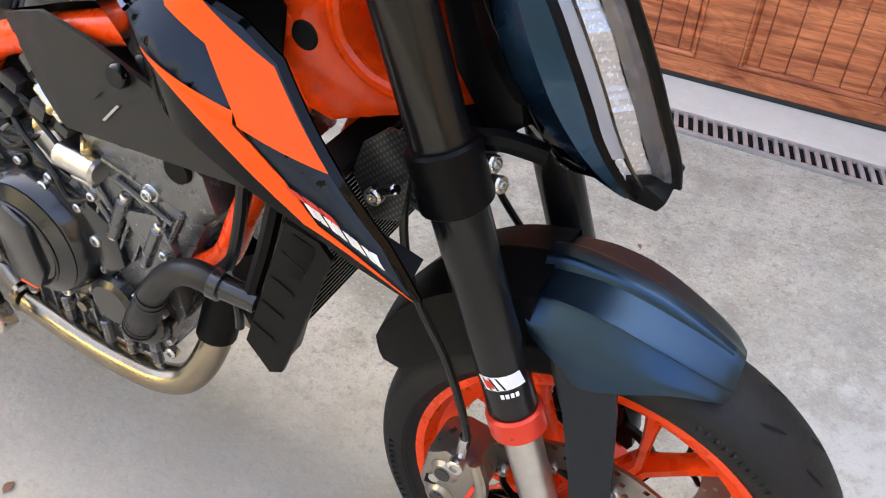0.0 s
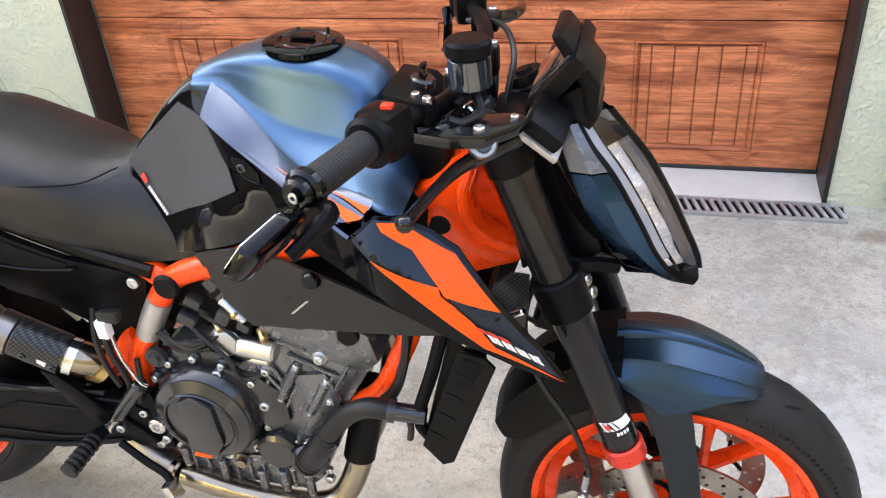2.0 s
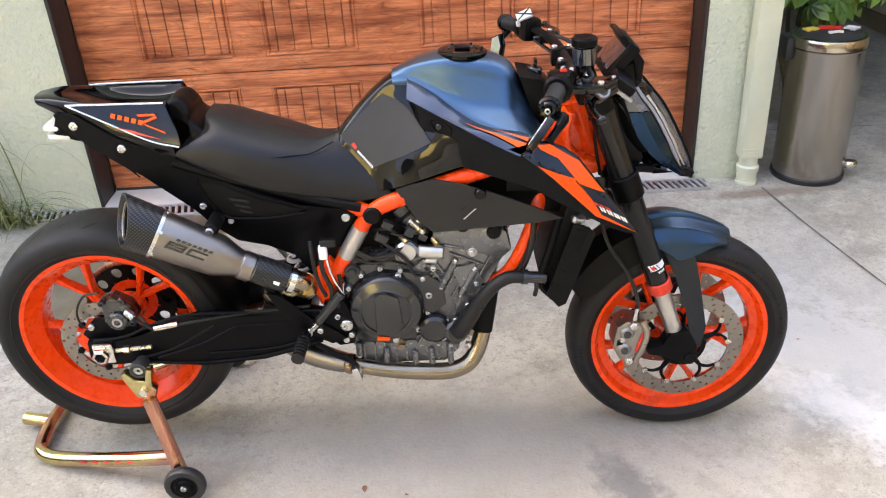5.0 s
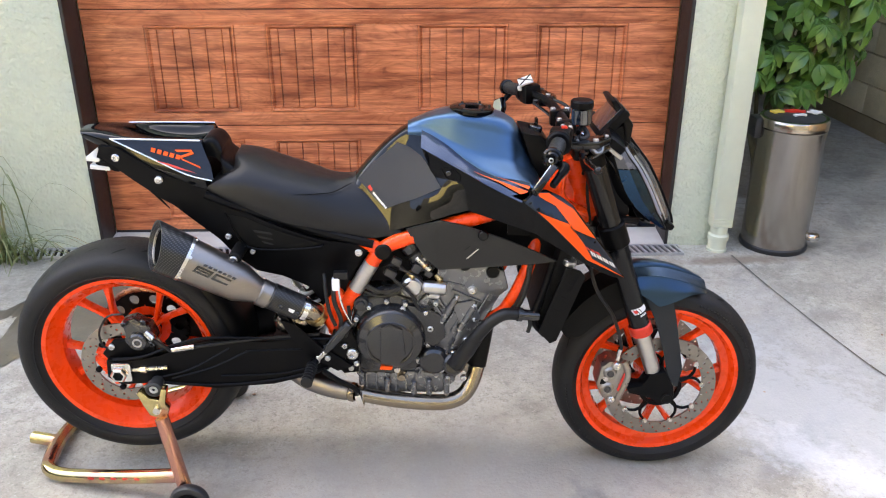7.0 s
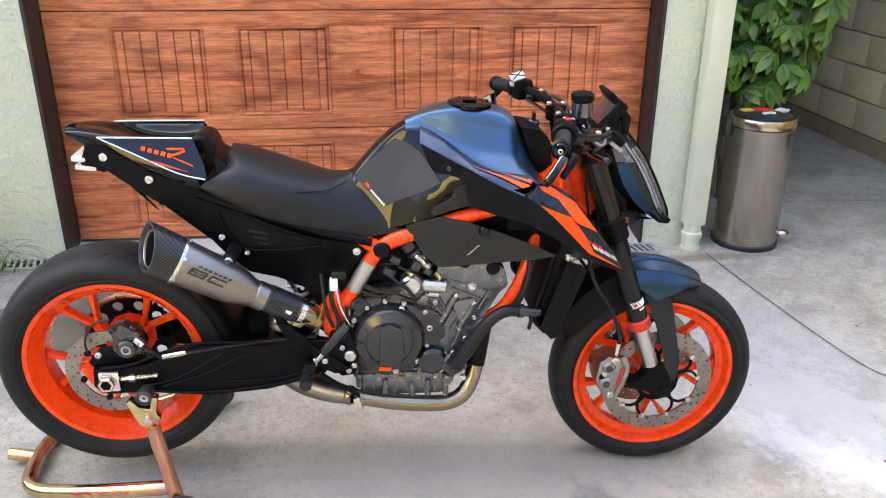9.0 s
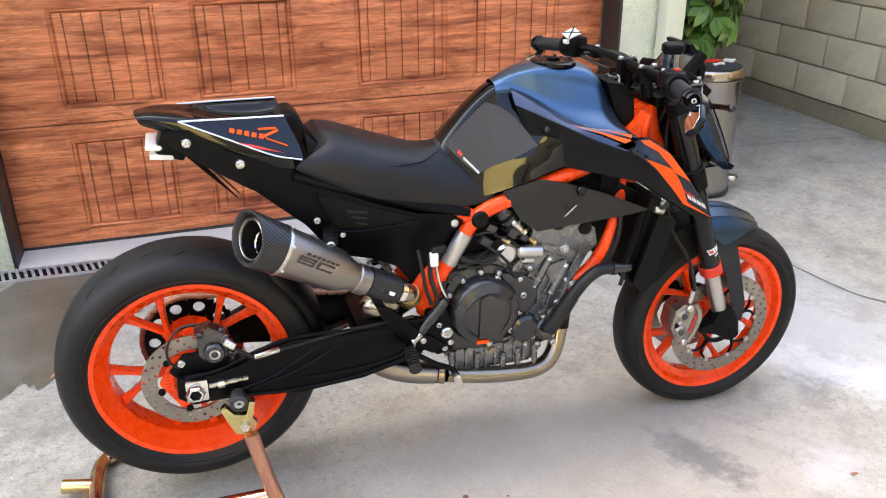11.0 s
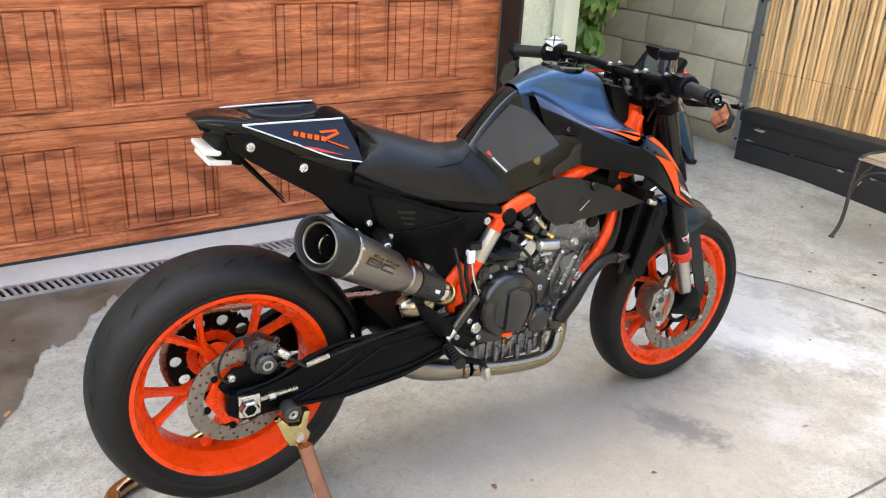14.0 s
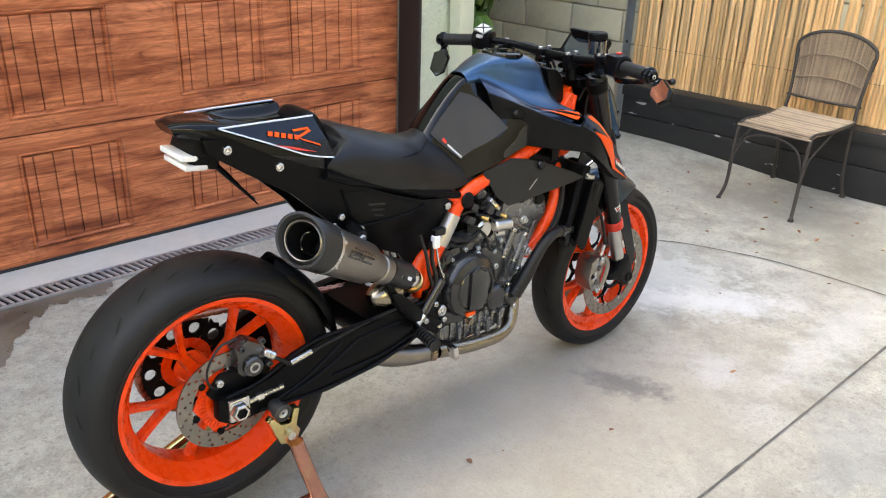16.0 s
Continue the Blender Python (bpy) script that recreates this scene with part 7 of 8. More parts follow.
REAR = [guard_section(x, z, w, d, l, 0.80) for x, z, w, d, l in ((-0.294, 0.492, 0.066, 0.016, -0.02), (-0.275, 0.535, 0.076, 0.048, -0.035), (-0.230, 0.590, 0.080, 0.060, -0.035), (-0.165, 0.634, 0.082, 0.065, -0.02), (-0.095, 0.655, 0.083, 0.065, 0.0))]
FRONT = [guard_section(x, z, w, d, l) for x, z, w, d, l in ((-0.112, 0.650, 0.080, 0.030, -0.020), (-0.075, 0.655, 0.083, 0.060, -0.022), (-0.035, 0.654, 0.085, 0.074, -0.004), (0.006, 0.646, 0.083, 0.056, 0.0), (0.056, 0.628, 0.073, 0.022, 0.0), (0.096, 0.609, 0.058, 0.006, 0.005), (0.112, 0.599, 0.045, 0.002, 0.005))]
part("mudguard_rear", loft(bmesh.new(), REAR, 22, 26, close=False), "matt_black", bike, "matt black rear half of front mudguard", sharp=60)
part("mudguard_front", loft(bmesh.new(), FRONT, 28, 37, close=False), "blue_guard", bike, "satin blue front half of front mudguard", sharp=20)
part("mudguard_ridge", loft(bmesh.new(), [[(x, 0, z + 0.007 * f), (x, 0.010 * f + 0.004, z + 0.005 * f), (x, 0.016 * f + 0.004, z - 0.006)] for x, z, f in ((-0.106, 0.650, 1.0), (-0.070, 0.655, 1.0), (0.0, 0.647, 0.8), (0.056, 0.628, 0.5), (0.100, 0.607, 0.15))], 20, 8, close=False), "blue_guard", bike, "raised blue mudguard spine", sharp=60)


for s in (-1, 1):
    part("mudguard_stay", panel(((-0.098, 0.640), (-0.074, 0.606), (-0.040, 0.520), (-0.014, 0.437), (0.000, 0.374), (0.006, 0.335), (0.030, 0.330), (0.042, 0.380), (0.026, 0.479), (0.014, 0.545), (0.004, 0.580), (-0.040, 0.632)), lambda x, z: 0.0885 + 0.20 * max(0, 0.56 - z) - 0.006 - 0.7 * max(0, z - 0.565), 0.004, 0.015, 0, s), "stay_blue", bike, "dark blue mudguard stay")

# headlight
def hl(z, front, backx, half, top):
    return [(front, 0, z), (front - 0.010, half * 0.45, z), (front - 0.045, half * 0.95, z + 0.004), (backx + 0.02, half, z + 0.006), (backx, half * 0.8, z + 0.006)]
mask = [hl(z, f - 0.048, b, h * 0.84, t) for z, f, b, h, t in ((0.772, -0.008, -0.070, 0.040, 0), (0.800, -0.016, -0.125, 0.062, 0), (0.850, -0.040, -0.155, 0.078, 0), (0.900, -0.066, -0.180, 0.086, 0), (0.945, -0.092, -0.205, 0.084, 0), (0.980, -0.126, -0.215, 0.066, 0), (0.996, -0.150, -0.205, 0.050, 0))]
part("headlight_shell", loft(bmesh.new(), mask, 30, 18), "gloss_black", bike, "gloss black headlight shell", sharp=40)
LEVELS = ((0.772, 0.000, -0.036, 0.042), (0.790, -0.004, -0.060, 0.054), (0.810, -0.012, -0.086, 0.062), (0.835, -0.024, -0.112, 0.067), (0.865, -0.038, -0.140, 0.069), (0.900, -0.056, -0.160, 0.070), (0.945, -0.082, -0.176, 0.069), (0.980, -0.110, -0.188, 0.063), (1.010, -0.134, -0.198, 0.054))


def between(lo, hi, n=5):
    """The headlight's levels from one height to another."""
    cols = list(zip(*LEVELS))
    return [tuple(float(np.interp(z, cols[0], c)) for c in cols) for z in np.linspace(lo, hi, n)]


def strip(s, levels, pts, n=16, out=0.003, thick=0.0):
    """A sheet on one side of the headlight: pts gives for each level (front, back, half) its points in x and y."""
    bm = bmesh.new()
    rows = [[(x + out * 0.6, s * (y + out * 0.8), z) for x, y in pts(f, b, h)] for z, f, b, h in levels]
    k = len(rows[0])
    g = [[bm.verts.new(tuple(p)) for p in spline([r[j] for r in rows], n)] for j in range(k)]
    for j in range(k - 1):
        for i in range(n - 1):
            bm.faces.new((g[j][i], g[j][i + 1], g[j + 1][i + 1], g[j + 1][i]))
    return bm


for s in (-1, 1):
    # scalloped reflector cells with fine vertical ridges, behind a lens that turns to the side
    deep = lambda h: 0.047 * min(1.0, h / 0.066)
    cells = []
    for z, f, b, h in between(0.780, 0.974, 97):
        u = (z - 0.780) / 0.194 * 3
        cells.append((z, f - 0.007 * abs(math.sin(math.pi * u)) - 0.0008 * (int(u * 16) % 2), b, h))
    part("headlight_reflector", strip(s, cells, lambda f, b, h: ((f - 0.016, h * 0.24), (f - 0.026, h * 0.36), (f - 0.036, h * 0.52), (f - 0.034, h * 0.70)), 97, 0.0), "lamp_grey", bike, "white ridged headlight reflector", sharp=15)
    part("lamp_rim", strip(s, LEVELS, lambda f, b, h: ((f - deep(h) * 0.72, h * 0.69), (f - deep(h) * 0.58, h * 0.70), (f - deep(h) * 0.62, h * 0.74)), 30, 0.0), "engine_dark", bike, "dark rim round the reflector", sharp=60)
    part("nose_rib", strip(s, LEVELS, lambda f, b, h: ((f + 0.006, 0.0), (f + 0.005, h * 0.09), (f - 0.008, h * 0.13)), 30, 0.0), "satin_black", bike, "black rib down the nose of the headlight", sharp=40)
    part("lamp_surround", strip(s, LEVELS, lambda f, b, h: ((f - 0.003, h * 0.12), (f - 0.008, h * 0.24), (f - 0.020, h * 0.28)), 30, 0.0), "lamp_guide", bike, "smooth grey band beside the headlight's nose", sharp=40)
    part("running_light", strip(s, between(0.815, 1.008, 8), lambda f, b, h: ((f - deep(h) * 0.62, h * 0.74), (f - deep(h) * 0.72, h * 0.82), (f - deep(h) * (0.72 + 0.16 * min(1.0, h / 0.069)), h * 0.92)), 30, 0.0), "running_lens", bike, "frosted grey running light strip", sharp=60)
    part("headlight_lens", strip(s, LEVELS, lambda f, b, h: ((f, h * 0.10), (f - deep(h) * 0.16, h * 0.30), (f - deep(h) * 0.40, h * 0.56), (f - deep(h) * 0.60, h * 0.76)), 30, 0.0), "glass", bike, "clear headlight lens", sharp=60)
    part("lens_rim", strip(s, LEVELS, lambda f, b, h: ((f - deep(h) * 0.80, h * 0.86), (f - deep(h) * 0.86, h * 0.97), (f - deep(h) * 0.92, h * 1.00)), 30, 0.0), "satin_black", bike, "black rim round the headlight lens", sharp=30)
    part("headlight_cheek", strip(s, between(0.778, 0.948, 9), lambda f, b, h: ((f - deep(h) * 0.90, h * 0.99), ((f - deep(h) + b) / 2 + 0.006, h * 1.13), (b, h * 1.04)), 30, 0.0), "blue_deep", bike, "satin blue headlight cheek", sharp=25)
    part("headlight_cheek", strip(s, between(0.950, 1.010), lambda f, b, h: ((f - deep(h) * 0.90, h * 0.99), ((f - deep(h) + b) / 2 + 0.006, h * 1.12), (b, h * 1.03)), 24, 0.0), "lamp_guide", bike, "grey upper headlight cheek", sharp=25)
    part("headlight_skirt", strip(s, between(0.772, 0.850), lambda f, b, h: ((b + 0.004, h * 1.02), (b - 0.002, h * 0.9), (b - 0.004, h * 0.6)), 24, 0.0), "matt_black", bike, "black lower side of the headlight", sharp=30)
    part("headlight_side", strip(s, between(0.850, 0.985), lambda f, b, h: ((b + 0.001, h * 1.06), (b - 0.014, h * 1.0), (b - 0.030, h * 0.8)), 24, 0.0), "satin_black", bike, "black rear side of the headlight", sharp=40)
    ind = Matrix.Rotation(radians(38), 4, "Y") @ Matrix.Rotation(radians(-8 * s), 4, "X")
    lamp = part("indicator", boxed((-0.200, s * 0.104, 1.032), (0.052, 0.072, 0.024), 0.008, ind), "satin_black", bike, "wedge-shaped dark indicator light")
    low = ind @ Vector((0.004, 0.004 * s, -0.0135))
    part("indicator_lens", boxed((-0.200 + low.x, s * 0.104 + low.y, 1.032 + low.z), (0.056, 0.072, 0.009), 0.003, ind), "silver_label", lamp, "pale grey indicator lens")
    part("indicator_stalk", rod(bmesh.new(), (-0.20, s * 0.055, 0.985), (-0.195, s * 0.085, 1.004), 0.010, seg=10), "satin_black", bike)
    part("headlight_bracket", tube(bmesh.new(), [(-0.19, s * 0.075, 0.80), (-0.15, s * 0.070, 0.81), (-0.11, s * 0.055, 0.80)], 0.011, 8), "satin_black", bike)
part("headlight_chin", prism(bmesh.new(), ((0.001, 0.775), (-0.006, 0.762), (-0.034, 0.766), (-0.060, 0.786), (-0.020, 0.786)), -0.036, 0.036, 0.004), "satin_black", bike, "black chin under the headlight")
part("headlight_brow", loft(bmesh.new(), [[(x, 0, z), (x - 0.008, h * 0.6, z - 0.002), (x - 0.026, h, z - 0.008), (x - 0.040, h, z - 0.020)] for x, z, h in ((-0.104, 0.978, 0.030), (-0.124, 0.996, 0.036), (-0.158, 1.012, 0.040))], 10, 12, close=False), "satin_black", bike, "black brow over the headlight")
part("headlight_back", prism(bmesh.new(), ((-0.235, 0.965), (-0.165, 0.985), (-0.13, 0.82), (-0.165, 0.80), (-0.205, 0.86)), -0.062, 0.062, 0.012), "satin_black", bike, "black headlight carrier")

# display
dm = Matrix.Translation((-0.196, 0, 1.062)) @ Matrix.Rotation(radians(42), 4, "Y")
dash = part("display", boxed((0, 0, 0), (0.024, 0.155, 0.098), 0.010, None), "satin_black", bike, "black instrument housing")
dash.data.transform(dm)
bm = boxed((0, 0, 0), (0.004, 0.122, 0.072), 0.001)
bmesh.ops.transform(bm, matrix=dm @ Matrix.Translation((-0.013, 0, 0.002)), verts=bm.verts)
part("display_screen", bm, "screen", dash, "dark glossy display screen")
part("display_mount", prism(bmesh.new(), ((-0.215, 1.03), (-0.165, 1.06), (-0.140, 1.02), (-0.165, 0.975), (-0.215, 0.985)), -0.050, 0.050, 0.010), "satin_black", bike)
part("dash_visor", prism(bmesh.new(), ((-0.205, 1.120), (-0.190, 1.122), (-0.142, 1.060), (-0.146, 1.010), (-0.160, 1.015), (-0.166, 1.055)), -0.055, 0.055, 0.006), "satin_black", bike)

# handlebar and controls
BAR = [(-0.415, 0.385, 1.058), (-0.385, 0.30, 1.066), (-0.355, 0.22, 1.072), (-0.322, 0.14, 1.066), (-0.312, 0.06, 1.058), (-0.312, -0.06, 1.058), (-0.322, -0.14, 1.066), (-0.350, -0.22, 1.078), (-0.375, -0.30, 1.078), (-0.398, -0.378, 1.078)]
part("handlebar", tube(bmesh.new(), BAR, [0.011, 0.011, 0.011, 0.0115, 0.014, 0.014, 0.0115, 0.011, 0.011, 0.011], 14, 60), "satin_black", bike, "black tapered handlebar")
LAID = Matrix(((1, 0, 0, 0), (0, 0, -1, 0), (0, 1, 0, 0), (0, 0, 0, 1)))  # lays a standing outline flat


def along(s, u):
    p = (Vector((-0.418, 0.392, 1.056)), Vector((-0.375, 0.272, 1.068))) if s > 0 else (Vector((-0.399, -0.384, 1.079)), Vector((-0.366, -0.270, 1.079)))
    return p[0].lerp(p[1], u)
for s in (-1, 1):
    m = aim(along(s, 0), along(s, 1))
    ln = (along(s, 1) - along(s, 0)).length
    prof = [(0, 0), (0.018, 0), (0.0185, 0.004)]
    for k in range(22):
        h = 0.008 + (ln - 0.02) * k / 22
        prof += [(0.0172, h), (0.0178, h + 0.0012), (0.0178, h + 0.003), (0.0172, h + 0.0042)]
    prof += [(0.021, ln - 0.008), (0.021, ln), (0, ln)]
    part("grip", lathe(bmesh.new(), prof, m, 22), "grip", bike, "black ribbed rubber grip")
    part("bar_end", lathe(bmesh.new(), [(0, -0.014), (0.006, -0.014), (0.007, -0.010), (0.014, -0.012), (0.017, -0.008), (0.017, 0.001), (0, 0.001)], m, 20), "gloss_black", bike)
    bolt(m @ Vector((0, 0, -0.012)), 0.006, 0.003, bike, "bolt", m.to_3x3() @ Vector((0, 0, -1)))
    # switch housing
    c = along(s, 1.22)
    part("switch_housing", boxed(c, (0.050, 0.050, 0.056), 0.012, Matrix.Rotation(radians(18 * s), 4, "Z")), "satin_black", bike, "black switch housing")
    part("throttle_collar", rod(bmesh.new(), along(s, 0.90), along(s, 1.10), 0.029, seg=24, cap=0.005), "satin_black", bike)
    # lever
    if s < 0:
        pts = [(-0.228, -0.158, 1.036), (-0.262, -0.180, 1.026), (-0.288, -0.215, 1.022), (-0.297, -0.300, 1.036), (-0.300, -0.386, 1.052)]
    else:
        pts = [(-0.325, 0.205, 1.062), (-0.302, 0.235, 1.056), (-0.292, 0.290, 1.050), (-0.300, 0.345, 1.046), (-0.310, 0.392, 1.044)]
    lev = part("lever", tube(bmesh.new(), pts, [0.010, 0.0105, 0.0085, 0.006, 0.0065], 10), "lever_black", bike, "glossy black hand lever")
    bm = bmesh.new()
    bmesh.ops.create_icosphere(bm, subdivisions=2, radius=0.0095)
    bmesh.ops.translate(bm, vec=pts[-1], verts=bm.verts)
    part("lever_ball", bm, "lever_black", lev)
    if s < 0:
        part("lever_perch", prism(bmesh.new(), ((-0.345, 0.165), (-0.300, 0.150), (-0.232, 0.138), (-0.218, 0.150), (-0.226, 0.172), (-0.258, 0.208), (-0.300, 0.212), (-0.345, 0.200)), 1.044, 1.060, 0.004, LAID), "lever_black", bike, "black forged lever perch")
    else:
        part("lever_perch", boxed((pts[0][0] - 0.004, s * 0.190, pts[0][2]), (0.042, 0.044, 0.024), 0.006), "satin_black", bike)
    bolt((-0.266, -0.194, 1.060) if s < 0 else (pts[0][0] + 0.004, s * 0.200, pts[0][2] + 0.012), 0.007, 0.006, bike, "bolt", (0, 0, 1))
    # bar-end mirror on a short arm
    flip = Vector((1, -s, 1))
    knob, end, c = (Vector(v) * flip for v in ((-0.372, -0.392, 1.058), (-0.402, -0.428, 1.034), (-0.420, -0.433, 1.050)))
    if s > 0:
        knob, end, c = Vector((-0.405, 0.388, 1.036)), Vector((-0.432, 0.378, 1.012)), Vector((-0.440, 0.372, 0.992))
    part("mirror_clamp", rod(bmesh.new(), along(s, -0.01), along(s, 0.12), 0.0225, seg=20, cap=0.004), "gloss_black", bike)
    part("mirror_arm", tube(bmesh.new(), [along(s, 0.05) + Vector((0.004, 0, -0.016)), knob + Vector((0, 0, 0.004)), knob.lerp(end, 0.5), end], [0.008, 0.011, 0.008, 0.008], 10), "satin_black", bike, "black mirror arm")
    long_ax = (Vector((-0.50, -0.82, -0.28)) if s < 0 else Vector((-0.15, 0.22, -0.95))).normalized()
    face = Vector((-0.80, 0.31, 0.52) if s < 0 else (-0.88, -0.42, 0.05)).normalized()
    face = (face - long_ax * face.dot(long_ax)).normalized()
    wide = face.cross(long_ax)
    mm = Matrix((long_ax, face, wide)).transposed().to_4x4()
    mm.translation = c
    outline = [(-0.046, 0.006), (-0.022, 0.028), (0.028, 0.026), (0.050, 0.004), (0.034, -0.024), (-0.020, -0.026)]
    bm = prism(bmesh.new(), outline, -0.008, 0.006, 0.004)
    bmesh.ops.transform(bm, matrix=mm, verts=bm.verts)
    mir = part("mirror_head", bm, "gloss_black", bike, "small black bar-end mirror")
    bm = prism(bmesh.new(), [(x * 0.88, z * 0.86) for x, z in outline], 0.0065, 0.0078, 0)
    bmesh.ops.transform(bm, matrix=mm, verts=bm.verts)
    part("mirror_glass", bm, "mirror", mir, "mirror glass")
part("kill_switch", boxed((-0.352, -0.246, 1.108), (0.014, 0.012, 0.008), 0.003), "red_anod", bike, "red kill switch")
part("switch_pad", boxed((-0.380, 0.245, 1.106), (0.040, 0.040, 0.006), 0.002, Matrix.Rotation(radians(-20), 4, "Y") @ Matrix.Rotation(radians(15), 4, "X")), "paper", bike, "pale grey four-way switch pad")
for t in (45, 135):
    part("switch_cross", boxed((-0.380, 0.245, 1.1095), (0.052, 0.004, 0.002), 0, Matrix.Rotation(radians(-20), 4, "Y") @ Matrix.Rotation(radians(15), 4, "X") @ Matrix.Rotation(radians(t), 4, "Z")), "hose", bike)
part("switch_button", boxed((-0.395, 0.245, 1.085), (0.010, 0.022, 0.010), 0.002), "paper", bike)
# brake fluid reservoir
part("reservoir", rod(bmesh.new(), (-0.288, -0.122, 1.082), (-0.290, -0.122, 1.122), 0.0255, seg=28, cap=0.003), "screen", bike, "dark translucent fluid reservoir")
part("reservoir_lid", lathe(bmesh.new(), [(0, 0.018), (0.024, 0.018), (0.0275, 0.014), (0.0275, 0), (0, 0)], Matrix.Translation((-0.290, -0.122, 1.123)), 30), "satin_black", bike)
part("reservoir_bracket", tube(bmesh.new(), [(-0.300, -0.150, 1.070), (-0.290, -0.135, 1.078), (-0.288, -0.122, 1.082)], 0.006, 8), "satin_black", bike)
part("reservoir_hose", tube(bmesh.new(), [(-0.288, -0.122, 1.082), (-0.275, -0.14, 1.06), (-0.29, -0.17, 1.058), (-0.305, -0.18, 1.065)], 0.006, 8), "hose", bike)
# front brake master cylinder with its fittings
part("lever_eye", lathe(bmesh.new(), [(0.009, 0), (0.016, 0), (0.017, 0.003), (0.017, 0.010), (0.015, 0.013), (0.010, 0.013), (0.009, 0.010), (0.009, 0)], aim((-0.264, -0.190, 1.040), (-0.258, -0.212, 1.056)), 24), "caliper", bike, "grey lever pivot ring")
part("brake_cylinder", lathe(bmesh.new(), [(0, 0), (0.011, 0), (0.013, 0.004), (0.013, 0.020), (0.015, 0.022), (0.015, 0.052), (0.012, 0.058), (0, 0.058)], aim((-0.316, -0.196, 1.052), (-0.290, -0.120, 1.054)), 20), "gloss_black", bike, "black radial master cylinder")
part("adjuster_knob", lathe(bmesh.new(), [(0, 0), (0.008, 0), (0.009, 0.002), (0.009, 0.008), (0.007, 0.010), (0, 0.010)], aim((-0.262, -0.196, 1.042), (-0.256, -0.212, 1.052)), 14), "engine_dark", bike)
part("hose_banjo", rod(bmesh.new(), (-0.292, -0.140, 1.056), (-0.288, -0.122, 1.056), 0.010, seg=12, cap=0.002), "chrome", bike)
part("bar_clamp_half", boxed((-0.336, -0.178, 1.072), (0.034, 0.026, 0.036), 0.006, Matrix.Rotation(radians(-14), 4, "Z")), "satin_black", bike)
for x, y in ((-0.342, -0.172), (-0.326, -0.184)):
    bolt((x, y, 1.090), 0.0055, 0.005, bike, "bolt", (0, 0, 1))
bolt((-0.232, -0.156, 1.060), 0.005, 0.004, bike, "bolt", (0, 0, 1))
part("master_hose", tube(bmesh.new(), [(-0.282, -0.136, 1.056), (-0.262, -0.110, 1.040), (-0.250, -0.085, 0.985), (-0.252, -0.075, 0.900), (-0.236, -0.072, 0.800)], 0.0042, 8), "hose", bike)
# bar clamps
for s in (-1, 1):
    part("bar_clamp", boxed((-0.312, s * 0.052, 1.052), (0.052, 0.028, 0.042), 0.007), "satin_black", bike)
    part("bar_riser", rod(bmesh.new(), (-0.305, s * 0.052, 0.998), (-0.312, s * 0.052, 1.036), 0.016, seg=16), "satin_black", bike)
    for dx in (-0.018, 0.018):
        bolt((-0.312 + dx, s * 0.052, 1.073), 0.007, 0.006, bike, "bolt", (0, 0, 1))
part("ignition_shroud", prism(bmesh.new(), ((-0.425, 1.045), (-0.375, 1.035), (-0.345, 1.005), (-0.335, 0.92), (-0.36, 0.90), (-0.395, 0.96)), -0.060, 0.060, 0.008), "satin_black", bike, "black ignition shroud before the tank")
part("ignition_lock", rod(bmesh.new(), (-0.385, 0, 1.025), (-0.380, 0, 1.046), 0.018, seg=20, cap=0.003), "engine_dark", bike)
part("key", boxed((-0.38, 0, 1.054), (0.008, 0.022, 0.022), 0.003), "gloss_black", bike, "black ignition key")
for pts in (([(-0.36, 0.20, 1.06), (-0.30, 0.15, 1.07), (-0.27, 0.08, 1.05), (-0.275, 0.03, 0.99), (-0.27, 0.05, 0.90)]), ([(-0.335, -0.20, 1.06), (-0.28, -0.16, 1.04), (-0.255, -0.09, 1.01), (-0.26, -0.05, 0.93)]), ([(-0.36, 0.23, 1.05), (-0.32, 0.16, 1.03), (-0.30, 0.10, 1.02), (-0.30, 0.06, 0.95)])):
    part("control_cable", tube(bmesh.new(), pts, 0.0045, 8), "hose", bike)


# ---- rear paddock stand ----
stand = thing("paddock_stand", (-1.55, 0, gz(-1.55, 0)), "yellow-passivated steel rear paddock stand with black wheels", "motorcycle stand")
gs = gz(-1.31, -0.27)
TUBE = [(-1.345, -0.228, gs + 0.095), (-1.50, -0.198, gs + 0.070), (-1.68, -0.150, gs + 0.040), (-1.745, -0.118, gs + 0.036), (-1.762, -0.075, gs + 0.040), (-1.765, 0.0, gs + 0.045)]
full = TUBE + [(x, -y, z) for x, y, z in TUBE[-2::-1]]
part("bar", tube(bmesh.new(), full, 0.0200, 18, 70), "zinc", stand, "bent tube of the stand")
part("handle_socket", rod(bmesh.new(), (-1.76, 0.0, gs + 0.045), (-1.845, 0.015, gs + 0.052), 0.0185, seg=16), "zinc", stand)
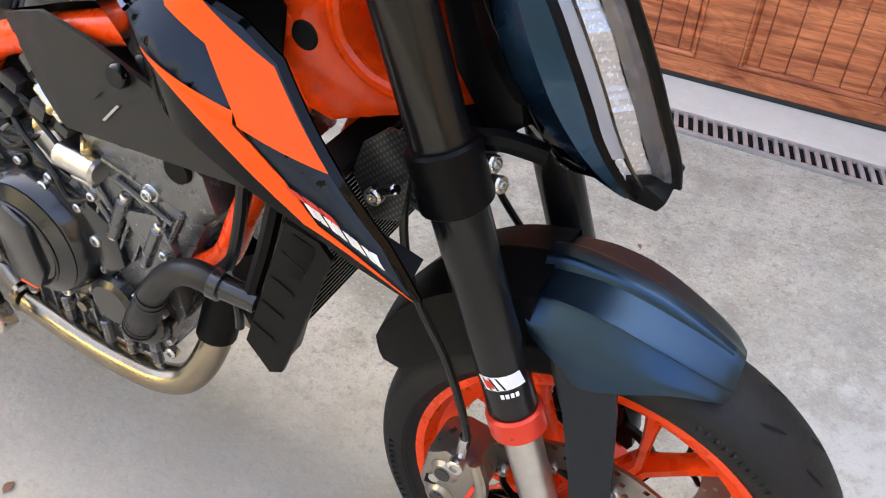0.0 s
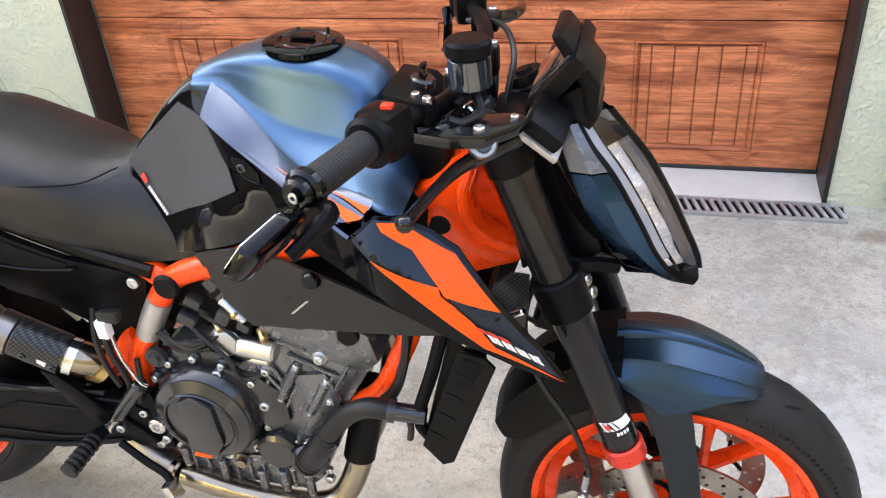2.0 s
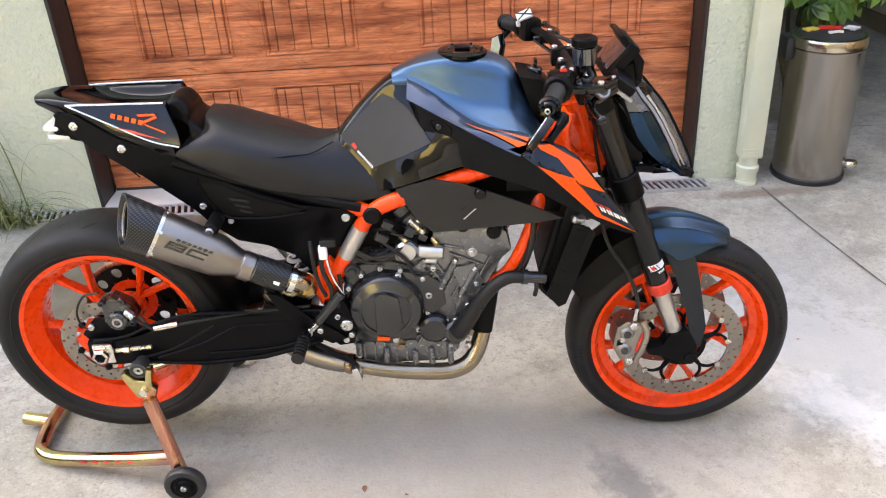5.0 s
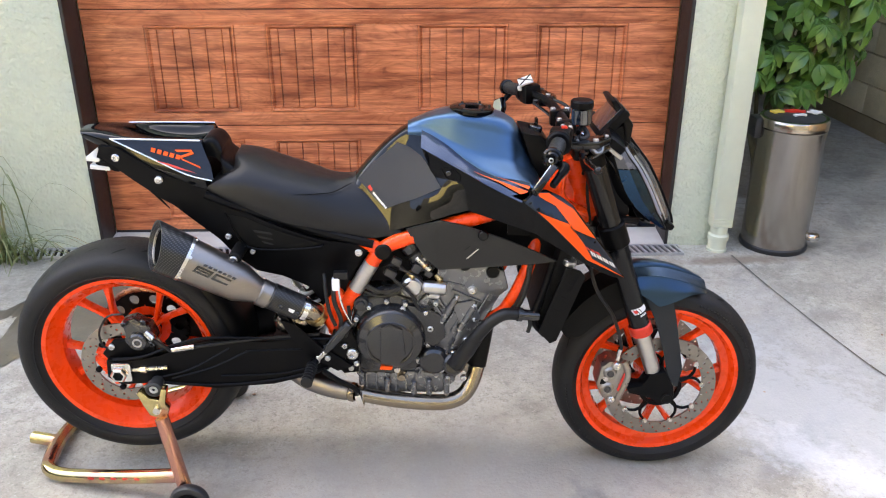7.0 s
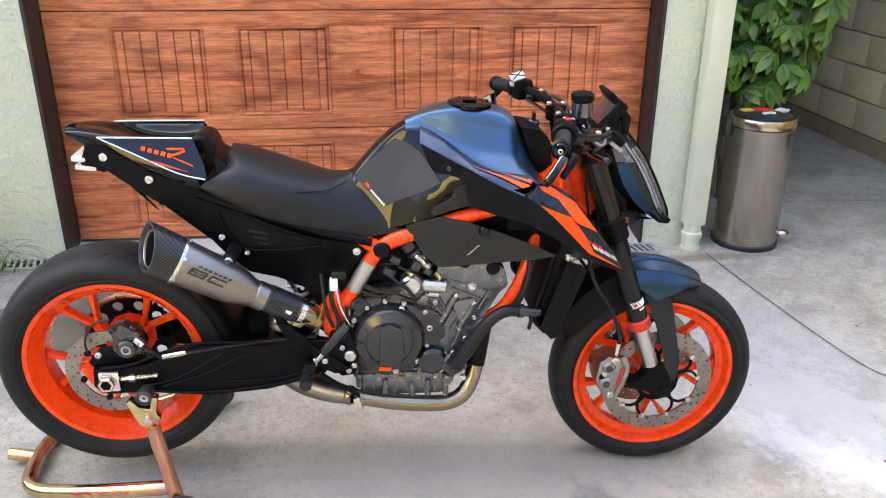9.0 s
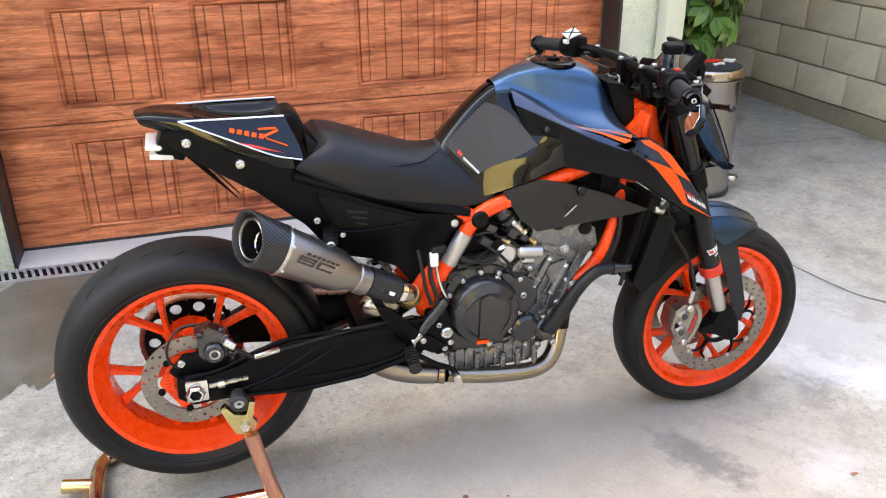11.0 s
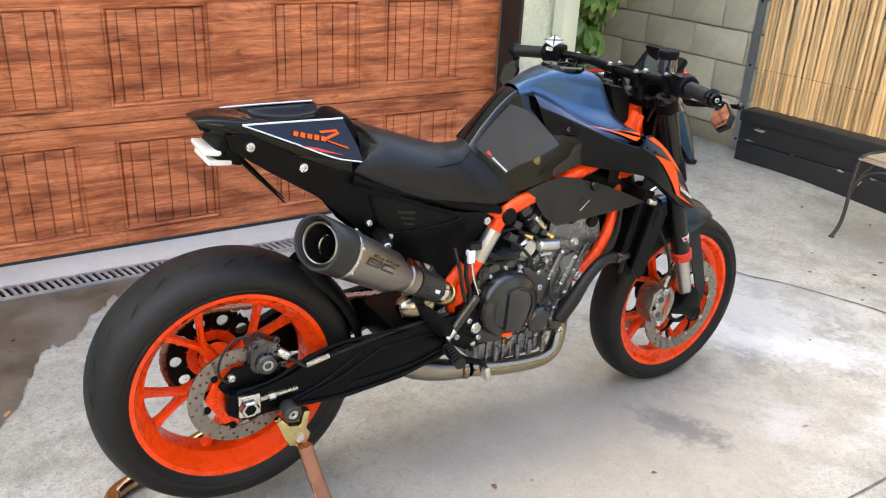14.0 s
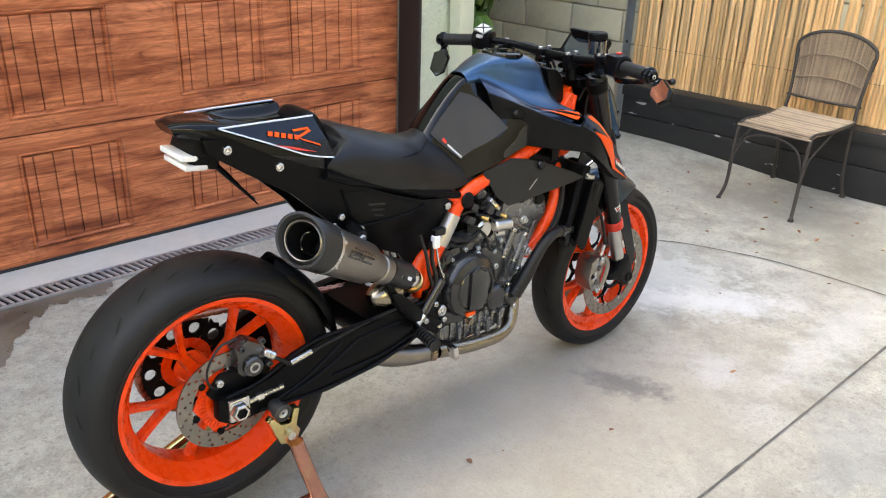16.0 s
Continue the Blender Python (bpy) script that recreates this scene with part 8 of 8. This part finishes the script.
for s in (-1, 1):
    leg = part("upright", tube(bmesh.new(), [(-1.315, s * 0.262, gs + 0.045), (-1.345, s * 0.232, gs + 0.15), (-1.372, s * 0.208, gs + 0.27)], 0.0185, 14), "zinc_pink", stand, "rose-tinted round upright of the stand", sharp=40)
    part("hook_bracket", prism(bmesh.new(), ((-1.405, 0.315), (-1.365, 0.300), (-1.352, 0.335), (-1.362, 0.350), (-1.352, 0.395), (-1.366, 0.398), (-1.376, 0.362), (-1.402, 0.368), (-1.420, 0.392), (-1.432, 0.384), (-1.418, 0.345)), s * 0.176, s * 0.200, 0.003), "zinc", stand, "yellow zinc hook bracket")
    part("bracket_bolt", rod(bmesh.new(), (-1.382, s * 0.198, 0.335), (-1.382, s * 0.212, 0.335), 0.011, seg=6), "bolt", stand)
    w = part("wheel", lathe(bmesh.new(), [(0, -0.014), (0.012, -0.014), (0.030, -0.010), (0.042, -0.014), (0.050, -0.012), (0.053, -0.006), (0.053, 0.006), (0.050, 0.012), (0.042, 0.014), (0.030, 0.010), (0.012, 0.014), (0, 0.014)], across(-1.306, s * 0.286, gs + 0.054), 32), "black_plastic", stand, "small black plastic wheel")
    part("wheel_hub", lathe(bmesh.new(), [(0.010, 0.014), (0.012, 0.017), (0.021, 0.017), (0.023, 0.013), (0.029, 0.0115), (0.031, 0.013), (0.034, 0.0135)], across(-1.306, s * 0.286, gs + 0.054) if s < 0 else across(-1.306, s * 0.286, gs + 0.054) @ Matrix.Rotation(math.pi, 4, "X"), 28), "satin_black", w, "stepped black hub face")
    bolt((-1.306, s * 0.300, gs + 0.054), 0.008, 0.007, w, "bolt", (0, s, 0))
for k in range(5):
    a = Vector((-1.46 - 0.035 * k, -0.2255 + 0.0078 * k, gs + 0.082 - 0.005 * k))
    part("label_bar", boxed(a, (0.016, 0.003, 0.006), 0.001, Matrix.Rotation(radians(-8), 4, "Z")), "red_decal", stand, "small red label bar")
for s in (-1, 1):
    sp = part("paddock_bobbin", lathe(bmesh.new(), [(0, 0), (0.012, 0), (0.012, 0.006), (0.017, 0.008), (0.017, 0.030), (0.022, 0.034), (0.022, 0.052), (0.018, 0.055), (0.013, 0.055), (0.013, 0.050), (0, 0.050)], Matrix.Translation((-1.389, s * 0.138, 0.389)) @ (ACROSS if s < 0 else ACROSS.inverted()), 28), "black_plastic", bike, "black stand bobbin on the swing arm")
    part("bearing", lathe(bmesh.new(), [(0.004, 0.0505), (0.006, 0.054), (0.0085, 0.054), (0.009, 0.052), (0.0115, 0.052), (0.012, 0.0505), (0.004, 0.0505)], Matrix.Translation((-1.389, s * 0.138, 0.389)) @ (ACROSS if s < 0 else ACROSS.inverted()), 20), "alu", sp, "bright steel bearing face")


# ---- things on the driveway ----
def build_bin():
    cx, cy = 1.052, 1.61
    g = gz(cx, cy)
    b = thing("pedal_bin", (cx, cy, g), "tall brushed stainless steel pedal bin with black lid hinge", "bin")
    m = Matrix.Translation((cx, cy, g))
    part("base_ring", lathe(bmesh.new(), [(0, 0), (0.155, 0), (0.158, 0.006), (0.158, 0.022), (0.150, 0.028), (0, 0.028)], m, 48), "black_plastic", b, "black plastic base ring")
    part("body", lathe(bmesh.new(), [(0.150, 0.022), (0.151, 0.03), (0.151, 0.585), (0.153, 0.592), (0.148, 0.594), (0, 0.594)], m, 64), "stainless", b)
    part("lid_rim", lathe(bmesh.new(), [(0.148, 0.594), (0.154, 0.598), (0.155, 0.628), (0.150, 0.640), (0.138, 0.643), (0.130, 0.640)], m, 64), "stainless", b)
    part("lid", lathe(bmesh.new(), [(0.134, 0.634), (0.134, 0.642), (0.09, 0.650), (0, 0.654)], m, 48), "black_plastic", b, "black inset lid top")
    part("hinge_cover", boxed((cx - 0.145, cy + 0.04, g + 0.585), (0.07, 0.10, 0.10), 0.02), "black_plastic", b, "black plastic hinge cover")
    bm = bmesh.new()
    lathe(bm, [(0, 0), (0.03, 0), (0.034, 0.008), (0.034, 0.02), (0.026, 0.03), (0, 0.032)], Matrix.Translation((cx + 0.165, cy - 0.06, g + 0.045)) @ Matrix.Diagonal((1.0, 0.7, 1, 1)), 20)
    part("pedal", bm, "chrome", b, "domed chrome pedal")
    # litter on the lid
    top = g + 0.652
    for k, (dx, dy, sx, sy, t, mt, lb) in enumerate(((-0.07, 0.03, 0.06, 0.035, 20, "yellow_print", "yellow printed card wrapper lying on a bin"), (0.01, 0.03, 0.09, 0.035, -12, "red_decal", "red glossy wrapper lying on a bin"),
                                                     (0.0, -0.05, 0.06, 0.018, 8, "paper", "pale folded paper lying on a bin"), (0.085, -0.01, 0.05, 0.05, 40, "paper", "crumpled pale wrapper on a bin"))):
        bm = bmesh.new()
        bmesh.ops.create_grid(bm, x_segments=8, y_segments=6, size=0.5)
        for v in bm.verts:
            v.co.z = 0.5 + 0.35 * noise.noise(Vector((v.co.x * 4, v.co.y * 4, k * 3.1)))
        r = bmesh.ops.extrude_face_region(bm, geom=bm.faces[:])
        bmesh.ops.translate(bm, vec=(0, 0, -0.5), verts=[v for v in r["geom"] if isinstance(v, bmesh.types.BMVert)])
        bmesh.ops.transform(bm, matrix=Matrix.Translation((cx + dx, cy + dy, top + 0.002 * k)) @ Matrix.Rotation(radians(t), 4, "Z") @ Matrix.Diagonal((sx, sy, 0.014, 1)), verts=bm.verts)
        solid("wrapper", bm, mt, lb, "litter", "wrappers on the bin")


build_bin()


def build_chair():
    zb = gz(1.85, 0.4)
    c = thing("garden_chair", (2.16, 0.37, zb), "wrought-iron garden chair with weathered rattan seat and fan back", "chair")
    fy, ny = 0.575, 0.175
    seat_z = zb + 0.435
    bx = 2.42
    def bar(nm, pts, r=0.009, mt="iron", label=""):
        return part(nm, tube(bmesh.new(), pts, r, 8), mt, c, label)
    for y in (fy, ny):
        s = 1 if y == fy else -1
        foot = (1.87, y + 0.012 * s, zb + 0.006)
        leg = bar("front_leg", [foot, (1.905, y, zb + 0.10), (1.915, y, zb + 0.30), (1.93, y, seat_z - 0.03), (1.975, y - 0.005 * s, seat_z + 0.004), (2.2, y, seat_z - 0.006), (bx - 0.01, y, seat_z)], 0.010)
        part("foot", lathe(bmesh.new(), [(0, 0), (0.016, 0), (0.016, 0.006), (0.010, 0.02), (0, 0.02)], Matrix.Translation((foot[0], foot[1], zb)), 12), "iron", leg)
        leg = bar("rear_leg", [(2.475, y + 0.01 * s, zb + 0.006), (2.44, y, zb + 0.12), (2.415, y, zb + 0.32), (bx, y, seat_z), (bx + 0.02, y - 0.004 * s, seat_z + 0.10), (bx + 0.05, y + 0.012 * s, seat_z + 0.34)], 0.010)
        part("foot", lathe(bmesh.new(), [(0, 0), (0.016, 0), (0.016, 0.006), (0.010, 0.02), (0, 0.02)], Matrix.Translation((2.475, y + 0.01 * s, zb)), 12), "iron", leg)
        bar("side_brace", [(1.912, y, zb + 0.20), (1.96, y, zb + 0.31), (2.07, y, zb + 0.37), (2.2, y, seat_z - 0.012)], 0.006)
    for x, z in ((1.95, seat_z - 0.012), (bx - 0.01, seat_z - 0.006)):
        bar("seat_rail", [(x, ny, z), (x, (fy + ny) / 2, z), (x, fy, z)], 0.008)
    bar("apron_brace", [(1.912, ny, zb + 0.24), (1.92, ny + 0.06, zb + 0.36), (1.93, (fy + ny) / 2, zb + 0.395), (1.92, fy - 0.06, zb + 0.36), (1.912, fy, zb + 0.24)], 0.006)
    # seat sticks
    for k in range(30):
        u = k / 29
        x = 1.925 + 0.49 * u
        z = seat_z + 0.008 - 0.02 * math.exp(-((u) / 0.06) ** 2) - 0.012 * math.sin(math.pi * u)
        bm = tube(bmesh.new(), [(x, ny - 0.005, z), (x, 0.375, z - 0.002), (x, fy + 0.005, z)], 0.0062, 6, 4)
        part("seat_stick", bm, "rattan", c)
    # fan back
    def arc(s):
        y = 0.375 + 0.215 * s
        return bx + 0.055, y, seat_z + 0.35 + 0.105 * math.sqrt(max(0, 1 - (s * 0.98) ** 2))
    bar("back_hoop", [(bx + 0.045, 0.375 - 0.21, seat_z + 0.28)] + [arc(-1 + 2 * k / 10) for k in range(11)] + [(bx + 0.045, 0.375 + 0.21, seat_z + 0.28)], 0.010)
    bar("back_rail", [(bx + 0.02, ny - 0.01, seat_z + 0.085), (bx + 0.02, 0.375, seat_z + 0.080), (bx + 0.02, fy + 0.01, seat_z + 0.085)], 0.008)
    for k in range(40):
        s = -0.96 + 1.92 * k / 39
        t = arc(s)
        b = (bx + 0.02, 0.375 + 0.185 * s, seat_z + 0.085)
        part("back_stick", tube(bmesh.new(), [b, ((b[0] + t[0]) / 2 + 0.008, (b[1] + t[1]) / 2, (b[2] + t[2]) / 2), t], 0.0048, 6, 5), "rattan", c)
    for f in (0.33, 0.66):
        pts = []
        for k in range(9):
            s = -0.97 + 1.94 * k / 8
            t, b = Vector(arc(s)), Vector((bx + 0.02, 0.375 + 0.185 * s, seat_z + 0.085))
            q = b.lerp(t, f)
            pts.append((q.x - 0.004, q.y, q.z))
        bar("weave_band", pts, 0.004, "rattan")


build_chair()


def leaflet(bm, m, ln, w, droop):
    rows = []
    for k, (u, h) in enumerate(((0.0, 0.06), (0.25, 0.75), (0.55, 1.0), (0.82, 0.6), (1.0, 0.02))):
        x, z = ln * u, -droop * ln * u * u
        rows.append([bm.verts.new(m @ Vector((x, -w * h, z + w * h * 0.25))), bm.verts.new(m @ Vector((x, 0, z))), bm.verts.new(m @ Vector((x, w * h, z + w * h * 0.25)))])
    for a, b in zip(rows, rows[1:]):
        bm.faces.new((a[0], b[0], b[1], a[1]))
        bm.faces.new((a[1], b[1], b[2], a[2]))


def build_shrub():
    rng = random.Random(4)
    g = gz(1.2, 2.2)
    s = thing("umbrella_shrub", (1.22, 2.25, g), "green umbrella-leaved shrub growing in the side passage", "shrub")
    tips = []
    base = Vector((1.22, 2.25, g))
    for k in range(16):
        a = 2 * math.pi * k / 16 + rng.uniform(-0.2, 0.2)
        r = rng.uniform(0.08, 0.42)
        top = base + Vector((0.14 + r * 1.25 * math.cos(a), r * 0.9 * math.sin(a), rng.uniform(0.85, 2.1)))
        mid = base.lerp(top, 0.5) + Vector((rng.uniform(-0.05, 0.05), rng.uniform(-0.05, 0.05), 0.1))
        part("stem", tube(bmesh.new(), [base + Vector((rng.uniform(-0.05, 0.05), rng.uniform(-0.05, 0.05), -0.02)), mid, top], [0.014, 0.010, 0.005], 6), "stem", s)
        tips += [mid.lerp(top, f) for f in (0.0, 0.2, 0.4, 0.6, 0.8, 1.0)] + [base.lerp(mid, 0.75)]
    me = []
    for v in range(5):
        bm = bmesh.new()
        n = rng.choice((7, 8, 9))
        for k in range(n):
            a = 2 * math.pi * k / n + rng.uniform(-0.15, 0.15)
            leaflet(bm, Matrix.Rotation(a, 4, "Z") @ Matrix.Rotation(radians(rng.uniform(8, 24)), 4, "Y"), rng.uniform(0.080, 0.118), rng.uniform(0.021, 0.028), rng.uniform(0.25, 0.6))
        me.append(finish(bm, "leaf", "leaf_whorl", 80))
    count = 0
    for t in tips:
        for k in range(3):
            if count > 295:
                break
            d = Vector((rng.gauss(0, 1), rng.gauss(-0.3, 1), rng.gauss(0.2, 0.6))).normalized()
            p = t + d * rng.uniform(0.07, 0.19)
            if p.z < g + 0.66 or p.x < 0.88 or p.x > 1.95 or (p.y < 1.80 and p.z < 0.80):
                continue
            o = new("leaf_whorl", me[count % 5])
            tilt = Vector((d.x * 0.8, d.y * 0.8, 0.75)).normalized()
            o.matrix_basis = Matrix.Translation(p) @ tilt.to_track_quat("Z", "Y").to_matrix().to_4x4() @ Matrix.Rotation(rng.uniform(0, 6.28), 4, "Z") @ Matrix.Scale(rng.uniform(0.85, 1.3), 4)
            under(o, s)
            count += 1


build_shrub()


def build_grass(name, cx, cy, n, seed, spread, hmax):
    rng = random.Random(seed)
    bm = bmesh.new()
    for k in range(n):
        a = rng.uniform(0, 2 * math.pi)
        b = Vector((cx + rng.gauss(0, spread), cy + rng.gauss(0, spread * 0.35), 0))
        b.z = gz(b.x, b.y) - 0.003
        ln, h, w = rng.uniform(0.12, 0.42), rng.uniform(0.08, hmax), rng.uniform(0.003, 0.007)
        d = Vector((math.cos(a), math.sin(a) * 0.5 - 0.25, 0))
        side = Vector((-d.y, d.x, 0)).normalized() * w
        prev = None
        for j in range(8):
            u = j / 7
            p = b + d * (ln * u ** 1.3) + Vector((0, 0, h * (1.9 * u - 1.55 * u * u)))
            p.z = max(p.z, gz(p.x, p.y) + 0.002 + 0.004 * u)
            p.y = min(p.y, WALL_Y - 0.006)
            f = 1 - 0.85 * u
            row = [bm.verts.new(p - side * f), bm.verts.new(p + Vector((0, 0, w * 0.4 * f))), bm.verts.new(p + side * f)]
            if prev:
                bm.faces.new((prev[0], row[0], row[1], prev[1]))
                bm.faces.new((prev[1], row[1], row[2], prev[2]))
            prev = row
    solid(name, bm, "grass", "tuft of strappy green and straw-coloured grass by the wall", "grass", "grass tufts", "stuff", sharp=80)


build_grass("grass_tuft", -2.56, 1.46, 70, 1, 0.07, 0.30)
build_grass("grass_tuft", -2.70, 1.46, 80, 2, 0.10, 0.95)


def build_fallen(x, y, size, seed, material="dry_leaf"):
    bm = bmesh.new()
    rng = random.Random(seed)
    leaflet(bm, Matrix.Identity(4), size, size * 0.32, rng.uniform(-0.5, 0.1))
    for v in bm.verts:
        v.co.z += 0.25 * abs(v.co.y) + 0.06 * size * noise.noise(v.co * 60 + Vector((seed, 0, 0)))
    lo = min(v.co.z for v in bm.verts)
    bmesh.ops.translate(bm, vec=(0, 0, -lo), verts=bm.verts)
    r = bmesh.ops.extrude_face_region(bm, geom=bm.faces[:])
    bmesh.ops.translate(bm, vec=(0, 0, 0.0008), verts=[v for v in r["geom"] if isinstance(v, bmesh.types.BMVert)])
    bmesh.ops.transform(bm, matrix=Matrix.Translation((x, y, gz(x, y) + 0.001)) @ Matrix.Rotation(rng.uniform(0, 6.28), 4, "Z"), verts=bm.verts)
    solid("fallen_leaf", bm, material, "small curled dry brown leaf lying on concrete", "leaf", "fallen leaves", sharp=80)


for k, (x, y, sz) in enumerate(((-0.855, -0.255, 0.045), (0.203, -0.459, 0.04), (-0.416, -0.417, 0.035), (-0.74, -0.29, 0.02), (-1.95, 0.62, 0.05), (1.35, 0.35, 0.04), (1.62, 0.20, 0.05),
                                (1.75, 0.05, 0.05), (1.70, -0.05, 0.055), (2.1, 0.35, 0.05), (2.2, 0.2, 0.045), (2.3, 0.32, 0.06), (1.5, 0.62, 0.03), (1.95, -0.12, 0.04), (0.52, 0.35, 0.03),
                                (1.42, 0.12, 0.05), (1.58, 0.48, 0.04), (1.80, 0.28, 0.05), (1.88, -0.30, 0.05), (2.15, -0.05, 0.05), (2.24, 0.62, 0.06), (1.25, -0.32, 0.04), (1.66, 0.78, 0.035), (2.28, -0.25, 0.05), (1.30, 0.05, 0.03),
                                (-1.25, 0.30, 0.03), (0.75, -0.1, 0.025), (1.15, 0.75, 0.03), (2.05, 0.9, 0.04), (-0.15, 0.9, 0.03))):
    build_fallen(x, y, sz * 0.52, k)



# ---- pieces of walls and screens ----
def build_block_wall():
    turn = math.atan(0.06)
    w = thing("wall_block", (2.60, 3.4, gz(2.4, 2.5)), "cream painted concrete block wall along the passage", "wall", kind="structure")
    rot = Matrix.Rotation(turn, 4, "Z")
    org = Matrix.Translation((2.60, 1.72, gz(2.4, 2.0))) @ rot
    ln, hgt, course, unit = 3.7, 2.35, 0.212, 0.43
    bm = boxed((0.10, ln / 2 - 1.2, 0.02 + hgt / 2), (0.16, ln + 2.4, hgt))
    bmesh.ops.transform(bm, matrix=org, verts=bm.verts)
    part("mortar_core", bm, "mortar", w, "raked mortar joints")
    bm = boxed((0.096, ln / 2 - 1.2, 0.055), (0.18, ln + 2.4, 0.13), 0.006)
    bmesh.ops.transform(bm, matrix=org, verts=bm.verts)
    part("footing", bm, "footing", w, "brown-stained footing course")
    full = finish(boxed((0, 0, 0), (0.03, unit - 0.011, course - 0.011), 0.004), "block", "block")
    half = finish(boxed((0, 0, 0), (0.03, unit / 2 - 0.011, course - 0.011), 0.004), "block", "block")
    rng = random.Random(2)
    for r in range(int((hgt - 0.12) / course)):
        z = 0.125 + course * (r + 0.5)
        y = -2.4 + 0.0
        if r % 2:
            o = new("block", half)
            o.matrix_basis = org @ Matrix.Translation((0.012, y + unit / 4, z))
            under(o, w)
            y += unit / 2
        while y < ln:
            o = new("block", full)
            o.matrix_basis = org @ Matrix.Translation((0.012 + rng.uniform(-0.001, 0.001), y + unit / 2, z))
            under(o, w)
            y += unit


build_block_wall()


def build_bamboo():
    s = thing("bamboo_screen", (fence_x(0) + 0.1, 0, gz(2.4, 0) + 0.39), "screen of upright dried bamboo canes wired together", "bamboo screen")
    rng = random.Random(7)
    kinds = []
    for v in range(7):
        bm = bmesh.new()
        r = (0.0100, 0.0120, 0.0135, 0.0115, 0.0148, 0.0126, 0.0088)[v]
        h, z, prof = 1.85, 0.0, [(0, 0), (r, 0)]
        while z < h:
            step = rng.uniform(0.16, 0.30)
            z = min(h, z + step)
            if z < h - 0.03:
                prof += [(r, z - 0.004), (r * 1.13, z), (r * 0.97, z + 0.005), (r * 0.99, z + 0.012)]
        prof += [(r * 0.92, h), (0, h)]
        lathe(bm, prof, Matrix.Identity(4), 9)
        kinds.append((finish(bm, "bamboo", "cane", 40), r))
    y, k = 1.735, 0
    while y > -2.3 and k < 290:
        me, r = kinds[rng.randrange(7)]
        y -= r * 0.95
        o = new("cane", me)
        x = fence_x(y) + 0.135 + rng.uniform(-0.006, 0.006)
        o.matrix_basis = Matrix.Translation((x, y, gz(2.4, 0) + 0.391)) @ Matrix.Rotation(radians(rng.gauss(0, 0.7)), 4, "X") @ Matrix.Rotation(rng.uniform(0, 6.28), 4, "Z")
        under(o, s)
        y -= r * 0.95
        k += 1
    for z in (0.55, 1.1, 1.7):
        pts = [(fence_x(v) + 0.123, v, z) for v in (1.72, 0.8, -0.2, -1.2, -2.3)]
        part("binding_wire", tube(bmesh.new(), pts, 0.0012, 5), "iron", s)


build_bamboo()
